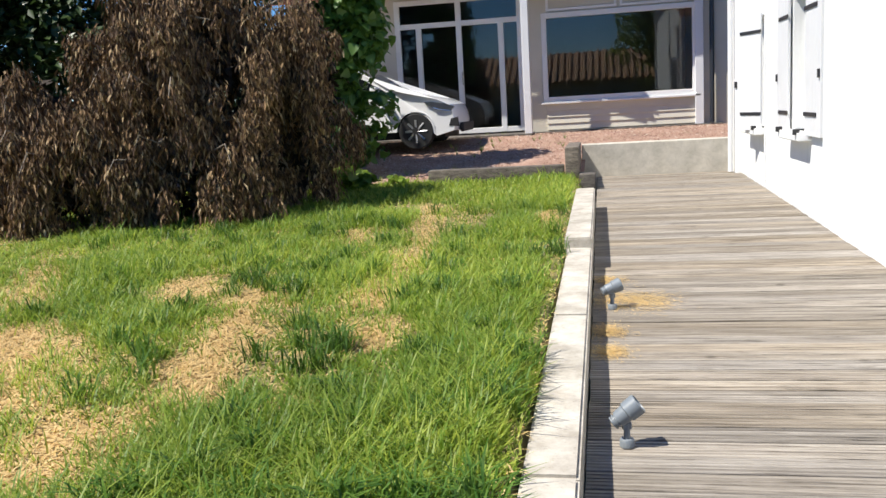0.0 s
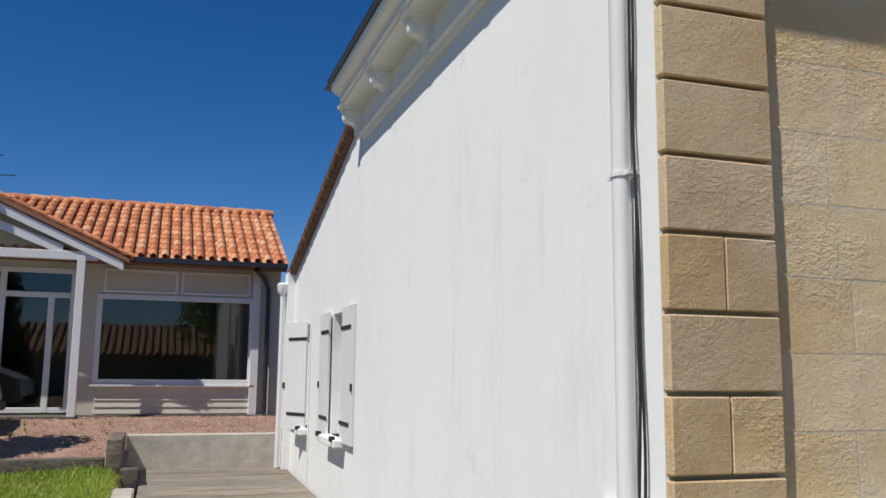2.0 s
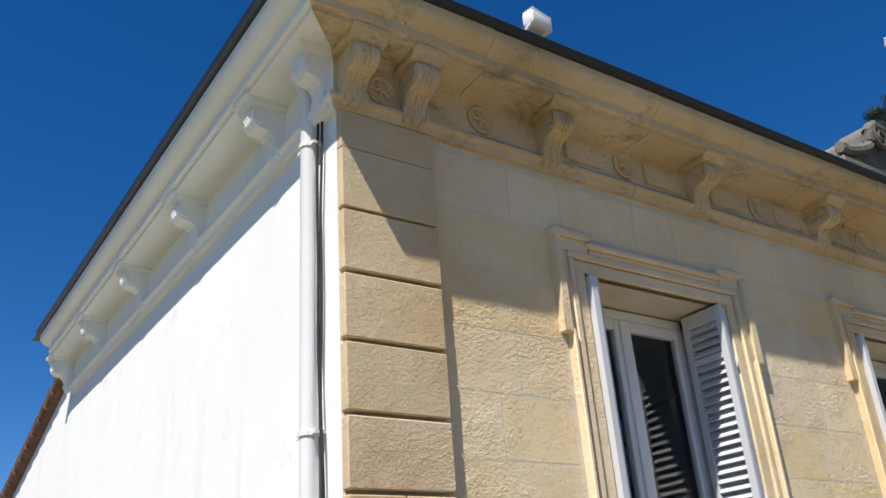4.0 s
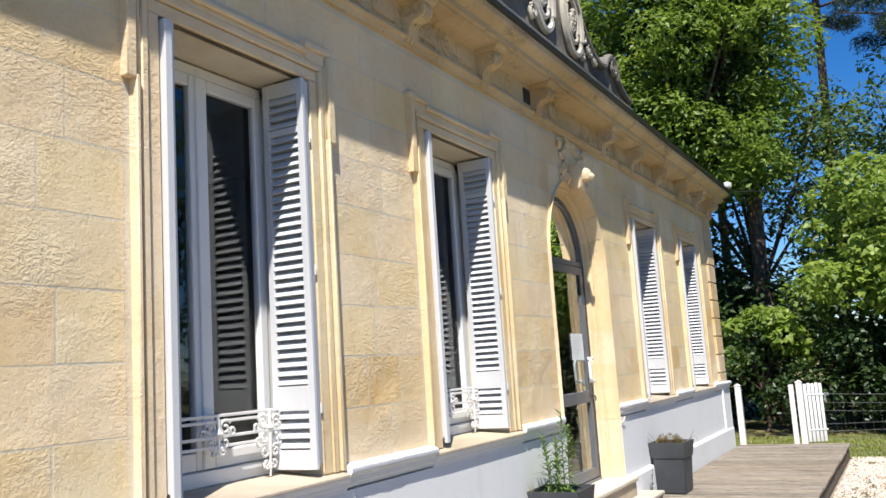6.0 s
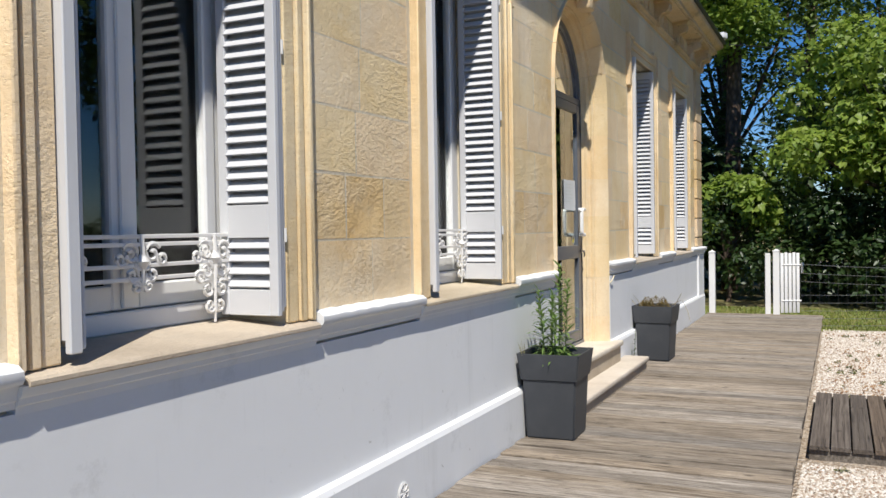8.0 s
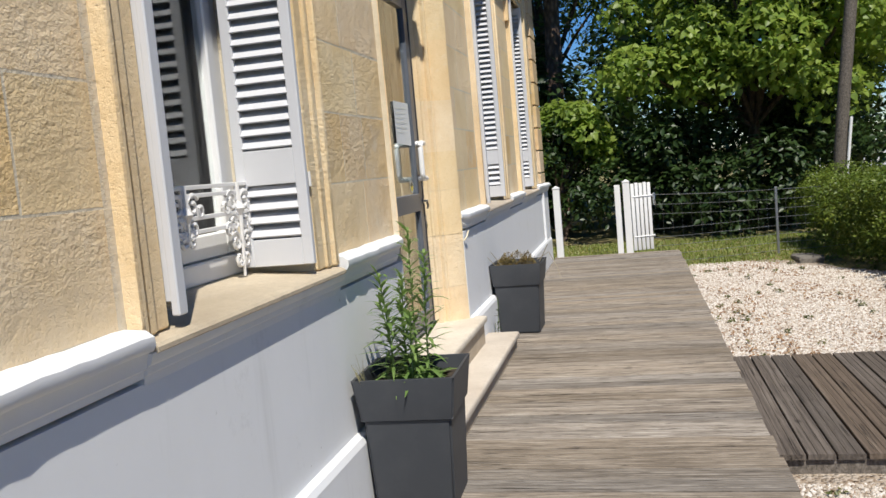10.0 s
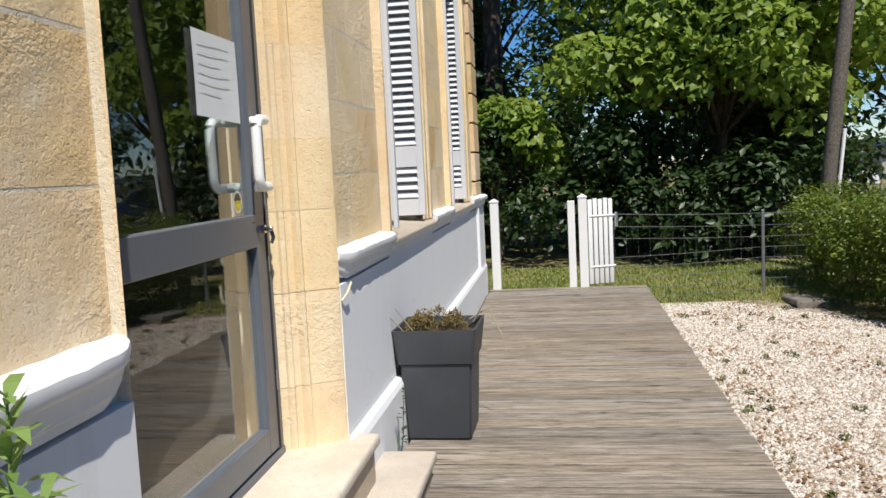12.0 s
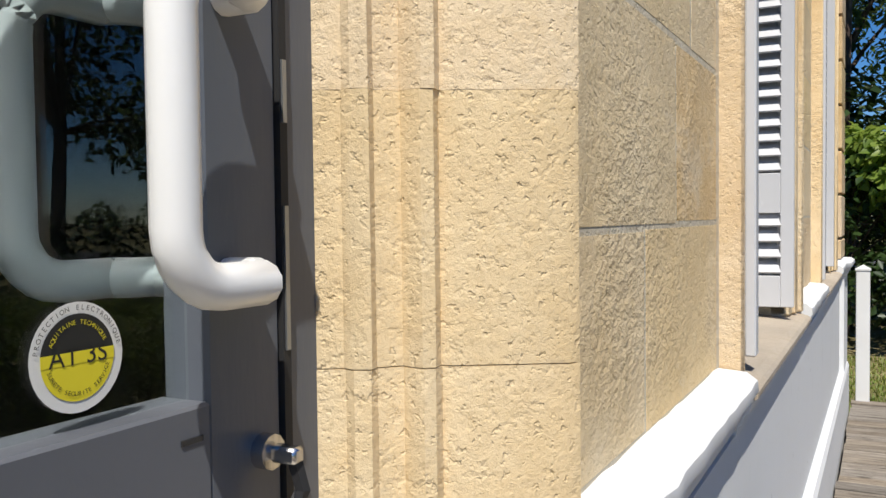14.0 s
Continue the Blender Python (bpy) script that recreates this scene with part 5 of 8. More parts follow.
EAVE_Y, EAVE_Z, RIDGE_Y, RIDGE_Z = 16.85, 3.80, 20.4, 5.42
up = Vector((0, RIDGE_Y - EAVE_Y, RIDGE_Z - EAVE_Z))
L = up.length
up.normalize()
bm = B()
prism(bm, [(EAVE_Y, EAVE_Z - 0.06), (RIDGE_Y, RIDGE_Z - 0.06), (23.6, 3.85), (23.6, 3.7), (RIDGE_Y, RIDGE_Z - 0.2), (EAVE_Y, EAVE_Z - 0.16)], -6.6, 2.36, "x")
roof = part("roof", bm, plain("roof_underside", (0.30, 0.14, 0.08)), annexe, "orange clay tile roof", soft=False)
tiled_slope("roof_tiles", annexe, (-6.6, EAVE_Y - 0.03, EAVE_Z), (1, 0, 0), up, 41, 11, 0.2185, L / 11)
bm = B()
for k in range(22):
    tube(bm, [(-6.6 + 0.41 * k, RIDGE_Y, RIDGE_Z + 0.03), (-6.6 + 0.41 * (k + 1) + 0.03, RIDGE_Y, RIDGE_Z + 0.015)], 0.10, 10, 0.085)
part("ridge_tiles", bm, tile_m.m, annexe)
# porch roof
bm = B()
prism(bm, [(PX - 2.45, 3.64), (PX, PZ + 0.03), (PX + 2.45, 3.64), (PX + 2.45, 3.72), (PX, PZ + 0.11), (PX - 2.45, 3.72)], PF - 0.12, 19.0, "y")
part("porch_roof", bm, roof.data.materials[0], annexe, soft=False)
pu = Vector((-2.45, 0, PZ - 3.64)).normalized()
tiled_slope("porch_tiles", annexe, (PX + 2.5, PF - 0.12, 3.73), (0, 1, 0), pu, 10, 8, 0.2185, 0.335)
pu2 = Vector((2.45, 0, PZ - 3.64)).normalized()
tiled_slope("porch_tiles", annexe, (PX - 2.5, PF - 0.12, 3.73), (0, 1, 0), pu2, 10, 8, 0.2185, 0.335)
bm = B()
lathe(bm, [(0.02, -0.13), (0.10, -0.09), (0.135, 0.0), (0.10, 0.09), (0.02, 0.13)], (PX, PF - 0.13, PZ + 0.1), 14)
part("ridge_end_ball", bm, plain("ochre_terracotta", (0.50, 0.29, 0.12)), annexe, "ochre terracotta ridge ball")
bm = B()
prism(bm, [(EAVE_Y - 0.11, 3.70), (EAVE_Y - 0.11, 3.79), (EAVE_Y - 0.09, 3.80), (EAVE_Y - 0.09, 3.72), (EAVE_Y, 3.72), (EAVE_Y, 3.79), (EAVE_Y + 0.02, 3.79), (EAVE_Y + 0.02, 3.70)], -0.7, 2.36, "x")
part("gutter", bm, DARK_ZINC, annexe, "dark half-round gutter", soft=False)
bm = B()
tube(bm, [(1.75, EAVE_Y - 0.04, 3.66), (1.95, EAVE_Y + 0.2, 3.5), (2.05, AY - 0.09, 3.3), (2.05, AY - 0.09, 2.3), (2.05, AY - 0.09, 0.85)], 0.045, 8)
part("downpipe", bm, DARK_ZINC, annexe, "dark rainwater pipe")
bm = B()
box(bm, 1.74, 1.90, AY - 0.10, AY, base, 3.66, 0.008)
part("corner_post", bm, WHITE_PAINT, annexe, "white corner board", soft=False)
# aerial
bm = B()
ax_, ay_ = -3.55, 18.6
tube(bm, [(ax_, ay_, 4.2), (ax_, ay_, 6.1)], 0.022, 6)
for z, dx in ((5.95, 0.0), (5.55, 0.25), (5.3, -0.2)):
    tube(bm, [(ax_ - 0.35 + dx, ay_ - 0.2, z - 0.06), (ax_ + 0.3 + dx, ay_ + 0.2, z + 0.06)], 0.012, 5)
for k in range(5):
    tube(bm, [(ax_ - 0.35 + 0.12 * k, ay_ - 0.15 + 0.06 * k, 5.45), (ax_ - 0.35 + 0.12 * k, ay_ - 0.15 + 0.06 * k, 5.75)], 0.008, 4)
tagged(part("tv_aerial", bm, BLACK_IRON), "dark television aerial on the annexe roof", "aerial")

# forecourt of reddish gravel
rg = Mat("reddish_forecourt_gravel", 0.95)
rc = rg.ramp(rg.noise(1.4, 6, 0.75), [(0.3, (0.17, 0.09, 0.062)), (0.5, (0.34, 0.19, 0.135)), (0.7, (0.44, 0.30, 0.22))])
rc = rg.mix(rg.span(rg.noise(42, 4, 0.8), 0.48, 0.62, 0, 0.7), rc, (0.58, 0.44, 0.36))
rc = rg.mix(rg.span(rg.noise(19, 4, 0.8), 0.56, 0.68, 0, 0.7), rc, (0.11, 0.08, 0.045))
rc = rg.mix(rg.span(rg.noise(2.6, 5, 0.8), 0.58, 0.68, 0, 0.6), rc, (0.16, 0.16, 0.06))
rg.color(rc).bump(rg.noise(60, 4, 0.7), 0.015)
V = []
fx = [-14, -6, -4, -2, -0.3, 2.4]
fy_ = [12.05, 13, 13.52, 14, 15, 16, 17.3, 20]
for y in fy_:
    for x in fx:
        V.append((x, y, court_z(-1, y) + 0.012 if not (x > -0.3 and y < 13.5) else -0.1))
n6 = len(fx)
F = [(j * n6 + i, j * n6 + i + 1, (j + 1) * n6 + i + 1, (j + 1) * n6 + i) for j in range(len(fy_) - 1) for i in range(n6 - 1) if not (i == n6 - 2 and j < 2)]
forecourt = tagged(raw("forecourt", V, F, rg.m), "reddish gravel forecourt with sparse weeds", "gravel", kind="structure")
red_stone = Mat("reddish_stone", 0.9)
red_stone.color(red_stone.ramp(red_stone.island(), [(0.0, (0.16, 0.085, 0.055)), (0.4, (0.34, 0.20, 0.14)), (0.8, (0.46, 0.31, 0.23)), (1.0, (0.60, 0.51, 0.42))]))


def court_level(y):
    ya, yb = max(v for v in fy_ if v <= y), min(v for v in fy_ if v > y)
    return court_z(-1, ya) + (court_z(-1, yb) - court_z(-1, ya)) * (y - ya) / (yb - ya) + 0.014


pebbles("forecourt_stones", 12000, (-4.2, 2.3, 12.2, 17.2), court_level, 0.006, 0.021, 15, red_stone.m, forecourt, lambda x, y: (x < -0.6 or y > 13.55) and noise.noise((x * 1.3, y * 1.3, 2.0)) > -0.35)
V, F = [], []
r_ = random.Random(88)
for i in range(46):
    x, y = r_.uniform(-3.6, -0.6), r_.choice((r_.uniform(12.15, 12.5), r_.uniform(12.2, 17.0)))
    for j in range(16):
        a, h = r_.uniform(0, 6.28), r_.uniform(0.04, 0.14)
        k = len(V)
        z = court_level(y) - 0.01
        V += [(x - 0.006 * math.sin(a), y + 0.006 * math.cos(a), z), (x + 0.006 * math.sin(a), y - 0.006 * math.cos(a), z), (x + h * 0.6 * math.cos(a), y + h * 0.6 * math.sin(a), z + h)]
        F.append((k, k + 1, k + 2))
tagged(raw("forecourt_weeds", V, F, leafy("forecourt_blade", (0.16, 0.22, 0.05), (0.38, 0.40, 0.12))), "sparse grassy weeds in the forecourt", "weeds", kind="stuff")
for name, a in (("sleeper_edge", ((-2.5, -0.57, 11.95, 12.16, 0.28, 0.54),)), ("sleeper_end", ((-0.55, -0.36, 11.9, 13.3, 0.2, 0.78), (-0.36, -0.14, 11.7, 12.1, 0.1, 0.42)))):
    for x0, x1, y0_, y1_, z0, z1 in a:
        bm = B()
        box(bm, x0, x1, y0_, y1_, z0, z1, 0.015, 2)
        tagged(part("timber_edging" if name == "sleeper_edge" else "timber_block", bm, SLEEPER), "weathered old timber edging of the forecourt", "edging")


# ---- entrance door ----
DYF = 2.912
door = thing("entrance_door", "grey aluminium glazed entrance door with white pull handle, closed", "door")
bm = B()
for a, b in ((-DOOR_R, -DOOR_R + 0.055), (DOOR_R - 0.055, DOOR_R + 0.02)):
    box(bm, CX + a, CX + b, DYF, DYF + 0.07, 0.345, SPRING, 0.004)
box(bm, CX - DOOR_R, CX + DOOR_R, DYF, DYF + 0.07, SPRING - 0.03, SPRING + 0.03, 0.004)
box(bm, CX - DOOR_R, CX + DOOR_R, DYF - 0.01, DYF + 0.08, 0.34, 0.375, 0.004)
part("door_frame", bm, GREY_ALU, door, "dark grey aluminium frame", soft=False)
bm = B()
pts_o, pts_i = arc(CX, SPRING, DOOR_R, 0, 180, 20), arc(CX, SPRING, DOOR_R - 0.055, 0, 180, 20)
for k in range(20):
    q = [pts_o[k], pts_o[k + 1], pts_i[k + 1], pts_i[k]]
    vs = [bm.verts.new((x, y, z)) for y in (DYF, DYF + 0.07) for x, z in q]
    for f in ((0, 1, 2, 3), (7, 6, 5, 4), (0, 4, 5, 1), (2, 6, 7, 3)):
        bm.faces.new([vs[i] for i in f])
bmesh.ops.remove_doubles(bm, verts=bm.verts, dist=0.0005)
part("fanlight_frame", bm, GREY_ALU, door, "arched grey fanlight frame")
bm = B()
vs = [bm.verts.new((x, DYF + 0.03, z)) for x, z in arc(CX, SPRING, DOOR_R - 0.05, 0, 180, 20)]
bm.faces.new(vs)
vs2 = [bm.verts.new((x, DYF + 0.036, z)) for x, z in arc(CX, SPRING, DOOR_R - 0.05, 0, 180, 20)]
bm.faces.new(vs2[::-1])
part("fanlight_pane", bm, GLASS, door, soft=False).visible_shadow = False
LX0, LX1 = CX - DOOR_R + 0.045, CX + DOOR_R - 0.06
leaf = B()
box(leaf, LX0, LX0 + 0.07, DYF - 0.006, DYF + 0.05, 0.385, SPRING - 0.035, 0.004)
box(leaf, LX1 - 0.10, LX1, DYF - 0.006, DYF + 0.05, 0.385, SPRING - 0.035, 0.004)
box(leaf, LX0 + 0.07, LX1 - 0.10, DYF - 0.005, DYF + 0.05, 0.385, 0.49, 0.004)
box(leaf, LX0 + 0.07, LX1 - 0.10, DYF - 0.005, DYF + 0.05, SPRING - 0.12, SPRING - 0.035, 0.004)
door_leaf = part("door_leaf", leaf, GREY_ALU, door, "grey aluminium door leaf", soft=False)
bm = B()
box(bm, LX0 + 0.068, LX1 - 0.098, DYF - 0.008, DYF + 0.052, 1.205, 1.33, 0.003)
rail_part = part("middle_rail", bm, GREY_LIGHT, door_leaf, "lighter grey middle rail", soft=False)
part("drain_slot", box(B(), LX1 - 0.135, LX1 - 0.11, DYF - 0.0095, DYF - 0.007, 1.299, 1.304), BLACK_IRON, rail_part, "small dark drain slot", soft=False)
# black gasket in the gap between leaf and frame, with steel striking plates
gasket = part("gasket", box(B(), LX1 + 0.001, LX1 + 0.012, DYF - 0.010, DYF + 0.03, 0.385, SPRING - 0.035), RUBBER, door, "black rubber gasket", soft=False)
for z0, z1 in ((0.62, 0.70), (1.10, 1.16), (1.36, 1.50), (1.58, 1.64)):
    part("strike_plate", box(B(), LX1 + 0.0035, LX1 + 0.0095, DYF - 0.012, DYF - 0.009, z0, z1), GALVANISED, gasket, "bright steel strike plate", soft=False)
for z0, z1 in ((0.485, 1.205), (1.32, SPRING - 0.115)):
    bm = B()
    box(bm, LX0 + 0.065, LX1 - 0.095, DYF + 0.016, DYF + 0.022, z0, z1)
    part("pane", bm, GLASS, door_leaf, "dark reflecting door glass", soft=False).visible_shadow = False
handle_white = plain("white_nylon", (0.82, 0.82, 0.81), 0.3, 0, 20, 0.03, 0)


def pull(y, s):
    bm = B()
    xa, xb, z0, z1 = LX1 - 0.070, LX1 - 0.195, 1.435, 1.685
    pts = [(xa, DYF + (0 if s < 0 else 0.05), z0), (xa, y - s * 0.03, z0)]
    for k in range(5):
        a = k * math.pi / 8
        pts.append((xa - 0.03 * math.sin(a) - 0.0, y - s * 0.03 + s * 0.03 * (1 - math.cos(a)), z0))
    for k in range(7):
        a = k * math.pi / 12
        pts.append((xb + 0.045 * (1 - math.sin(a)), y, z0 + 0.045 * (1 - math.cos(a))))
    up_ = [(x, q, z0 + z1 - z) for x, q, z in pts[::-1]]
    tube(bm, pts + up_, 0.019, 12)
    return bm


part("pull_handle", pull(DYF - 0.068, -1), handle_white, door_leaf, "white rounded pull handle")
# inner handle: the white nylon greyed to stand in for shade indoors
part("pull_handle", pull(DYF + 0.115, 1), plain("greyish_nylon", (0.36, 0.42, 0.44), 0.35, 0, 20, 0.05, 0), door_leaf, "white inner pull handle, greyed as if shaded behind the glass")
bm = B()
tube(bm, [(LX1 - 0.03, DYF - 0.004, 1.27), (LX1 - 0.03, DYF - 0.02, 1.27)], 0.017, 12)
box(bm, LX1 - 0.038, LX1 - 0.022, DYF - 0.05, DYF - 0.02, 1.262, 1.278, 0.003)
part("lock", bm, CHROME, door_leaf, "steel lock cylinder with key")
bm = B()
tube(bm, [(LX1 - 0.025, DYF - 0.04, 1.265), (LX1 - 0.02, DYF - 0.045, 1.235), (LX1 - 0.03, DYF - 0.04, 1.215)], 0.008, 6)
part("key_ring", bm, BLACK_IRON, door_leaf, "dark key fob")
# round sticker on the glass: yellow below, black above, readable lettering
SX, SZ, SY = LX1 - 0.216, 1.385, DYF + 0.0135
sticker = thing("round_sticker", "round yellow and black security sticker on the door glass", "sticker")


def disc(r, a0, a1, y, n=32):
    bm = B()
    vs = [bm.verts.new((SX + r * math.cos(radians(a0 + (a1 - a0) * k / n)), y, SZ + r * math.sin(radians(a0 + (a1 - a0) * k / n)))) for k in range(n + 1)]
    if abs(a1 - a0) >= 359:
        bmesh.ops.remove_doubles(bm, verts=bm.verts, dist=1e-5)
        vs = bm.verts[:]
    bm.faces.new(vs)
    return bm


ST_WHITE = plain("sticker_white", (0.72, 0.72, 0.70), 0.4, 0, 30, 0.05, 0)
ST_BLACK = plain("sticker_black", (0.02, 0.02, 0.02), 0.4, 0, 30, 0.05, 0)
ST_YELLOW = plain("sticker_yellow", (0.72, 0.62, 0.03), 0.4, 0, 30, 0.05, 0)
part("sticker_rim", disc(0.042, 0, 360, SY), ST_WHITE, sticker, soft=False)
part("sticker_top", disc(0.033, 8, 172, SY - 0.0006), ST_BLACK, sticker, soft=False)
part("sticker_bottom", disc(0.033, 188, 352, SY - 0.0006), ST_YELLOW, sticker, soft=False)
bm = B()
for k in range(5):
    box(bm, SX - 0.033 + 0.0002, SX + 0.033, SY - 0.0009, SY - 0.0007, SZ - 0.0046, SZ + 0.0046)
    break
part("sticker_band", bm, ST_YELLOW, sticker, soft=False)


def lettering(text, size, x, z, y, mat, parent, angle=0.0):
    cu = bpy.data.curves.new("writing", 'FONT')
    cu.body, cu.size, cu.align_x, cu.align_y = text, size, 'CENTER', 'CENTER'
    cu.materials.append(mat)
    ob = new("writing", cu)
    ob.parent = parent
    ob.matrix_basis = pose(x, y, z, 90, 0, 0) @ pose(0, 0, 0, 0, 0, angle)
    return ob


lettering("AT 3S", 0.021, SX, SZ + 0.001, SY - 0.0012, ST_BLACK, sticker)


def ring_text(text, r, mid, size, mat, top, spread):
    n = len(text)
    for i, ch in enumerate(text):
        if ch == " ":
            continue
        a = mid + (spread * (0.5 - (i + 0.5) / n) if top else -spread * (0.5 - (i + 0.5) / n))
        lettering(ch, size, SX + r * math.cos(radians(a)), SZ + r * math.sin(radians(a)), SY - 0.0012, mat, sticker, a - 90 if top else a + 90)


ring_text("PROTECTION ELECTRONIQUE", 0.0375, 90, 0.0055, ST_BLACK, True, 165)
ring_text("AQUITAINE TECHNIQUE", 0.0265, 90, 0.0050, ST_YELLOW, True, 135)
ring_text("SURETE SECURITE SERVICE", 0.0275, 270, 0.0050, ST_BLACK, False, 150)
# notice taped inside the glass
paper_m = plain("white_paper", (0.72, 0.74, 0.73), 0.7, 0, 12, 0.06, 0)
notice = thing("paper_notice", "white paper notice with faded writing taped to the door glass", "notice")
bm = B()
nx_, nz_ = 6, 8
g = [[bm.verts.new((LX1 - 0.535 + 0.38 * i / nx_, DYF + 0.0055 - 0.001 * math.sin(i * 1.1 + j * 0.5), 1.685 + 0.285 * j / nz_ + 0.012 * (i / nx_) * (-1 if j == 0 else 0))) for i in range(nx_ + 1)] for j in range(nz_ + 1)]
for j in range(nz_):
    for i in range(nx_):
        bm.faces.new((g[j][i], g[j][i + 1], g[j + 1][i + 1], g[j + 1][i]))
part("sheet", bm, paper_m, notice)
for k in range(6):
    bm = B()
    z = 1.76 + 0.033 * k
    box(bm, LX1 - 0.50, LX1 - 0.50 + (0.26 if k % 3 else 0.18), DYF + 0.0036, DYF + 0.0040, z, z + 0.004)
    part("line_of_writing", bm, plain("faded_ink", (0.64, 0.66, 0.60), 0.8, 0, 20, 0.1, 0) if k == 0 else bpy.data.materials["faded_ink"], notice, soft=False)

# ---- planters ----
def build_planter(at):
    p = thing("planter", "tall square anthracite plastic planter on the timber deck", "planter", "planters beside the door", at=at)
    bm = B()
    b0, b1, r = 0.175, 0.195, 0.014
    lo = [bm.verts.new((x * b0, y * b0, 0)) for x, y in ((-1, -1), (1, -1), (1, 1), (-1, 1))]
    hi = [bm.verts.new((x * b1, y * b1, 0.43)) for x, y in ((-1, -1), (1, -1), (1, 1), (-1, 1))]
    bm.faces.new(lo[::-1])
    bm.faces.new(hi)
    for i in range(4):
        bm.faces.new((lo[i], lo[(i + 1) % 4], hi[(i + 1) % 4], hi[i]))
    bmesh.ops.bevel(bm, geom=[e for e in bm.edges], offset=0.010, segments=2, affect='EDGES')
    part("body", bm, PLANTER, p)
    bm = B()
    prev = None
    rings = []
    for s, z in ((0.205, 0.425), (0.206, 0.43), (0.228, 0.606), (0.228, 0.612), (0.216, 0.612), (0.200, 0.50)):
        rings.append([bm.verts.new((x * s, y * s, z)) for x, y in ((-1, -1), (1, -1), (1, 1), (-1, 1))])
    for a, b in zip(rings, rings[1:]):
        for i in range(4):
            bm.faces.new((a[i], a[(i + 1) % 4], b[(i + 1) % 4], b[i]))
    bm.faces.new(rings[0][::-1])
    bmesh.ops.bevel(bm, geom=[e for e in bm.edges if abs(e.verts[0].co.z - e.verts[1].co.z) > 0.1], offset=0.008, segments=2, affect='EDGES')
    part("rim", bm, PLANTER, p, "wide straight rim")
    bm = B()
    for k in range(1):
        n = 10
        g = [[bm.verts.new((-0.2 + 0.4 * i / n, -0.2 + 0.4 * j / n, 0.545 + 0.012 * noise.noise((i * 0.9, j * 0.9, at.translation.x)))) for i in range(n + 1)] for j in range(n + 1)]
        for j in range(n):
            for i in range(n):
                bm.faces.new((g[j][i], g[j][i + 1], g[j + 1][i + 1], g[j + 1][i]))
    part("soil", bm, plain("potting_soil", (0.055, 0.04, 0.028), 0.95, 0, 60, 0.4, 0.01), p)
    return p


POT1, POT2 = (7.56, 2.43), (11.38, 2.445)
build_planter(pose(*POT1, 0, 0, 0, 2))
build_planter(pose(*POT2, 0, 0, 0, -1))


def blade_leaf(V, F, base, d, up_, length, width, droop, n=3):
    """A narrow drooping leaf as a strip of quads."""
    base, d, up_ = Vector(base), Vector(d).normalized(), Vector(up_)
    s = d.cross(up_).normalized()
    k = len(V)
    for i in range(n + 1):
        t = i / n
        c = base + d * length * t + Vector((0, 0, -droop * length * t * t))
        w = width * math.sin(math.pi * (0.12 + 0.86 * t)) * 0.5
        V += [tuple(c - s * w), tuple(c + s * w)]
    for i in range(n):
        F.append((k + 2 * i, k + 2 * i + 1, k + 2 * i + 3, k + 2 * i + 2))


WEED = leafy("narrow_weed_leaf", (0.14, 0.25, 0.06), (0.33, 0.46, 0.14), through=0.35)
STEM = plain("green_stem", (0.15, 0.22, 0.07), 0.6)
weed = thing("potted_weed", "tall leafy green weed with narrow leaves in a planter", "plant")
rng = random.Random(8)
for x, y, h, lx, ly in ((-0.09, 0.06, 0.52, -0.05, 0.02), (0.0, 0.03, 0.50, -0.04, -0.03), (0.09, 0.0, 0.68, 0.03, 0.0), (0.02, -0.07, 0.58, 0.02, -0.02), (0.12, 0.06, 0.42, 0.08, 0.03), (-0.12, -0.03, 0.34, -0.06, -0.03), (0.05, 0.1, 0.36, 0.02, 0.05)):
    bx, by, bz = POT1[0] + x, POT1[1] + y, 0.545
    path = [Vector((bx + lx * t * t, by + ly * t * t, bz + h * t)) for t in (0, 0.25, 0.5, 0.75, 1.0)]
    st = part("stem", tube(B(), path, 0.005, 6, 0.002), STEM, weed)
    V, F = [], []
    count = int(h * 135)
    for i in range(count):
        t = (i + rng.random()) / count
        j = min(3, int(t * 4))
        c = path[j].lerp(path[j + 1], t * 4 - j)
        a = i * 2.4 + rng.uniform(-0.4, 0.4)
        el = 0.25 + 0.65 * t + rng.uniform(-0.2, 0.2)
        d = Vector((math.cos(a) * math.cos(el), math.sin(a) * math.cos(el), math.sin(el)))
        blade_leaf(V, F, c, d, (0, 0, 1), rng.uniform(0.09, 0.165) * (1.15 - 0.45 * t), rng.uniform(0.013, 0.025), rng.uniform(0.2, 0.7))
    raw("leaves", V, F, WEED, st, kind="stuff")
V, F = [], []
for i in range(60):
    a = rng.uniform(0, 6.28)
    d = (math.cos(a), math.sin(a), rng.uniform(0.2, 1.4))
    blade_leaf(V, F, (POT1[0] + rng.uniform(-0.11, 0.11), POT1[1] + rng.uniform(-0.11, 0.11), 0.555), d, (0, 0, 1), rng.uniform(0.06, 0.12), rng.uniform(0.02, 0.04), 0.6)
raw("low_leaves", V, F, WEED, weed, kind="stuff")
V, F = [], []
for i in range(14):
    blade_leaf(V, F, (POT1[0] - 0.19 + rng.uniform(-0.04, 0.04), POT1[1] + 0.17, 0.55), (rng.uniform(-0.5, 0.1), rng.uniform(-0.1, 0.3), 1), (0, 1, 0), rng.uniform(0.1, 0.2), 0.006, 0.1)
raw("dry_blades", V, F, plain("dry_blade", (0.33, 0.30, 0.17)), weed, kind="stuff")

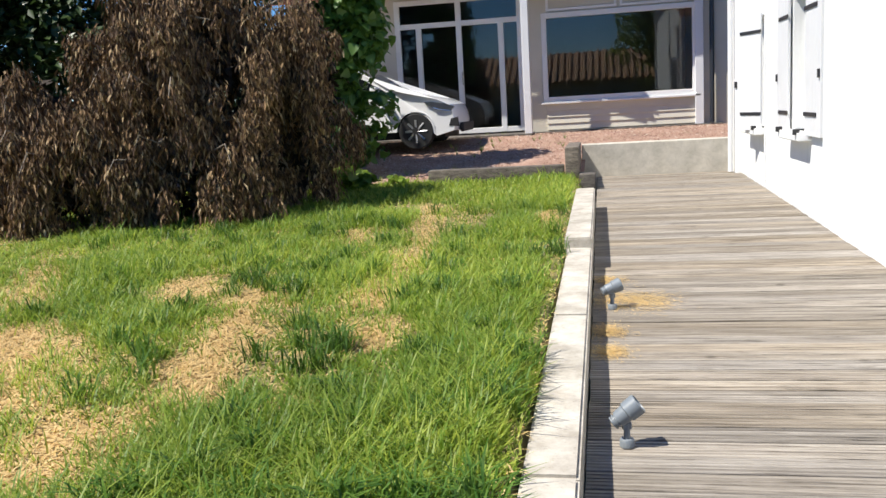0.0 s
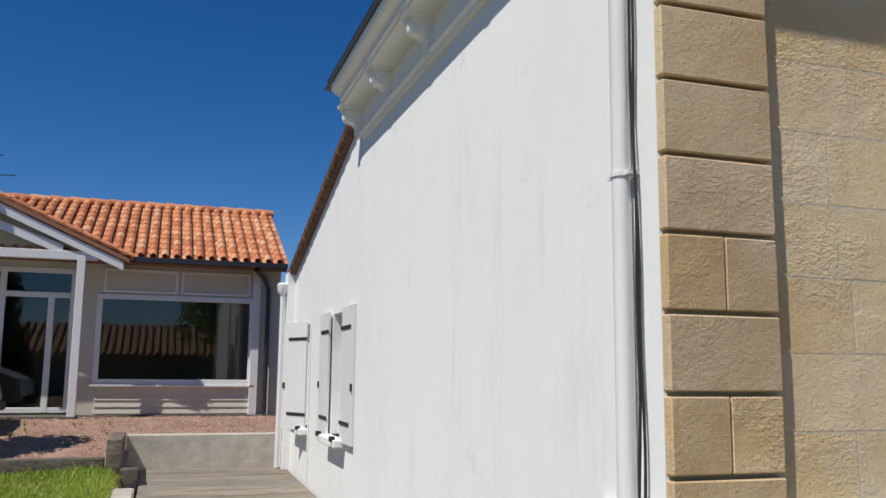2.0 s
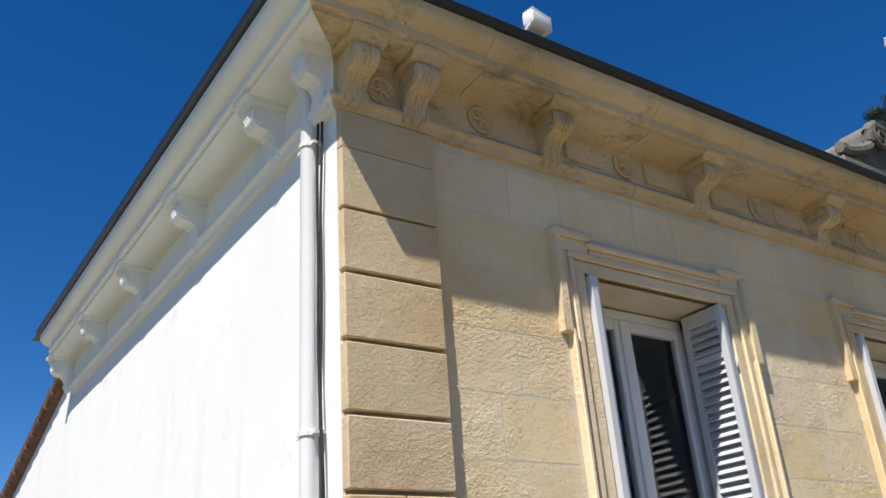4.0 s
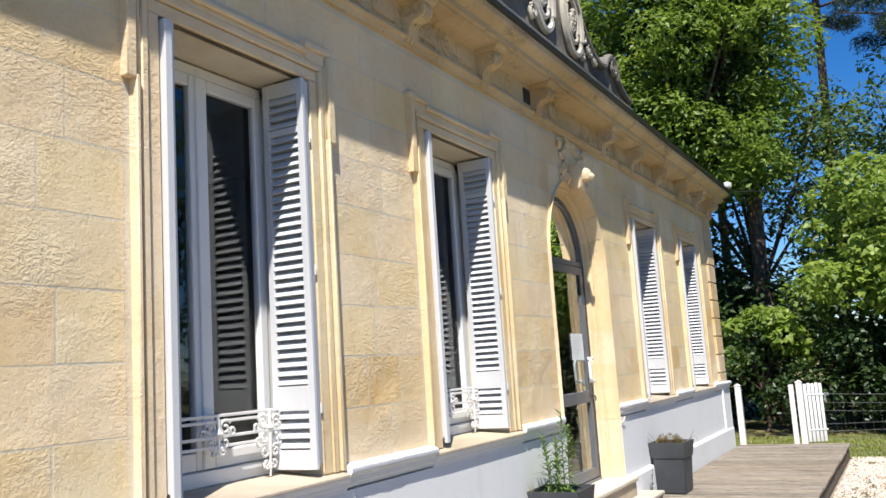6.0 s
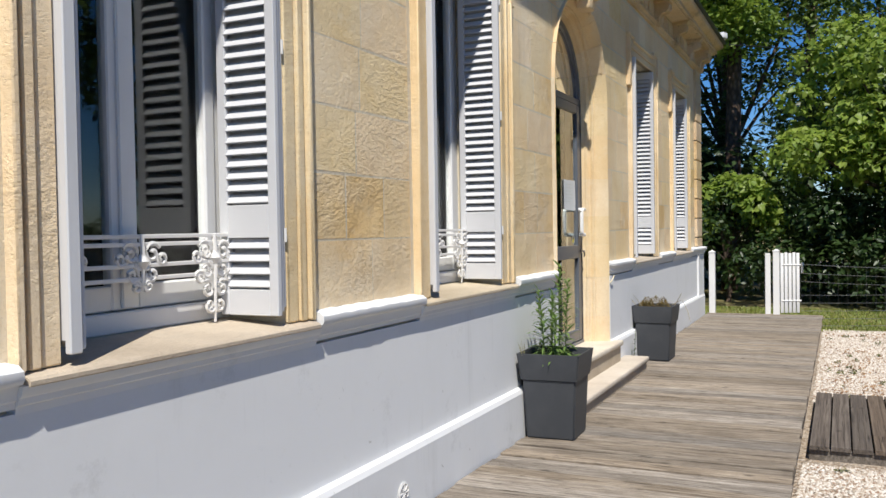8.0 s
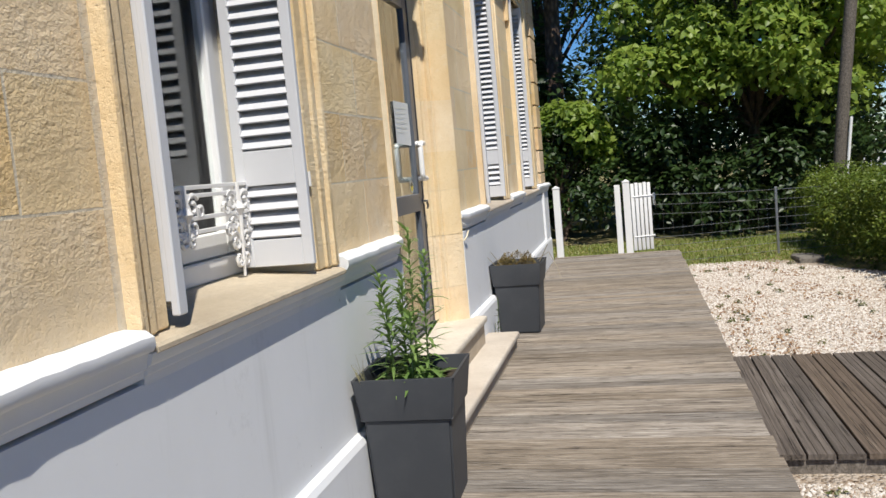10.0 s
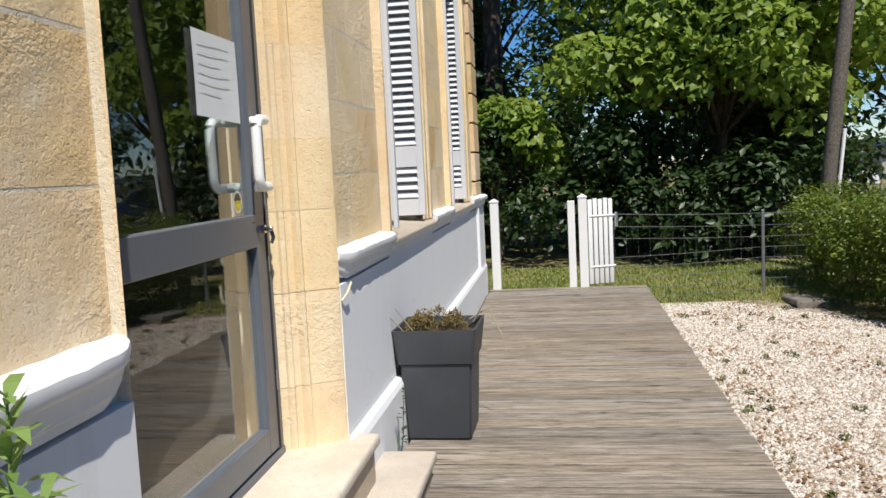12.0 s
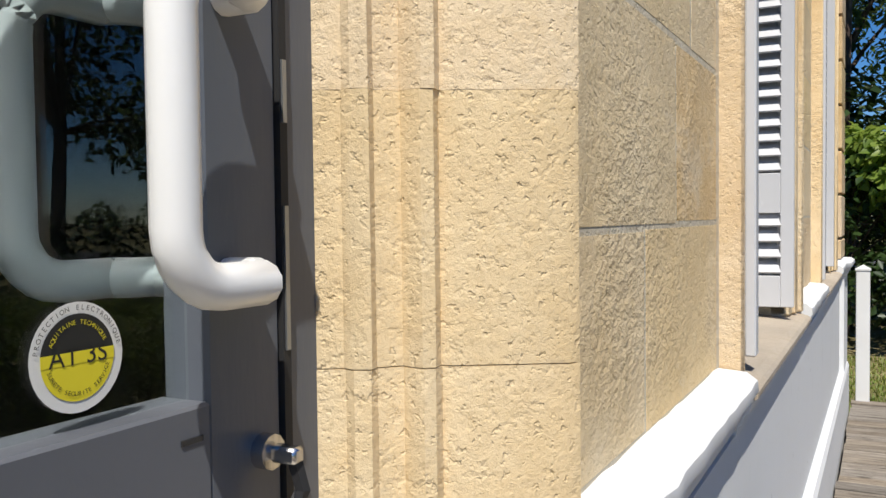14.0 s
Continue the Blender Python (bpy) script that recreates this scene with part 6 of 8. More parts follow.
MOSS = leafy("dry_moss", (0.17, 0.11, 0.035), (0.24, 0.20, 0.06), through=0.15, rough=0.9)
dead = thing("dried_pot_plant", "low dried mossy plant with stray dead stalks in a planter", "plant")
V, F = [], []
for i in range(2600):
    cx, cy, r = rng.choice(((-0.10, 0.08, 0.10), (-0.03, 0.0, 0.10), (0.06, 0.10, 0.09), (0.10, -0.06, 0.09), (-0.1, -0.1, 0.07), (0.0, 0.13, 0.08)))
    a, q = rng.uniform(0, 6.28), rng.random() ** 0.5 * r
    x, y = cx + q * math.cos(a), cy + q * math.sin(a)
    if max(abs(x), abs(y)) > 0.195:
        continue
    z = 0.56 + 0.105 * (1 - (q / r) ** 2) * (1.35 if cx < 0 else 0.8) + rng.uniform(-0.02, 0.012)
    d = (rng.uniform(-1, 1), rng.uniform(-1, 1), rng.uniform(0.2, 1.2))
    blade_leaf(V, F, (POT2[0] + x, POT2[1] + y, z), d, (0, 0, 1), rng.uniform(0.014, 0.035), rng.uniform(0.005, 0.010), 0.3, 2)
raw("moss_tuft", V, F, MOSS, dead, "brown-green mossy tuft", kind="stuff")
for pts in ([(-0.18, 0.17, 0.60), (-0.23, 0.23, 0.69), (-0.235, 0.26, 0.66), (-0.23, 0.26, 0.56)], [(-0.17, 0.12, 0.60), (-0.24, 0.2, 0.74)], [(0.18, -0.17, 0.58), (0.16, -0.24, 0.70), (0.14, -0.26, 0.74)], [(0.17, -0.15, 0.60), (0.2, -0.26, 0.66), (0.16, -0.33, 0.52), (0.12, -0.36, 0.42)], [(0.05, -0.12, 0.58), (0.02, -0.15, 0.65)]):
    part("dead_stalk", tube(B(), [(POT2[0] + x, POT2[1] + y, z) for x, y, z in pts], 0.0042, 5, 0.0024), plain("straw_stalk", (0.36, 0.31, 0.22)), dead)
# a thin weed at the foot of the plinth
wall_weed = thing("wall_weed", "thin dark weed growing at the foot of the plinth", "plant")
bm = B()
tube(bm, [(10.86, 2.60, 0.0), (10.87, 2.58, 0.15), (10.88, 2.57, 0.37)], 0.004, 5, 0.002)
tube(bm, [(10.80, 2.60, 0.0), (10.78, 2.59, 0.18)], 0.003, 5, 0.0015)
part("stem", bm, STEM, wall_weed)
V, F = [], []
for i in range(26):
    t = rng.random()
    a = rng.uniform(0, 6.28)
    blade_leaf(V, F, (10.86 + 0.02 * t, 2.60 - 0.03 * t, 0.36 * t + 0.02), (math.cos(a), math.sin(a), 0.7), (0, 0, 1), 0.075 * (1.1 - t), 0.02, 0.4)
raw("leaves", V, F, leafy("dark_weed_leaf", (0.05, 0.07, 0.03), (0.09, 0.12, 0.05)), wall_weed, kind="stuff")

# ---- fixings on the walls ----
pipe = thing("rainwater_pipe", "white rainwater downpipe with brackets on the side wall", "pipe")
PIX, PIY = FX0 - 0.045, 2.925
bm = B()
tube(bm, [(PIX, PIY, 0.0), (PIX, PIY, 2.0), (PIX, PIY, 4.25), (PIX - 0.06, PIY + 0.02, 4.40)], 0.041, 14)
part("pipe_body", bm, WHITE_PVC, pipe)
bm = B()
for z in (0.62,):
    lathe(bm, [(0.042, -0.05), (0.047, -0.045), (0.047, 0.045), (0.042, 0.05)], (PIX, PIY, z), 14)
part("pipe_socket", bm, WHITE_PVC, pipe)
for z in (0.70, 2.535, 3.96):
    bm = B()
    lathe(bm, [(0.042, -0.012), (0.048, -0.010), (0.048, 0.010), (0.042, 0.012)], (PIX, PIY, z), 14)
    box(bm, PIX - 0.01, FX0, PIY - 0.075, PIY - 0.045, z - 0.008, z + 0.008)
    box(bm, PIX - 0.02, PIX + 0.0, PIY + 0.05, PIY + 0.085, z - 0.008, z + 0.008)
    part("pipe_bracket", bm, WHITE_IRON, pipe, soft=False)
cable = thing("wall_cables", "black cables running down beside the rainwater pipe", "cable")
for dx, ph in ((0.0, 0.0), (0.014, 1.3)):
    bm = B()
    tube(bm, [(FX0 - 0.030 + dx * 0.6, 2.850 - dx * 0.7 + 0.013 * math.sin(z * 2.3 + ph) + 0.006 * math.sin(z * 7.1 + ph), z) for z in [0.05 + 0.06 * k for k in range(72)]], 0.0065, 6)
    part("cable", bm, RUBBER, cable)
for k in range(4):
    bm = B()
    y = 2.70 + 0.022 * k
    r_ = random.Random(90 + k)
    zs = [0.96 - 0.04 * k - 0.05 * q for q in range(11 - k)]
    tube(bm, [(FX0 - 0.0365, y + (2.735 - y) * (q / len(zs)) ** 2 + r_.uniform(-0.004, 0.004), z) for q, z in enumerate(zs)], 0.0017, 5)
    part("thin_cable", bm, RUBBER if k != 2 else LAMP_GREY, cable)
bm = B()
rng = random.Random(77)
for k in range(14):
    c = Vector((FX0 - 0.045, 2.735 + rng.gauss(0, 0.010), 0.43 + rng.gauss(0, 0.025)))
    d = Vector((rng.uniform(-0.02, 0.0), rng.gauss(0, 0.022), rng.gauss(-0.01, 0.035)))
    tube(bm, [c - d * 0.5, c + Vector((-0.008, 0, 0.004)), c + d * 0.6], 0.0032, 5)
part("cable_tangle", bm, RUBBER, cable, "tangle of dark cable ends")
bm = B()
lathe(bm, [(0.055, 0.0), (0.06, 0.006), (0.048, 0.010), (0.046, 0.004), (0.01, 0.004)], n=16)
for k in range(8):
    a = k * math.pi / 4
    tube(bm, [(0.012 * math.cos(a), 0.012 * math.sin(a), 0.008), (0.05 * math.cos(a), 0.05 * math.sin(a), 0.008)], 0.004, 5)
vent_mesh = mesh_of("vent", bm, WHITE_IRON)
for m in (pose(5.52, 2.628, 0.13, 90, 0, 0), pose(FX0 - 0.004, 4.05, 0.20, 90, 0, -90)):
    ob = new("round_vent", vent_mesh)
    ob.matrix_basis = m
    tagged(ob, "small round white cast wall vent grille", "vent", "wall vents")
bm = B()
lathe(bm, [(0.01, 0.0), (0.04, 0.0), (0.04, 0.01), (0.012, 0.02)], n=10)
# white floodlights on the gutter
def floodlight(x, y, z, turn):
    f = thing("floodlight", "small white floodlight clamped to the gutter edge", "lamp", "eaves floodlights", at=pose(x, y, z, 0, 0, turn))
    bm = B()
    box(bm, -0.085, 0.085, -0.05, 0.03, 0.07, 0.16, 0.015, 2)
    for k in range(5):
        box(bm, -0.08, 0.08, -0.048 + 0.016 * k, -0.043 + 0.016 * k, 0.155, 0.168)
    part("lamp_head", bm, WHITE_PVC, f)
    for a in (-0.07, 0.06):
        part("lamp_bracket", tube(B(), [(a, -0.02, 0.08), (a - 0.02, 0.03, 0.02), (a - 0.01, 0.06, -0.02)], 0.011, 6), WHITE_IRON, f)


floodlight(2.98, FY - CORN_Y - 0.01, 4.62, 10)
floodlight(16.9, FY - CORN_Y + 0.0, 4.62, -15)
bm.free()

bm = B()
tube(bm, [(CX + ARCH_R - 0.005, 2.67, 0.94), (CX + ARCH_R + 0.02, 2.65, 0.97), (CX + ARCH_R + 0.045, 2.64, 1.01), (CX + ARCH_R + 0.065, 2.645, 0.995)], 0.006, 6)
tagged(part("cable_end", bm, plain("yellowed_plastic", (0.62, 0.55, 0.38), 0.5)), "short yellowed cable end sticking out by the door jamb", "cable")

# ---- ground spotlights by the kerb ----
def spotlight(x, y, tilt, turn):
    s = thing("ground_spotlight", "grey metal ground spotlight screwed to the timber ramp", "lamp", "ramp spotlights", at=pose(x, y, deck_z(y), 0, 0, turn) @ Matrix.Diagonal((0.84, 0.84, 0.84, 1)))
    bm = B()
    lathe(bm, [(0.036, 0.0), (0.036, 0.03), (0.03, 0.038), (0.016, 0.04), (0.014, 0.075)], n=14)
    part("foot", bm, LAMP_GREY, s)
    bm = B()
    tube(bm, [(0, 0, 0.06), (0.0, 0.0, 0.13)], 0.016, 8)
    box(bm, -0.022, 0.022, -0.014, 0.014, 0.085, 0.12, 0.004)
    part("joint", bm, LAMP_GREY, s)
    bm = B()
    lathe(bm, [(0.020, -0.085), (0.034, -0.08), (0.034, -0.074), (0.028, -0.072), (0.028, -0.068), (0.036, -0.066), (0.036, -0.060), (0.029, -0.058), (0.029, -0.054), (0.038, -0.052), (0.040, -0.04), (0.043, 0.0), (0.050, 0.005), (0.052, 0.07), (0.046, 0.075), (0.043, 0.06), (0.01, 0.055)], n=18)
    bmesh.ops.transform(bm, matrix=pose(0, 0, 0.165) @ pose(0, 0, 0, 0, tilt, 0), verts=bm.verts)
    part("lamp_head", bm, LAMP_GREY, s, "ribbed grey lamp head")
    bm = B()
    lathe(bm, [(0.0005, 0.0), (0.041, 0.0), (0.041, 0.002), (0.0005, 0.002)], n=18)
    bmesh.ops.transform(bm, matrix=pose(0, 0, 0.165) @ pose(0, 0, 0, 0, tilt, 0) @ pose(0, 0, 0.062), verts=bm.verts)
    part("lens", bm, plain("dark_lens", (0.02, 0.025, 0.03), 0.15, 0, 8, 0.1, 0), s)


spotlight(0.03, 3.3, 52, 8)
spotlight(0.0, 5.42, 70, 15)

# ---- garden gate, posts and wire fence ----
def pointed_post(x, y, z0, z1, w=0.05):
    bm = B()
    box(bm, x - w, x + w, y - w, y + w, z0, z1 - 0.015, 0.004)
    box(bm, x - w - 0.006, x + w + 0.006, y - w - 0.006, y + w + 0.006, z1 - 0.015, z1)
    v = [bm.verts.new((x + a * w, y + b * w, z1)) for a, b in ((-1, -1), (1, -1), (1, 1), (-1, 1))] + [bm.verts.new((x, y, z1 + 0.03))]
    for i in range(4):
        bm.faces.new((v[i], v[(i + 1) % 4], v[4]))
    return tagged(part("gate_post", bm, WHITE_PVC, soft=False), "white square gate post with a pointed cap", "post", "gate posts")


pointed_post(16.80, 2.54, -0.2, 1.05)
pointed_post(16.80, 1.51, -0.2, 1.065)
gate = thing("garden_gate", "open white picket garden gate leaf", "gate")
u0, u1 = Vector((16.83, 1.455, 0)), Vector((16.96, 1.155, 0))
for k in range(5):
    c = u0.lerp(u1, (k + 0.5) / 5)
    bm = B()
    box(bm, -0.0265, 0.0265, -0.012, 0.012, 0.02, 1.02 + 0.01 * (k % 2), 0.008, 2)
    ob = part("picket", bm, WHITE_PVC, gate)
    ob.matrix_basis = pose(c.x, c.y, 0, 0, 0, math.degrees(math.atan2(u1.y - u0.y, u1.x - u0.x)))
for z in (0.22, 0.82):
    bm = B()
    tube(bm, [(u0.x, u0.y - 0.022, z), (u1.x, u1.y - 0.022, z)], 0.016, 4)
    part("gate_rail", bm, WHITE_PVC, gate, soft=False)
bm = B()
box(bm, u1.x - 0.03, u1.x + 0.03, u1.y - 0.06, u1.y - 0.02, 0.68, 0.86, 0.008)
part("gate_latch", bm, CHROME, gate, "metal gate latch")
bm = B()
box(bm, 16.77, 16.80, 1.60, 1.685, -0.2, 1.02, 0.006)
tagged(part("stop_board", bm, WHITE_PVC, soft=False), "narrow white upright board beside the gate", "board")
fence = thing("wire_fence", "low galvanised wire mesh fence with thin steel posts", "fence")
fp = [(16.98, 1.14), (17.65, -0.70), (17.95, -2.1), (18.2, -4.0)]
for x, y in fp[1:]:
    bm = B()
    box(bm, x - 0.018, x + 0.018, y - 0.018, y + 0.018, -0.3, 0.77, 0.003)
    part("fence_post", bm, GALVANISED, fence, soft=False)
for k, z in enumerate((-0.20, -0.08, 0.05, 0.18, 0.31, 0.44, 0.58, 0.73)):
    bm = B()
    pts = []
    for (xa, ya), (xb, yb) in zip(fp, fp[1:]):
        for i in range(6):
            t = i / 6
            pts.append((xa + (xb - xa) * t, ya + (yb - ya) * t, z - 0.014 * math.sin(math.pi * t) * (1 if k == 7 else 0.6) + (0.10 if ya > 0.9 and k > 4 else 0.0) * (1 - t)))
    tube(bm, pts, 0.0042 if k == 7 else 0.0032, 4)
    part("wire", bm, GALVANISED, fence, soft=False)
bm = B()
for (xa, ya), (xb, yb) in zip(fp, fp[1:]):
    n = int(math.hypot(xb - xa, yb - ya) / 0.14)
    for i in range(n):
        t = i / n
        tube(bm, [(xa + (xb - xa) * t, ya + (yb - ya) * t, -0.2), (xa + (xb - xa) * t, ya + (yb - ya) * t, 0.73 - 0.014 * math.sin(math.pi * t))], 0.0009, 3)
tagged(part("mesh_wires", bm, GALVANISED, fence, soft=False), kind="stuff")
bm = B()
box(bm, 16.45, 17.15, -1.12, -0.78, -0.27, -0.19, 0.03, 2)
for vert in bm.verts:
    vert.co.z += random.Random(int(vert.co.x * 977)).uniform(-0.03, 0.03)
tagged(part("flat_stone", bm, WEATHERED), "flat weathered stone lying at the gravel edge", "stone")


# ---- foliage ----
def leaf_cloud(name, parent, blobs, count, size, mat, seed, heart=False, flat=0.55, shell=0.5, label="", kind="stuff", hang=0.0, thin=1.0):
    """Leaves over many soft lumps: blobs is an array of (x, y, z, rx, ry, rz)."""
    g = np.random.default_rng(seed)
    b = np.asarray(blobs, float)
    area = (b[:, 3] * b[:, 4] + b[:, 3] * b[:, 5] + b[:, 4] * b[:, 5])
    pick = g.choice(len(b), count, p=area / area.sum())
    d = g.normal(size=(count, 3))
    d /= np.linalg.norm(d, axis=1)[:, None]
    d[:, 2] = np.where(g.random(count) < 0.35, np.abs(d[:, 2]), d[:, 2])
    r = shell + (1 - shell) * g.random(count) ** 0.6
    c = b[pick, :3] + d * b[pick, 3:] * r[:, None]
    nrm = d * (1 - flat) + np.array([0, 0, 1.0]) * flat + g.normal(size=(count, 3)) * 0.35
    nrm /= np.linalg.norm(nrm, axis=1)[:, None]
    t = np.cross(nrm, g.normal(size=(count, 3)))
    t /= np.linalg.norm(t, axis=1)[:, None] + 1e-9
    t[:, 2] -= hang
    t /= np.linalg.norm(t, axis=1)[:, None]
    s = np.cross(nrm, t)
    s /= np.linalg.norm(s, axis=1)[:, None] + 1e-9
    nrm = np.cross(t, s)
    L = size * (0.65 + 0.7 * g.random(count))[:, None]
    if heart:
        shape = [(0.0, 0.0, 0.0), (0.10, 0.42, 0.10), (0.50, 0.36, 0.06), (1.0, 0.0, -0.18), (0.50, -0.36, 0.06), (0.10, -0.42, 0.10), (0.45, 0.0, -0.03)]
        quads = ((0, 1, 2, 6), (6, 2, 3), (6, 3, 4), (0, 6, 4, 5))
    else:
        shape = [(0.0, 0.0, 0.0), (0.45, 0.26, 0.05), (1.0, 0.0, -0.1), (0.45, -0.26, 0.05)]
        quads = ((0, 1, 2), (0, 2, 3))
    k = len(shape)
    V = np.empty((count, k, 3))
    for i, (a, w, h) in enumerate(shape):
        V[:, i] = c + L * (a * t + w * thin * s + h * nrm)
    V = V.reshape(-1, 3)
    me = bpy.data.meshes.new(name)
    base_i = np.arange(count) * k
    sizes, loops = [], []
    F = []
    for q in quads:
        F.append((np.array(q)[None, :] + base_i[:, None], len(q)))
    total_loops = sum(f.size for f, _ in F)
    me.vertices.add(len(V))
    me.vertices.foreach_set("co", V.ravel())
    me.loops.add(total_loops)
    me.loops.foreach_set("vertex_index", np.concatenate([f.ravel() for f, _ in F]).astype(np.int32))
    starts = np.concatenate([np.full(len(f), n) for f, n in F])
    me.polygons.add(len(starts))
    me.polygons.foreach_set("loop_start", np.concatenate([[0], np.cumsum(starts)[:-1]]).astype(np.int32))
    me.update(calc_edges=True)
    me.validate()
    me.materials.append(mat)
    ob = new(name, me)
    ob.parent = parent
    return tagged(ob, label, kind=kind)


def lumps(center, radii, n, r0, r1, seed, squash=0.75, low=-1.0):
    """n lumps over an uneven crown."""
    g = np.random.default_rng(seed)
    out = []
    while len(out) < n:
        d = g.normal(size=3)
        d /= np.linalg.norm(d)
        if d[2] < low:
            continue
        k = 0.35 + 0.65 * g.random() ** 0.5
        k *= 0.85 + 0.3 * g.random()
        r = g.uniform(r0, r1)
        out.append((center[0] + d[0] * radii[0] * k, center[1] + d[1] * radii[1] * k, center[2] + d[2] * radii[2] * k, r, r, r * squash))
    return out


def limbs(bm, base, ends, r, seed):
    rg_ = random.Random(seed)
    for e in ends:
        e = Vector(e)
        m = base.lerp(e, 0.5) + Vector((rg_.uniform(-0.3, 0.3), rg_.uniform(-0.3, 0.3), rg_.uniform(0.0, 0.4)))
        tube(bm, [base, base.lerp(m, 0.6), m, m.lerp(e, 0.6), e], r, 6, r * 0.25)


bark = Mat("bark", 0.95)
bc = bark.ramp(bark.noise(9, 5, 0.7, (1, 1, 0.25)), [(0.35, (0.045, 0.032, 0.024)), (0.65, (0.15, 0.105, 0.078))])
bark.color(bc).bump(bark.noise(16, 4, 0.7, (1, 1, 0.25)), 0.03)
pine_bark = Mat("plated_pine_bark", 0.95)
pv = pine_bark.cells(11, (1, 1, 0.5))
pine_bark.color(pine_bark.mix(pine_bark.span(pv.outputs["Distance"], 0.0, 0.7), (0.26, 0.17, 0.12), (0.075, 0.048, 0.036))).bump(pine_bark.span(pv.outputs["Distance"], 0, 0.8, 1, 0), 0.03)

OAK = leafy("dark_broad_leaf", (0.055, 0.105, 0.02), (0.13, 0.20, 0.04), through=0.4)
LINDEN = leafy("bright_broad_leaf", (0.12, 0.20, 0.025), (0.27, 0.38, 0.06), through=0.45)
CATALPA = leafy("pale_catalpa_leaf", (0.19, 0.30, 0.045), (0.38, 0.48, 0.10), through=0.5)
# dark shrub leaf; inside tree crowns its colour stands in for shade
LAUREL_AND_CROWN_SHADE = leafy("shade_shrub_leaf", (0.022, 0.05, 0.012), (0.05, 0.09, 0.02), through=0.2)
PINE = leafy("pine_needles", (0.035, 0.065, 0.02), (0.075, 0.11, 0.035), through=0.15)
HEDGE = leafy("hedge_leaf", (0.09, 0.15, 0.018), (0.22, 0.27, 0.04), through=0.3)


def tree(name, label, x, y, z0, height, radii, cz, leaf, size, count, n_lumps, lump_r, seed, trunk_r=0.2, heart=False, low=-0.6, lean=(0, 0), category="tree", hang=0.1):
    t = thing(name, label, category)
    top_ = Vector((x + lean[0], y + lean[1], cz + radii[2] * 0.5))
    base_ = Vector((x, y, z0))
    bm = B()
    pts = [base_.lerp(top_, k) + Vector((0.12 * math.sin(seed + 3 * k), 0.12 * math.cos(seed * 2 + 4 * k), 0)) * (k > 0) for k in (0, 0.2, 0.4, 0.6, 0.8, 1.0)]
    tube(bm, pts, trunk_r, 10, trunk_r * 0.3)
    L_ = lumps((x + lean[0], y + lean[1], cz), radii, n_lumps, *lump_r, seed, low=low)
    limbs(bm, pts[2], [b[:3] for b in L_[::max(1, n_lumps // 14)]], trunk_r * 0.35, seed)
    part("trunk", bm, bark.m, t, "dark branching trunk")
    leaf_cloud("crown", t, L_, int(count * 0.8), size, leaf, seed, heart, label="leafy crown", hang=hang, shell=0.72)
    # inner leaves take a near-black green: the crown's shade put into colour
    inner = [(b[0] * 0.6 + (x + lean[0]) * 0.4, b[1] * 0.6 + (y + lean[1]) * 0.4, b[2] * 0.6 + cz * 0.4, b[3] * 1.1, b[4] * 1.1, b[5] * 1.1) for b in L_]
    leaf_cloud("inner_foliage", t, inner, int(count * 0.14), size * 1.2, LAUREL_AND_CROWN_SHADE, seed + 900, label="inner foliage in a darker leaf that stands in for crown shade", hang=hang)
    return t


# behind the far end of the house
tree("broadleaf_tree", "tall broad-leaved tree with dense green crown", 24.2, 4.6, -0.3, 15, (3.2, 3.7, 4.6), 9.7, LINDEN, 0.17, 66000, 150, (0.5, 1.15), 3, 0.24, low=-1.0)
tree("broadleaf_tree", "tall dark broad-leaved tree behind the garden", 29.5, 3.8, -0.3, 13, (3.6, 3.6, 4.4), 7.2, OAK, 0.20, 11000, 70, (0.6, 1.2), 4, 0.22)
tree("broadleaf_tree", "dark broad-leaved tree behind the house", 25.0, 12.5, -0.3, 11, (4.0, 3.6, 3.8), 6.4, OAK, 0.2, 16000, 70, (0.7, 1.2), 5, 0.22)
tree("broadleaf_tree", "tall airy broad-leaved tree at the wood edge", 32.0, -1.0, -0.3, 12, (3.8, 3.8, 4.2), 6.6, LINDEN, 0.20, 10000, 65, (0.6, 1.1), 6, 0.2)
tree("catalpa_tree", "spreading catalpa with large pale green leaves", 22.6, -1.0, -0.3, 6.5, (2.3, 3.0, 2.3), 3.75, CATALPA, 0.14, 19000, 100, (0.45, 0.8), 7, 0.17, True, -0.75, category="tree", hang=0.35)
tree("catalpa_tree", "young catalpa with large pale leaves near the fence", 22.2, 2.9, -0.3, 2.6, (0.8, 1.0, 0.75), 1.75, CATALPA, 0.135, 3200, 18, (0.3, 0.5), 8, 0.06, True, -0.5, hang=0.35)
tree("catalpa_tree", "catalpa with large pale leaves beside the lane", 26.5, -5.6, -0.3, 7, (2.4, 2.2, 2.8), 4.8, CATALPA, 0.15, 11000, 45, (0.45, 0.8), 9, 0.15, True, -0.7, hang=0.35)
# dark shrubs under the trees
shrubs = thing("shrubbery", "dense dark shrubs under the trees", "shrub")
S_ = []
g_ = np.random.default_rng(12)
for k in range(110):
    x, y = g_.uniform(20.6, 24.5), g_.uniform(-3.2, 11.0)
    r = g_.uniform(0.45, 0.85)
    S_.append((x, y, g_.uniform(-0.1, 2.2) * (0.55 + 0.45 * min(1, (x - 20.3) / 2.0)), r, r, r * 0.9))
leaf_cloud("shrub_leaves", shrubs, S_, 34000, 0.15, LAUREL_AND_CROWN_SHADE, 12, label="dark glossy leaves")
tagged(shrubs.children[0], kind="stuff")
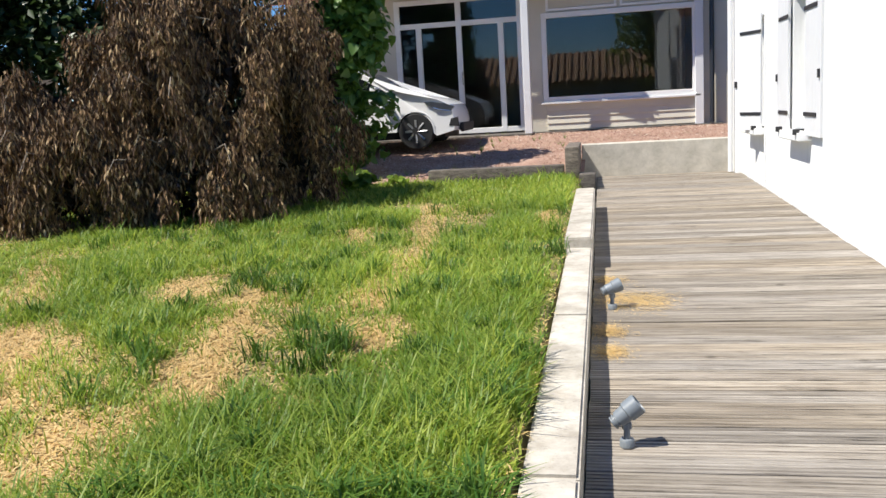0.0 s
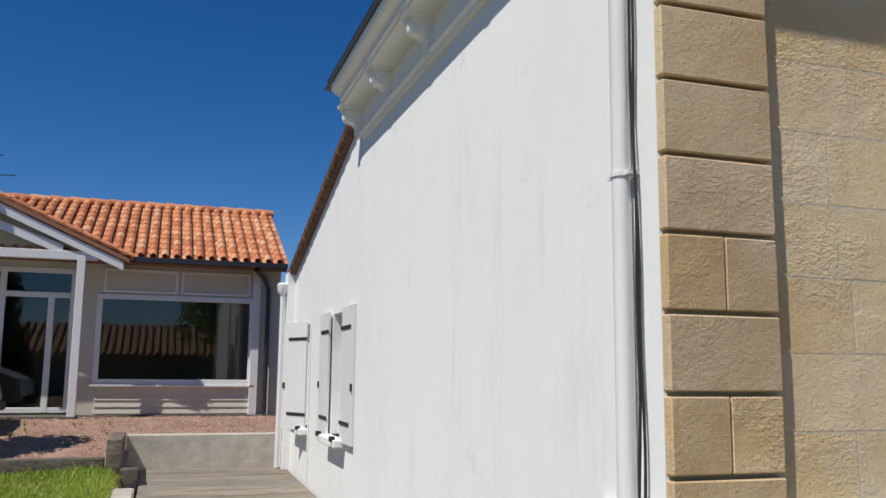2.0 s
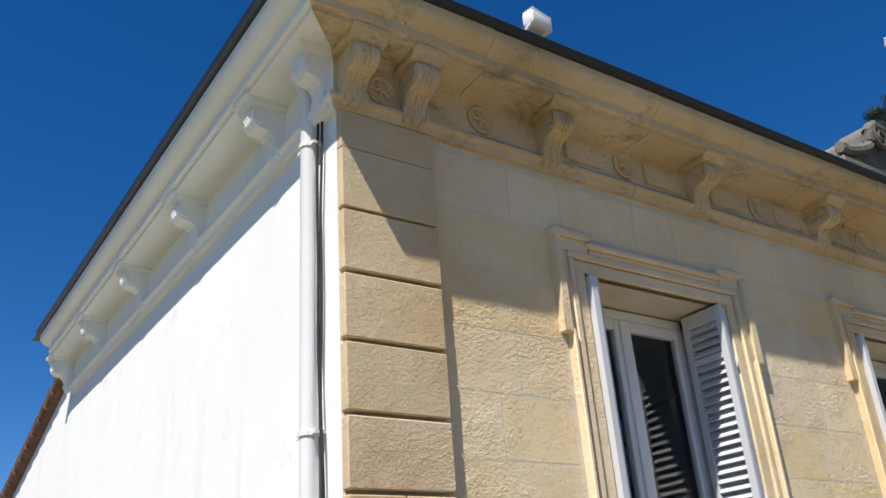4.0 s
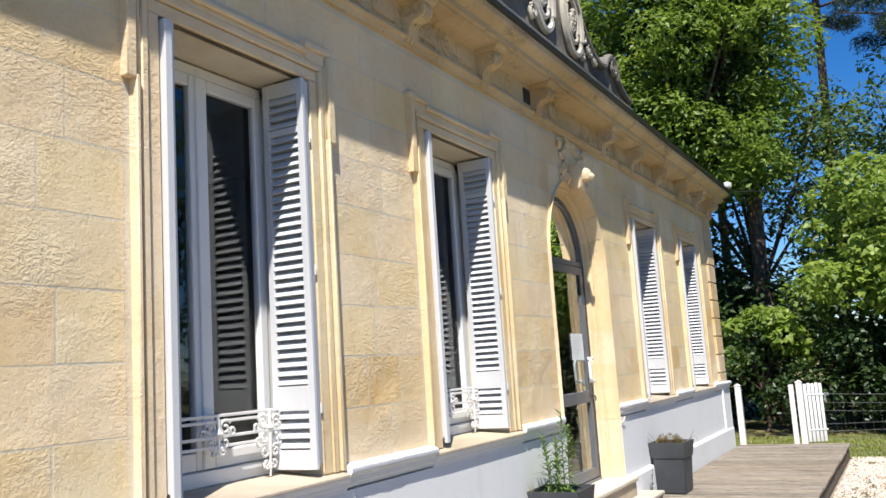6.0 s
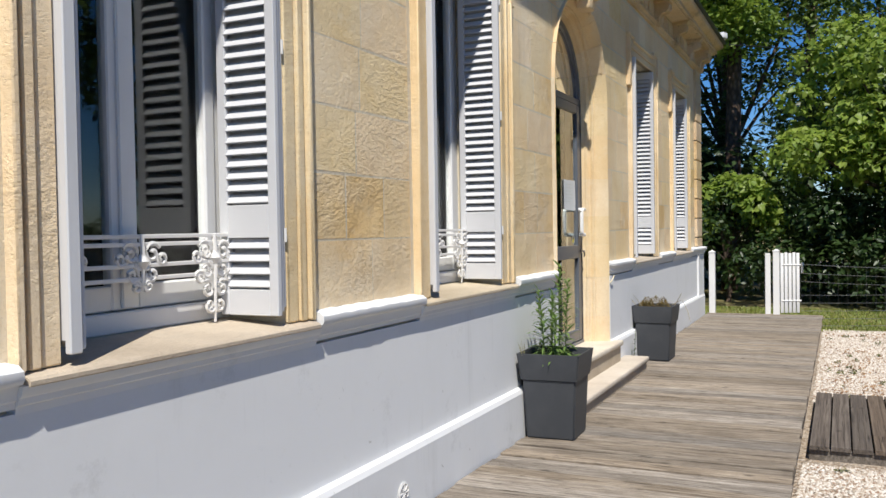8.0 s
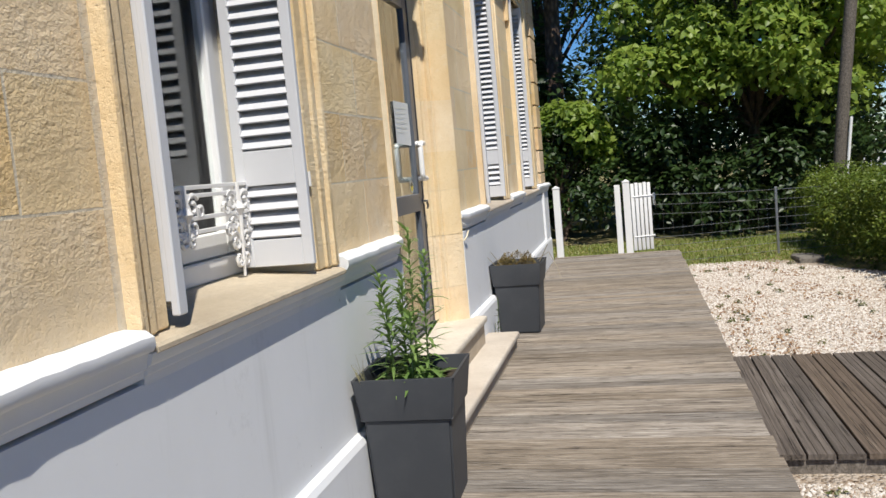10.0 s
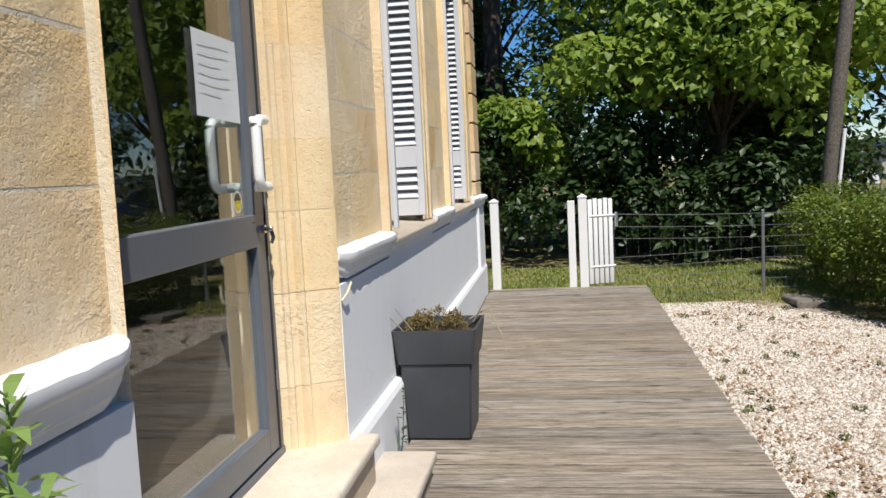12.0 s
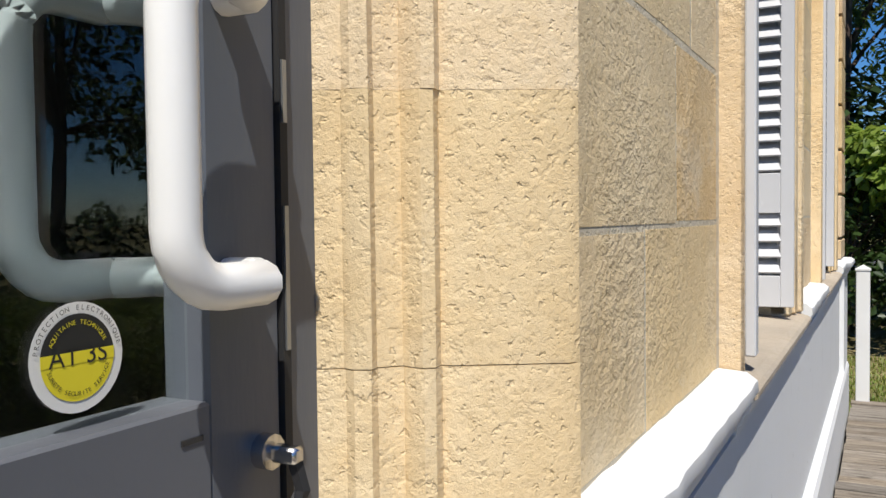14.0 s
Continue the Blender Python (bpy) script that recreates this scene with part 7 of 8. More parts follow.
S2 = [(x, y, z, r, r, r) for x, y, z, r in zip(g_.uniform(24, 31, 110), g_.uniform(-4.5, 14, 110), g_.uniform(0.3, 4.2, 110), g_.uniform(0.9, 1.5, 110))]
leaf_cloud("shrub_leaves", shrubs, S2, 30000, 0.26, LAUREL_AND_CROWN_SHADE, 13, label="dark leaves deeper in the wood")

# tall pines
def pine(x, y, height, crown_r, seed, lean=(0, 0), r=0.21, crown_from=0.62):
    t = thing("pine_tree", "tall maritime pine with bare reddish trunk and high crown", "tree")
    g = np.random.default_rng(seed)
    bm = B()
    pts = [Vector((x + lean[0] * k + 0.12 * math.sin(4 * k + seed), y + lean[1] * k, -0.3 + height * k)) for k in [i / 8 for i in range(9)]]
    tube(bm, pts, r, 12, r * 0.35)
    part("trunk", bm, pine_bark.m, t, "reddish brown plated trunk")
    bm = B()
    blobs = []
    for k in range(30):
        q = crown_from + (1 - crown_from) * (k + 0.5) / 30
        c = pts[0].lerp(pts[8], q)
        a = k * 2.4 + g.uniform(-0.4, 0.4)
        ln = crown_r * (1.15 - 0.75 * (q - crown_from) / (1 - crown_from)) * g.uniform(0.6, 1.1)
        e = c + Vector((math.cos(a) * ln, math.sin(a) * ln, g.uniform(0.0, 0.6)))
        tube(bm, [c, c.lerp(e, 0.5) + Vector((0, 0, -0.15)), e], 0.055, 5, 0.015)
        for w in (0.45, 0.62, 0.8, 1.0):
            p = c.lerp(e, w)
            blobs.append((p.x + g.uniform(-0.4, 0.4), p.y + g.uniform(-0.4, 0.4), p.z + 0.12, 0.5, 0.5, 0.30))
    tagged(part("branch", bm, bark.m, t, "thin dark branches"), kind="stuff")
    leaf_cloud("needles", t, blobs, 42000, 0.19, PINE, seed, flat=0.1, shell=0.05, thin=0.16, label="tufts of dark needles")
    return t


pine(25.5, 3.22, 17.5, 2.0, 31, (0.0, -0.4), 0.24, 0.74)
pine(33.0, 5.3, 19.3, 2.2, 32, (0.0, 0.0), 0.2, 0.5)
pine(27.0, -2.2, 15.0, 3.0, 33, (0.3, -0.4), 0.17, 0.66)
pine(34.0, 13.4, 21.5, 1.5, 34, (0, 0), 0.2, 0.5)
pine(34.0, 10.1, 21.2, 1.9, 35, (0, 0), 0.2, 0.45)
pine(32.0, 1.6, 19.8, 3.6, 36, (0.0, -0.6), 0.22, 0.66)

# clipped hedge along the yard
hedge = thing("clipped_hedge", "clipped yellow-green hedge along the gravel yard", "hedge")
H_ = []
for k in range(620):
    x = g_.uniform(10.4, 19.2)
    H_.append((x, g_.uniform(-2.75, -1.62) + 0.34 * max(0.0, min(1.0, (x - 14.5) / 2.0)), g_.uniform(-0.12, 0.84) + 0.05 * math.sin(x * 3.1), 0.23, 0.22, 0.2))
leaf_cloud("hedge_leaves", hedge, H_, 70000, 0.055, HEDGE, 14, label="small dense leaves")
bm = B()
for k in range(16):
    x = 11.2 + 0.5 * k
    tube(bm, [(x, -2.3, -0.3), (x + 0.05, -2.25, 0.3), (x + 0.1, -2.3, 0.8)], 0.025, 5, 0.01)
part("hedge_stems", bm, bark.m, hedge, "dark woody stems")

# trees south of the yard, seen in the door glass
for k, (x, y, h) in enumerate(((3.0, -14.0, 12.0), (10.0, -13.5, 13.0), (16.5, -13.5, 13.5), (21.5, -12.0, 13.0), (-14.0, -6.0, 8.0), (28.0, -13.0, 13.0))):
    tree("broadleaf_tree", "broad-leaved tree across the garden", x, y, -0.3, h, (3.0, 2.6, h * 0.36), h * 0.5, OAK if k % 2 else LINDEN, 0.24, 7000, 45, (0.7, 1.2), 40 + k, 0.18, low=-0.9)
S3 = [(x, -10.5 + g_.uniform(-0.8, 0.8), g_.uniform(-0.1, 1.3), 0.7, 0.7, 0.7) for x in np.linspace(-2, 28, 70)]
south = thing("shrubbery", "green shrubs across the garden", "shrub")
leaf_cloud("shrub_leaves", south, S3, 9000, 0.18, LAUREL_AND_CROWN_SHADE, 51, label="green leaves")

# far wood behind everything
far = leafy("far_wood_leaf", (0.05, 0.09, 0.03), (0.10, 0.15, 0.05), through=0.2)
F_ = [(x, y, z, 3.0, 3.0, 2.6) for x, y, z in zip(g_.uniform(70, 90, 60), g_.uniform(-70, 45, 60), g_.uniform(0.5, 6.0, 60))]
wood = leaf_cloud("far_wood", None, F_, 9000, 0.9, far, 52, kind="stuff")
tagged(wood, "distant green wood across the lane", "wood")

# ---- lawn ----
GRASS = leafy("lawn_blade", (0.11, 0.235, 0.018), (0.47, 0.53, 0.09), through=0.45, rough=0.5)
STRAW = leafy("dry_cut_grass", (0.58, 0.39, 0.14), (0.84, 0.64, 0.32), through=0.15, rough=0.9)
PATCHES = [((-2.0, 9.6), (-1.62, 7.4), 0.10), ((-1.60, 7.3), (-1.50, 5.8), 0.13), ((-1.50, 5.8), (-1.48, 4.9), 0.15), ((-1.36, 4.4), (-1.20, 4.05), 0.15), ((-2.32, 5.1), (-2.05, 4.2), 0.16),
           ((-2.05, 4.2), (-1.85, 3.3), 0.15), ((-2.06, 2.95), (-1.95, 2.4), 0.26), ((-2.9, 3.6), (-2.6, 3.1), 0.26), ((-3.4, 4.3), (-3.0, 3.7), 0.22), ((-0.60, 8.6), (-0.52, 7.6), 0.10), ((-2.4, 7.8), (-2.1, 7.0), 0.14),
           ((-4.6, 6.2), (-3.9, 4.9), 0.20), ((-6.5, 6.4), (-5.0, 5.4), 0.30), ((-3.0, 5.6), (-2.7, 5.0), 0.15)]


def straw_at(x, y):
    best = 9.0
    for (ax, ay), (bx, by), w in PATCHES:
        dx, dy = bx - ax, by - ay
        t = max(0, min(1, ((x - ax) * dx + (y - ay) * dy) / (dx * dx + dy * dy)))
        best = min(best, math.hypot(x - ax - t * dx, y - ay - t * dy) / w)
    return best + 0.8 * noise.noise((x * 2.2, y * 2.2, 3.0)) + 0.5 * noise.noise((x * 7.0, y * 7.0, 5.0))


def lawn_z(x, y):
    return court_z(min(x, -0.21), min(y, 11.99)) - 0.03


def grass_blades(name, n, seed, mat, dry, label):
    r = random.Random(seed)
    V, F = [], []
    made = 0
    while made < n:
        y = 1.3 + 10.7 * r.random() ** 1.75
        x = -0.34 - (1.2 + 0.75 * y) * r.random() ** 1.1
        s = straw_at(x, y)
        if dry:
            withered = x < -1.25 and noise.noise((x * 1.2, y * 1.2, 9.0)) > -0.1
            if s > 1.0 + r.uniform(-0.7, 0.6) and r.random() > (0.30 if withered else 0.06):
                continue
        elif s < 1.5 and r.random() < 0.96 - 0.34 * max(0.0, s):
            continue
        lush = 0.6 + 0.8 * noise.noise((x * 0.9, y * 0.9, 7.0)) + (0.3 if -1.0 < x < -0.5 else 0.0) - (0.45 if x > -0.42 else 0.0)
        if not dry and lush + 0.9 * noise.noise((x * 5.5, y * 5.5, 2.0)) < 0.46 and r.random() < 0.85:
            continue
        z = lawn_z(x, y) + (r.uniform(0.0, 0.03) if dry else 0.0)
        a = r.uniform(0, 6.283)
        if dry:
            h, out, w = r.uniform(0.0, 0.02), r.uniform(0.03, 0.09), r.uniform(0.002, 0.005)
        else:
            h = r.uniform(0.03, 0.10) * max(0.5, lush + 0.35) * (1.7 if r.random() < 0.06 else 1.0)
            out, w = h * r.uniform(0.3, 1.6), r.uniform(0.0018, 0.0042) * (1 + y * 0.08)
        ca, sa = math.cos(a), math.sin(a)
        px, py = -sa * w, ca * w
        k = len(V)
        V += [(x - px, y - py, z), (x + px, y + py, z), (x + ca * out * 0.45 + px * 0.8, y + sa * out * 0.45 + py * 0.8, z + h * 0.65),
              (x + ca * out * 0.45 - px * 0.8, y + sa * out * 0.45 - py * 0.8, z + h * 0.65), (x + ca * out, y + sa * out, z + h * (1.0 if not dry else 0.4))]
        F += [(k, k + 1, k + 2, k + 3), (k + 3, k + 2, k + 4)]
        made += 1
    ob = raw(name, V, F, mat)
    return tagged(ob, label, "grass", kind="stuff")


grass_blades("lawn_grass", 205000, 61, GRASS, False, "long uneven green lawn grass")
grass_blades("cut_straw", 100000, 62, STRAW, True, "dry yellow cut grass lying in swathes")
# rank tufts of coarser grass
r = random.Random(64)
V, F = [], []
for i in range(230):
    y = 1.5 + 7.5 * r.random() ** 1.6
    x = -0.40 - (0.9 + 0.5 * y) * r.random() ** (1.6 if y < 4 else 1.0)
    if straw_at(x, y) < 1.0:
        continue
    for j in range(r.randrange(18, 46)):
        a, h, w = r.uniform(0, 6.283), r.uniform(0.09, 0.19), r.uniform(0.003, 0.0055)
        bx, by = x + r.gauss(0, 0.035), y + r.gauss(0, 0.035)
        z = lawn_z(bx, by)
        ca, sa, out = math.cos(a), math.sin(a), h * r.uniform(0.3, 1.3)
        px, py = -sa * w, ca * w
        k = len(V)
        V += [(bx - px, by - py, z), (bx + px, by + py, z), (bx + ca * out * 0.4 + px * 0.9, by + sa * out * 0.4 + py * 0.9, z + h * 0.7),
              (bx + ca * out * 0.4 - px * 0.9, by + sa * out * 0.4 - py * 0.9, z + h * 0.7), (bx + ca * out, by + sa * out, z + h * 0.8)]
        F += [(k, k + 1, k + 2, k + 3), (k + 3, k + 2, k + 4)]
tagged(raw("grass_tufts", V, F, leafy("coarse_blade", (0.05, 0.13, 0.014), (0.17, 0.29, 0.045), through=0.4, rough=0.45)), "coarse darker tufts of grass in the lawn", "grass", kind="stuff")
# far verge of grass by the fence
r = random.Random(63)
V, F = [], []
for i in range(34000):
    x, y = r.uniform(16.76, 20.8), r.uniform(-2.0, 6.0)
    if x < 17.1 and y < 0.4 and r.random() < 0.5:
        continue
    a, h, w = r.uniform(0, 6.283), r.uniform(0.02, 0.055), r.uniform(0.005, 0.011)
    k = len(V)
    z = -0.27
    V += [(x - w * math.sin(a), y + w * math.cos(a), z), (x + w * math.sin(a), y - w * math.cos(a), z), (x + h * 0.5 * math.cos(a), y + h * 0.5 * math.sin(a), z + h)]
    F.append((k, k + 1, k + 2))
tagged(raw("verge_grass", V, F, leafy("verge_blade", (0.16, 0.26, 0.03), (0.42, 0.42, 0.12), through=0.4)), "short half-dry grass beyond the deck", "grass", kind="stuff")
# straw lying on the ramp by the spotlight
V, F = [], []
for i in range(5200):
    cx, cy, s_ = r.choice(((0.0, 5.6, 0.10), (0.13, 5.65, 0.13), (0.22, 5.55, 0.10), (-0.04, 4.9, 0.06), (-0.02, 6.2, 0.06), (-0.03, 4.5, 0.05)))
    x, y = r.gauss(cx, s_), r.gauss(cy, s_ * 1.2)
    if x < -0.12:
        continue
    a, l_ = r.uniform(0, 6.28), r.uniform(0.02, 0.06)
    k = len(V)
    z = deck_z(y) + r.uniform(0.003, 0.016)
    V += [(x, y, z), (x + 0.003, y + 0.003, z), (x + l_ * math.cos(a), y + l_ * math.sin(a), z + r.uniform(-0.002, 0.006))]
    F.append((k, k + 1, k + 2))
tagged(raw("loose_straw", V, F, STRAW), "loose dry straw on the timber ramp", "straw", kind="stuff")

# ---- dead bush, vine and dark trees beyond the lawn ----
DEAD = Mat("withered_leaf", 0.85)
dc = DEAD.ramp(DEAD.island(), [(0.0, (0.04, 0.022, 0.012)), (0.4, (0.12, 0.068, 0.032)), (0.78, (0.27, 0.165, 0.075)), (1.0, (0.45, 0.34, 0.19))])
DEAD.color(dc)
bush = thing("withered_bush", "large withered bush of drooping brown dead leaves", "bush")
g_ = np.random.default_rng(70)
domes = [(-4.75, 9.6, 1.75, 1.35, 1.15, 1.55), (-5.75, 8.7, 0.95, 1.0, 0.9, 0.80), (-3.95, 10.2, 1.45, 0.85, 0.9, 1.35), (-5.0, 9.5, 2.45, 0.62, 0.7, 0.95), (-3.75, 10.4, 2.1, 0.45, 0.5, 0.9), (-6.7, 9.0, 1.35, 0.42, 0.5, 0.85), (-4.6, 8.9, 0.85, 1.2, 0.85, 0.65)]
V, F = [], []
bm = B()
for i in range(300):
    cx, cy, cz, rx, ry, rz = domes[g_.choice(len(domes), p=np.array([0.27, 0.19, 0.14, 0.13, 0.07, 0.12, 0.08]))]
    d = g_.normal(size=3)
    d /= np.linalg.norm(d)
    if d[1] > 0.3:
        d[1] *= -1
    k0 = g_.uniform(0.70, 1.12)
    head_p = np.array((cx + d[0] * rx * k0, cy + d[1] * ry * k0, cz + d[2] * rz * k0))
    drop = g_.uniform(0.3, 0.8)
    spread = g_.uniform(0.035, 0.10)
    tone = g_.uniform(0.7, 1.3)
    for q in range(int(31 * tone)):
        p = head_p + g_.normal(size=3) * np.array((spread, spread, spread * 0.8))
        ln = drop * g_.uniform(0.4, 1.0)
        n_l = int(4 + ln * 15)
        sway = g_.normal(size=2) * 0.06
        for j in range(n_l):
            f_ = j / n_l
            c = (p[0] + sway[0] * f_ + d[0] * 0.1 * f_ * (1 - f_) + g_.normal() * 0.016, p[1] + sway[1] * f_ + d[1] * 0.1 * f_ * (1 - f_) + g_.normal() * 0.016, p[2] - ln * f_)
            if c[2] < lawn_z(c[0], c[1]) + 0.1:
                break
            a = g_.uniform(0, 6.28)
            L0, w = g_.uniform(0.045, 0.13), g_.uniform(0.006, 0.017)
            ex, ey = math.cos(a), math.sin(a)
            sw = g_.uniform(0.1, 0.8)
            k = len(V)
            mid = (c[0] + ex * L0 * sw * 0.6, c[1] + ey * L0 * sw * 0.6, c[2] - L0 * 0.4)
            V += [c, (mid[0] - ey * w, mid[1] + ex * w, mid[2]), (c[0] + ex * L0 * sw, c[1] + ey * L0 * sw, c[2] - L0), (mid[0] + ey * w, mid[1] - ex * w, mid[2])]
            F += [(k, k + 1, k + 2), (k, k + 2, k + 3)]
    if i % 3 == 0:
        c = Vector((cx, cy + 0.3, cz - rz * 0.6))
        e_ = Vector(head_p)
        tube(bm, [c, c.lerp(e_, 0.6) + Vector((0, 0, 0.25)), e_ + Vector((0, 0, 0.05)), e_ + Vector((d[0] * 0.15, d[1] * 0.15, -0.15))], 0.014, 5, 0.004)
for a, b in (((-5.0, 9.0, 2.75), (-3.7, 9.9, 2.7)), ((-4.8, 9.0, 2.68), (-3.9, 9.6, 2.58)), ((-3.9, 9.7, 2.68), (-3.5, 9.9, 3.05))):
    va, vb = Vector(a), Vector(b)
    tube(bm, [va, va.lerp(vb, 0.35) + Vector((0, 0, -0.06)), va.lerp(vb, 0.7) + Vector((0, 0, -0.1)), vb], 0.012, 5, 0.005)
tagged(part("twig", bm, plain("grey_twig", (0.24, 0.20, 0.155)), bush, "bare grey twigs"), kind="stuff")
raw("dead_leaves", V, F, DEAD.m, bush, "drooping brown dead leaves", kind="stuff")
bm = B()
for k, (cx, cy, cz, rx, ry, rz) in enumerate(domes):
    tube(bm, [(cx, cy + 0.35, 0.2), (cx + 0.1, cy + 0.4, cz), (cx, cy + 0.35, cz + rz * 0.5)], 0.10, 7, 0.03)
part("stems", bm, bark.m, bush, "dark inner stems")
# darker leaf core fills the hollows, its colour standing in for shade
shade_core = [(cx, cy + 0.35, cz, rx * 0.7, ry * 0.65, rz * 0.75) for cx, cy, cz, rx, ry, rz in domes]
leaf_cloud("inner_leaves", bush, shade_core, 9000, 0.14, plain("dark_dead_leaf", (0.03, 0.02, 0.013), 0.9, 0, 5, 0.3, 0), 71, label="inner dead leaves coloured dark in place of shade", shell=0.6)
vine = thing("climbing_vine", "dense green climbing vine on an old trunk", "vine")
bm = B()
tube(bm, [(-4.0, 12.9, 0.2), (-3.95, 12.9, 2.0), (-4.05, 13.0, 4.0)], 0.14, 8, 0.08)
part("trunk", bm, bark.m, vine)
VB = [(-3.98 + g_.uniform(-0.45, 0.55), 12.7 + g_.uniform(-0.4, 0.4), z, 0.42, 0.42, 0.4) for z in np.linspace(0.75, 4.6, 46)]
leaf_cloud("vine_leaves", vine, VB, 5200, 0.15, leafy("vine_leaf", (0.06, 0.14, 0.022), (0.17, 0.30, 0.05)), 72, heart=True, label="broad green vine leaves", hang=0.5)
belt = thing("shrubbery", "dense dark evergreen shrubs behind the withered bush", "shrub")
SB = [(g_.uniform(-11.5, -4.7), g_.uniform(11.9, 13.0), g_.uniform(0.5, 5.2), 0.66, 0.58, 0.64) for k in range(170)]
leaf_cloud("shrub_leaves", belt, SB, 44000, 0.16, LAUREL_AND_CROWN_SHADE, 73, label="dark evergreen leaves")
tree("broadleaf_tree", "dark evergreen tree beside the lawn", -11.3, 10.6, 0.3, 7, (1.9, 1.9, 2.8), 3.6, LAUREL_AND_CROWN_SHADE, 0.17, 14000, 60, (0.5, 0.9), 74, 0.2, low=-0.9)
tuft = [(-3.5 + g_.uniform(-0.8, 0.6), 11.6 + g_.uniform(-0.3, 0.3), 0.42 + g_.uniform(0, 0.12), 0.16, 0.16, 0.1) for k in range(16)]
t_ = leaf_cloud("edge_weeds", None, tuft, 420, 0.13, LINDEN, 75, heart=True)
tagged(t_, "low bright green weeds at the forecourt edge", "weeds")
weed_blobs = [(g_.uniform(8, 16.5), g_.uniform(-1.6, 0.7), -0.25, 0.04, 0.04, 0.03) for k in range(60)]
t_ = leaf_cloud("gravel_weeds", None, weed_blobs, 1200, 0.035, leafy("gravel_weed_leaf", (0.10, 0.13, 0.04), (0.20, 0.20, 0.07)), 76)
tagged(t_, "small weeds scattered in the gravel", "weeds")


# ---- parked car ----
CARX, CARY = -2.40, 15.35
CZ = court_z(-3.3, 15.4) + 0.012
car = thing("parked_car", "white hatchback car parked on the forecourt", "car", at=pose(CARX, CARY, CZ, 0, 0, 0))
carpaint = Mat("white_car_paint", 0.25)
carpaint.color((0.80, 0.80, 0.80))
carpaint.b.inputs["Coat Weight"].default_value = 0.6
W2 = 0.88
# side outline as seen from the near side; the nose is at x = 0
side = [(-0.02, 0.30), (0.0, 0.45), (-0.03, 0.62), (-0.10, 0.74), (-0.35, 0.84), (-0.95, 0.98), (-1.18, 1.04), (-1.75, 1.36), (-2.15, 1.45), (-2.9, 1.45), (-3.5, 1.36), (-3.85, 1.08), (-4.02, 0.95), (-4.05, 0.5), (-4.0, 0.28),
        (-3.62, 0.24)]


def wheel_arch(cx, r, n=9):
    return [(cx + r * math.cos(math.pi * k / n), 0.31 + r * math.sin(math.pi * k / n)) for k in range(n, -1, -1)]


outline = side[:-1] + wheel_arch(-3.27, 0.345) + wheel_arch(-0.78, 0.345) + [(-0.40, 0.22)]
bm = B()
rings = []
for y, k in ((-W2, 0.93), (-W2 + 0.05, 1.0), (0, 1.0), (W2 - 0.05, 1.0), (W2, 0.93)):
    ring = []
    for x, z in outline:
        tuck = 0.17 * max(0.0, (z - 0.95) / 0.5)
        yy = y * (1 - tuck)
        nose = 0.10 * max(0.0, 1 + x / 0.5) * (abs(y) / W2) ** 2 if x > -0.5 else 0.0
        ring.append(bm.verts.new((x - nose, yy, z if k == 1.0 or z < 0.4 else z - 0.01)))
    rings.append(ring)
n = len(outline)
for p, q in zip(rings, rings[1:]):
    for i in range(n):
        bm.faces.new((p[i], p[(i + 1) % n], q[(i + 1) % n], q[i]))
bm.faces.new(rings[0])
bm.faces.new(rings[-1][::-1])
bmesh.ops.triangulate(bm, faces=[f for f in bm.faces if len(f.verts) > 4])
body = part("body", bm, carpaint.m, car, "white glossy car body", soft=False)
smooth(body.data, 24)
dark_glass = plain("dark_car_glass", (0.015, 0.018, 0.02), 0.05, 0, 5, 0.1, 0)
bm = B()
prism(bm, [(-1.30, 1.02), (-1.82, 1.32), (-2.15, 1.38), (-2.15, 1.0)], -W2 * 0.955, -W2 * 0.90, "y")
prism(bm, [(-2.22, 1.0), (-2.22, 1.385), (-2.85, 1.385), (-3.3, 1.28), (-3.35, 1.02)], -W2 * 0.955, -W2 * 0.90, "y")
part("side_window", bm, dark_glass, car, "dark side windows", soft=False)
bm = B()
v = [bm.verts.new(p) for p in ((-1.20, -0.70, 1.065), (-1.20, 0.70, 1.065), (-1.72, 0.62, 1.362), (-1.72, -0.62, 1.362))]
bm.faces.new(v)
part("windscreen", bm, dark_glass, car, "dark windscreen", soft=False)
bm = B()
prism(bm, [(-0.10, 0.70), (-0.16, 0.62), (-0.42, 0.66), (-0.62, 0.80), (-0.50, 0.80), (-0.26, 0.76)], -W2 * 1.0 - 0.004, -W2 + 0.12, "y")
head = part("headlight", bm, plain("smoked_headlight", (0.09, 0.10, 0.12), 0.1, 0.3, 20, 0.4, 0), car, "clear dark headlight", soft=False)
bm = B()
tube(bm, [(-0.16, -W2 - 0.008, 0.63), (-0.34, -W2 - 0.01, 0.655), (-0.46, -W2 - 0.01, 0.70)], 0.010, 5)
part("light_strip", bm, CHROME, head)
bm = B()
prism(bm, [(-0.03, 0.36), (-0.05, 0.52), (-0.16, 0.50), (-0.20, 0.38)], -W2 - 0.003, -W2 + 0.08, "y")
part("fog_lamp_recess", bm, RUBBER, car, "black bumper vent", soft=False)
bm = B()
box(bm, -0.06, 0.012, -0.6, 0.6, 0.26, 0.42, 0.02)
part("grille", bm, RUBBER, car, "black grille", soft=False)
bm = B()
for x in (-1.22, -2.2):
    tube(bm, [(x, -W2 - 0.0025, 0.36), (x - 0.02, -W2 - 0.0025, 0.7), (x - 0.06, -W2 * 0.985 - 0.002, 0.97)], 0.004, 4)
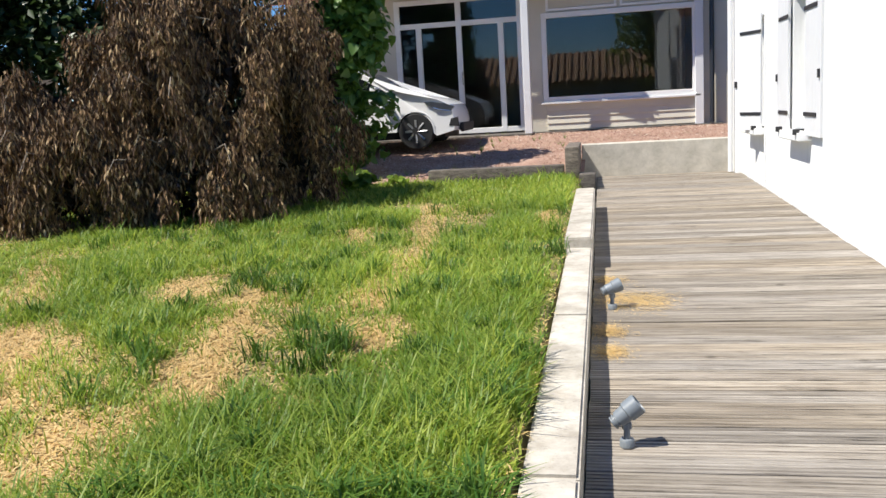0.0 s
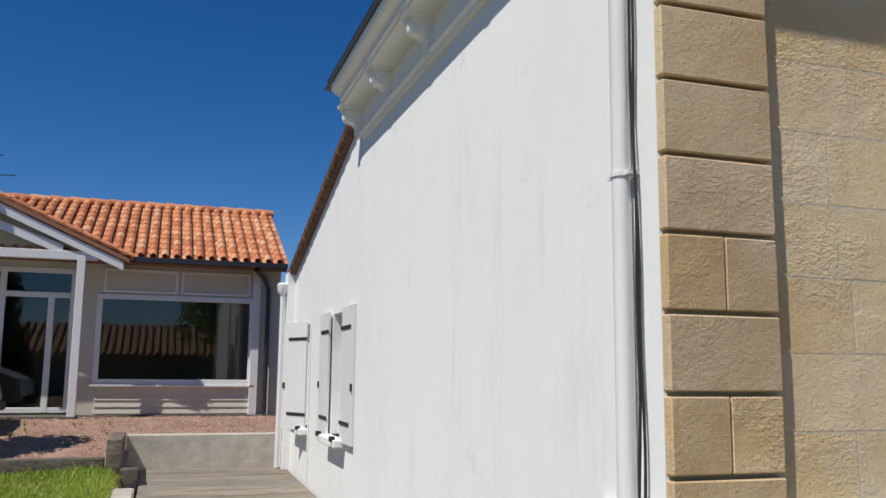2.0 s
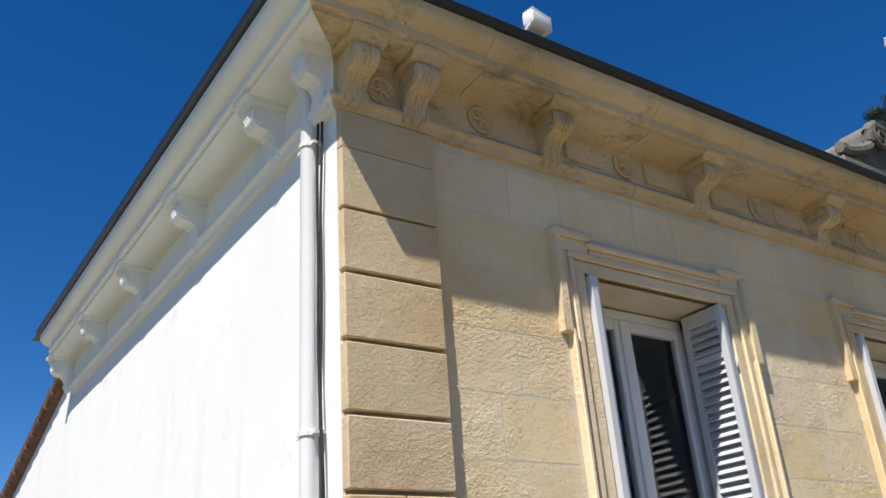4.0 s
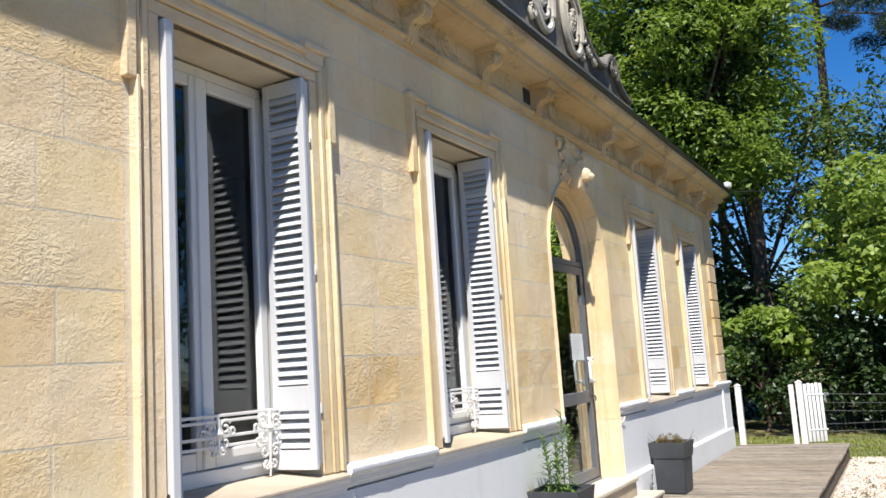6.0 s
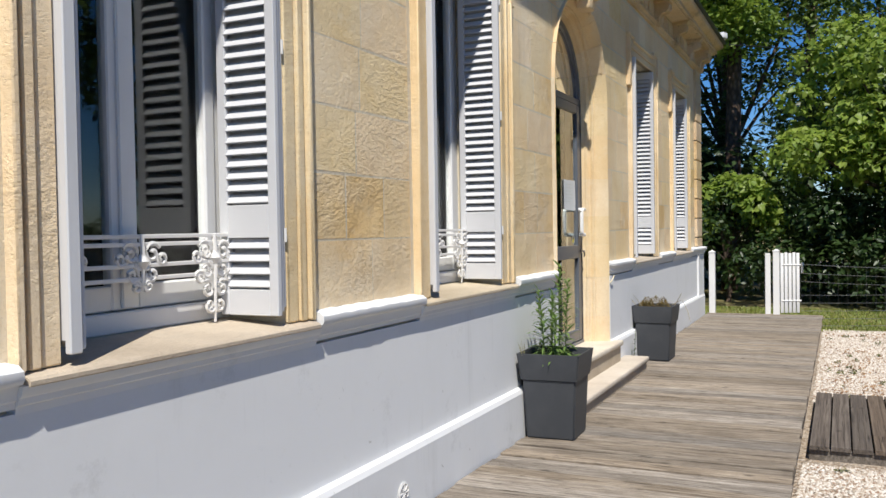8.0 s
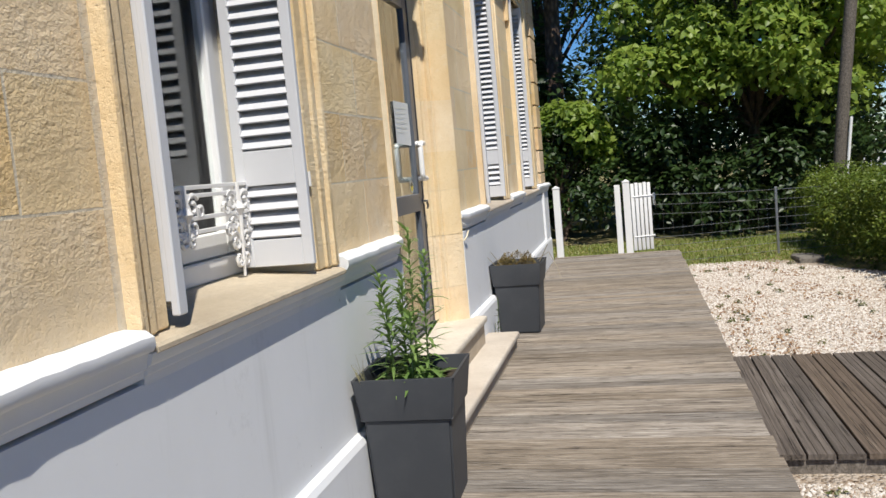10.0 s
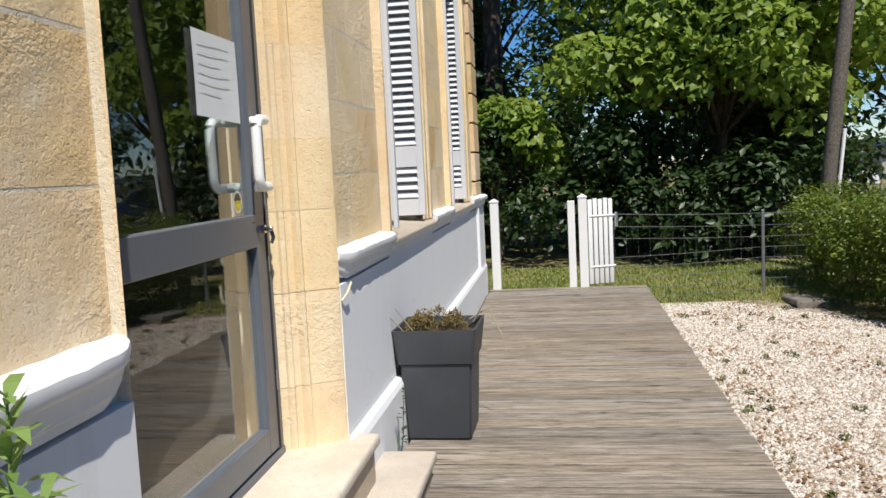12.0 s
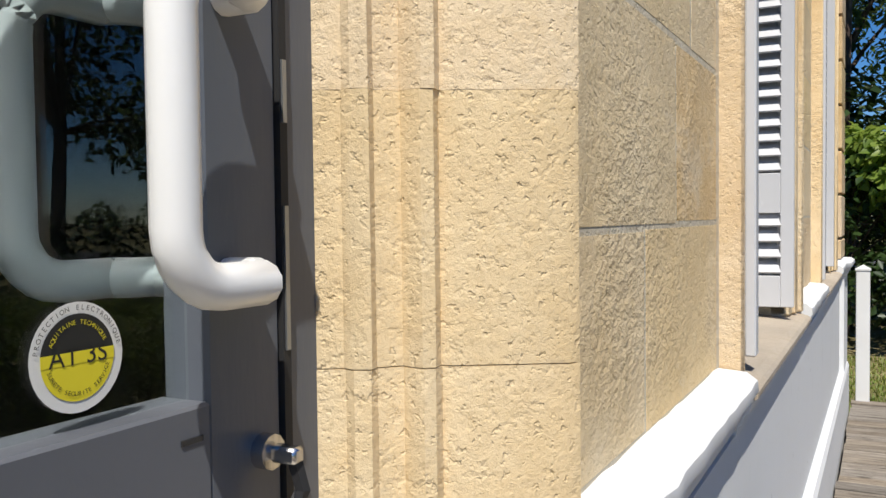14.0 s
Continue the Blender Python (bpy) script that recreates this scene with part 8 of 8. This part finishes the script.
tube(bm, [(-1.30, -W2 - 0.002, 0.30), (-3.0, -W2 - 0.002, 0.30)], 0.02, 4)
part("door_seam", bm, RUBBER, car, "dark panel gaps", soft=False)
bm = B()
box(bm, -1.52, -1.36, -W2 - 0.17, -W2 - 0.02, 0.98, 1.10, 0.03, 2)
part("wing_mirror", bm, carpaint.m, car, "white wing mirror")
for x in (-0.78, -3.27):
    for s in (-1, 1):
        bm = B()
        lathe(bm, [(0.20, -0.10), (0.29, -0.10), (0.31, -0.07), (0.31, 0.07), (0.29, 0.10), (0.20, 0.10)], n=28)
        bmesh.ops.transform(bm, matrix=pose(x, s * (W2 - 0.09), 0.31, 90, 0, 0), verts=bm.verts)
        wheel = part("wheel", bm, RUBBER, car, "black tyre")
        bm = B()
        lathe(bm, [(0.215, -0.09), (0.215, 0.085), (0.20, 0.09), (0.19, 0.05), (0.02, 0.03)], n=28, caps=False)
        for k in range(8):
            a = k * math.pi / 4
            tube(bm, [(0.03 * math.cos(a), 0.03 * math.sin(a), 0.075), (0.12 * math.cos(a), 0.12 * math.sin(a), 0.085), (0.195 * math.cos(a), 0.195 * math.sin(a), 0.08)], 0.024, 5, 0.030)
        lathe(bm, [(0.045, 0.07), (0.045, 0.095), (0.01, 0.10)], n=14)
        bmesh.ops.transform(bm, matrix=pose(x, s * (W2 - 0.09), 0.31, 90 if s < 0 else -90, 0, 0), verts=bm.verts)
        part("rim", bm, plain("silver_alloy", (0.55, 0.55, 0.56), 0.35, 0.7, 20, 0.1, 0), wheel, "silver spoked alloy rim")
bm = B()
box(bm, -3.9, -0.3, -0.72, 0.72, 0.18, 0.45)
part("underbody", bm, RUBBER, car, "dark underbody", soft=False)

# ---- lane, poles and buildings to the east ----
asphalt = Mat("asphalt", 0.9)
asphalt.color(asphalt.mix(asphalt.noise(8, 5), (0.045, 0.045, 0.046), (0.10, 0.098, 0.095))).bump(asphalt.noise(90, 2), 0.004)
bm = B()
vs = [bm.verts.new(p) for p in ((36, -60, -0.25), (44, -60, -0.25), (44, 40, -0.25), (36, 40, -0.25))]
bm.faces.new(vs)
structure("road", bm, asphalt.m, "grey asphalt lane beyond the garden", "road")
bm = B()
tube(bm, [(19.55, -1.90, -0.4), (19.60, -2.17, 2.2), (19.66, -2.50, 5.0), (19.74, -2.85, 8.0)], 0.11, 12, 0.09)
pole = tagged(part("utility_pole", bm, SLEEPER), "leaning weathered wooden utility pole", "pole")
bm = B()
tube(bm, [(19.45, -2.10, 0.5), (19.49, -2.24, 1.75)], 0.025, 8)
part("cable_guard", bm, WHITE_PVC, pole, "white cable guard tube")
bm = B()
lathe(bm, [(0.16, -0.3), (0.13, 6.0), (0.11, 8.0)], (46, -14.4, 0), 10)
tagged(part("utility_pole", bm, CONCRETE), "distant grey concrete utility pole", "pole")
for z, y in ((7.4, -14.2), (6.9, -14.2)):
    bm = B()
    tube(bm, [(46, y, z), (45, -20, z - 0.2), (44, -34, z)], 0.02, 4)
    tagged(part("overhead_wire", bm, RUBBER), "thin overhead wire along the lane", "wire")
bm = B()
tube(bm, [(16.95, 2.3, 4.68), (20.0, 0.6, 5.0), (19.85, -2.65, 7.0)], 0.006, 4)
bm.free()
bm = B()
tube(bm, [(17.0, 2.25, 4.6), (24.0, 0.8, 5.6), (31.0, -0.8, 7.2), (46, -14.3, 7.6)], 0.012, 4)
tagged(part("overhead_wire", bm, RUBBER), "thin overhead wire from the house corner", "wire")
shed = thing("distant_building", "low grey building behind a fence across the lane", "building")
bm = B()
box(bm, 56, 64, -24, -15.5, -0.3, 1.5)
part("wall", bm, CONCRETE, shed, "grey wall", soft=False)
bm = B()
prism(bm, [(55.5, 1.5), (60, 1.95), (64.5, 1.5)], -24.4, -15.1, "y")
part("roof", bm, DARK_ZINC, shed, "low grey roof", soft=False)
for y in (-17.5, -20.5):
    bm = B()
    box(bm, 55.96, 56.0, y - 0.5, y + 0.5, 0.4, 1.2)
    part("window", bm, dark_glass, shed, soft=False)
bm = B()
box(bm, 55.9, 55.95, -18.9, -18.1, 0.6, 1.2)
part("blue_sign", bm, plain("blue_sign", (0.04, 0.07, 0.28), 0.5), shed, "blue sign panel", soft=False)
for k in range(24):
    bm = B()
    box(bm, 49.0, 49.05, -32 + 0.9 * k, -31.95 + 0.9 * k, -0.3, 1.25)
    ob = part("fence_post", bm, GALVANISED, shed, soft=False)


def far_car(x, y, col, turn):
    c = thing("parked_car", "distant parked car beside the lane", "car", at=pose(x, y, -0.24, 0, 0, turn))
    bm = B()
    prism(bm, [(0, 0.3), (0.05, 0.7), (0.9, 0.9), (1.5, 1.4), (3.0, 1.45), (3.8, 0.95), (4.1, 0.85), (4.1, 0.3)], -0.85, 0.85, "y")
    bmesh.ops.bevel(bm, geom=bm.edges[:], offset=0.06, segments=2, affect='EDGES')
    part("body", bm, col, c)
    bm = B()
    prism(bm, [(1.15, 0.95), (1.6, 1.34), (2.9, 1.38), (3.5, 0.98)], -0.86, 0.86, "y")
    part("side_window", bm, dark_glass, c, soft=False)
    for xx in (0.75, 3.3):
        for s in (-1, 1):
            bm = B()
            lathe(bm, [(0.2, -0.1), (0.31, -0.09), (0.31, 0.09), (0.2, 0.1)], n=16)
            bmesh.ops.transform(bm, matrix=pose(xx, s * 0.8, 0.31, 90, 0, 0), verts=bm.verts)
            part("wheel", bm, RUBBER, c)


far_car(41, -10.0, carpaint.m, 85)
far_car(40.5, -15.0, plain("dark_blue_car_paint", (0.02, 0.03, 0.06), 0.25), 80)

# neighbouring house to the south-west, seen in the annexe panes
neigh = thing("neighbour_house", "neighbouring low house with a brown tiled roof", "house")
bm = B()
box(bm, -9, 5, -24, -17, -0.3, 2.6)
part("wall", bm, painted_render("neighbour_render", (0.45, 0.40, 0.32), (0.35, 0.31, 0.25)), neigh, "beige rendered wall", soft=False)
bm = B()
prism(bm, [(-16.5, 2.5), (-20.5, 4.3), (-24.5, 2.5)], -9.4, 5.4, "x")
part("roof", bm, plain("neighbour_tile", (0.42, 0.27, 0.17), 0.8, 0, 1.5, 0.35), neigh, "brown tile roof", soft=False)
for k in range(36):
    bm = B()
    tube(bm, [(-9.2 + 0.41 * k, -16.45, 2.56), (-9.2 + 0.41 * k, -20.5, 4.36)], 0.10, 6)
    part("tile_row", bm, bpy.data.materials["neighbour_tile"], neigh, soft=False)
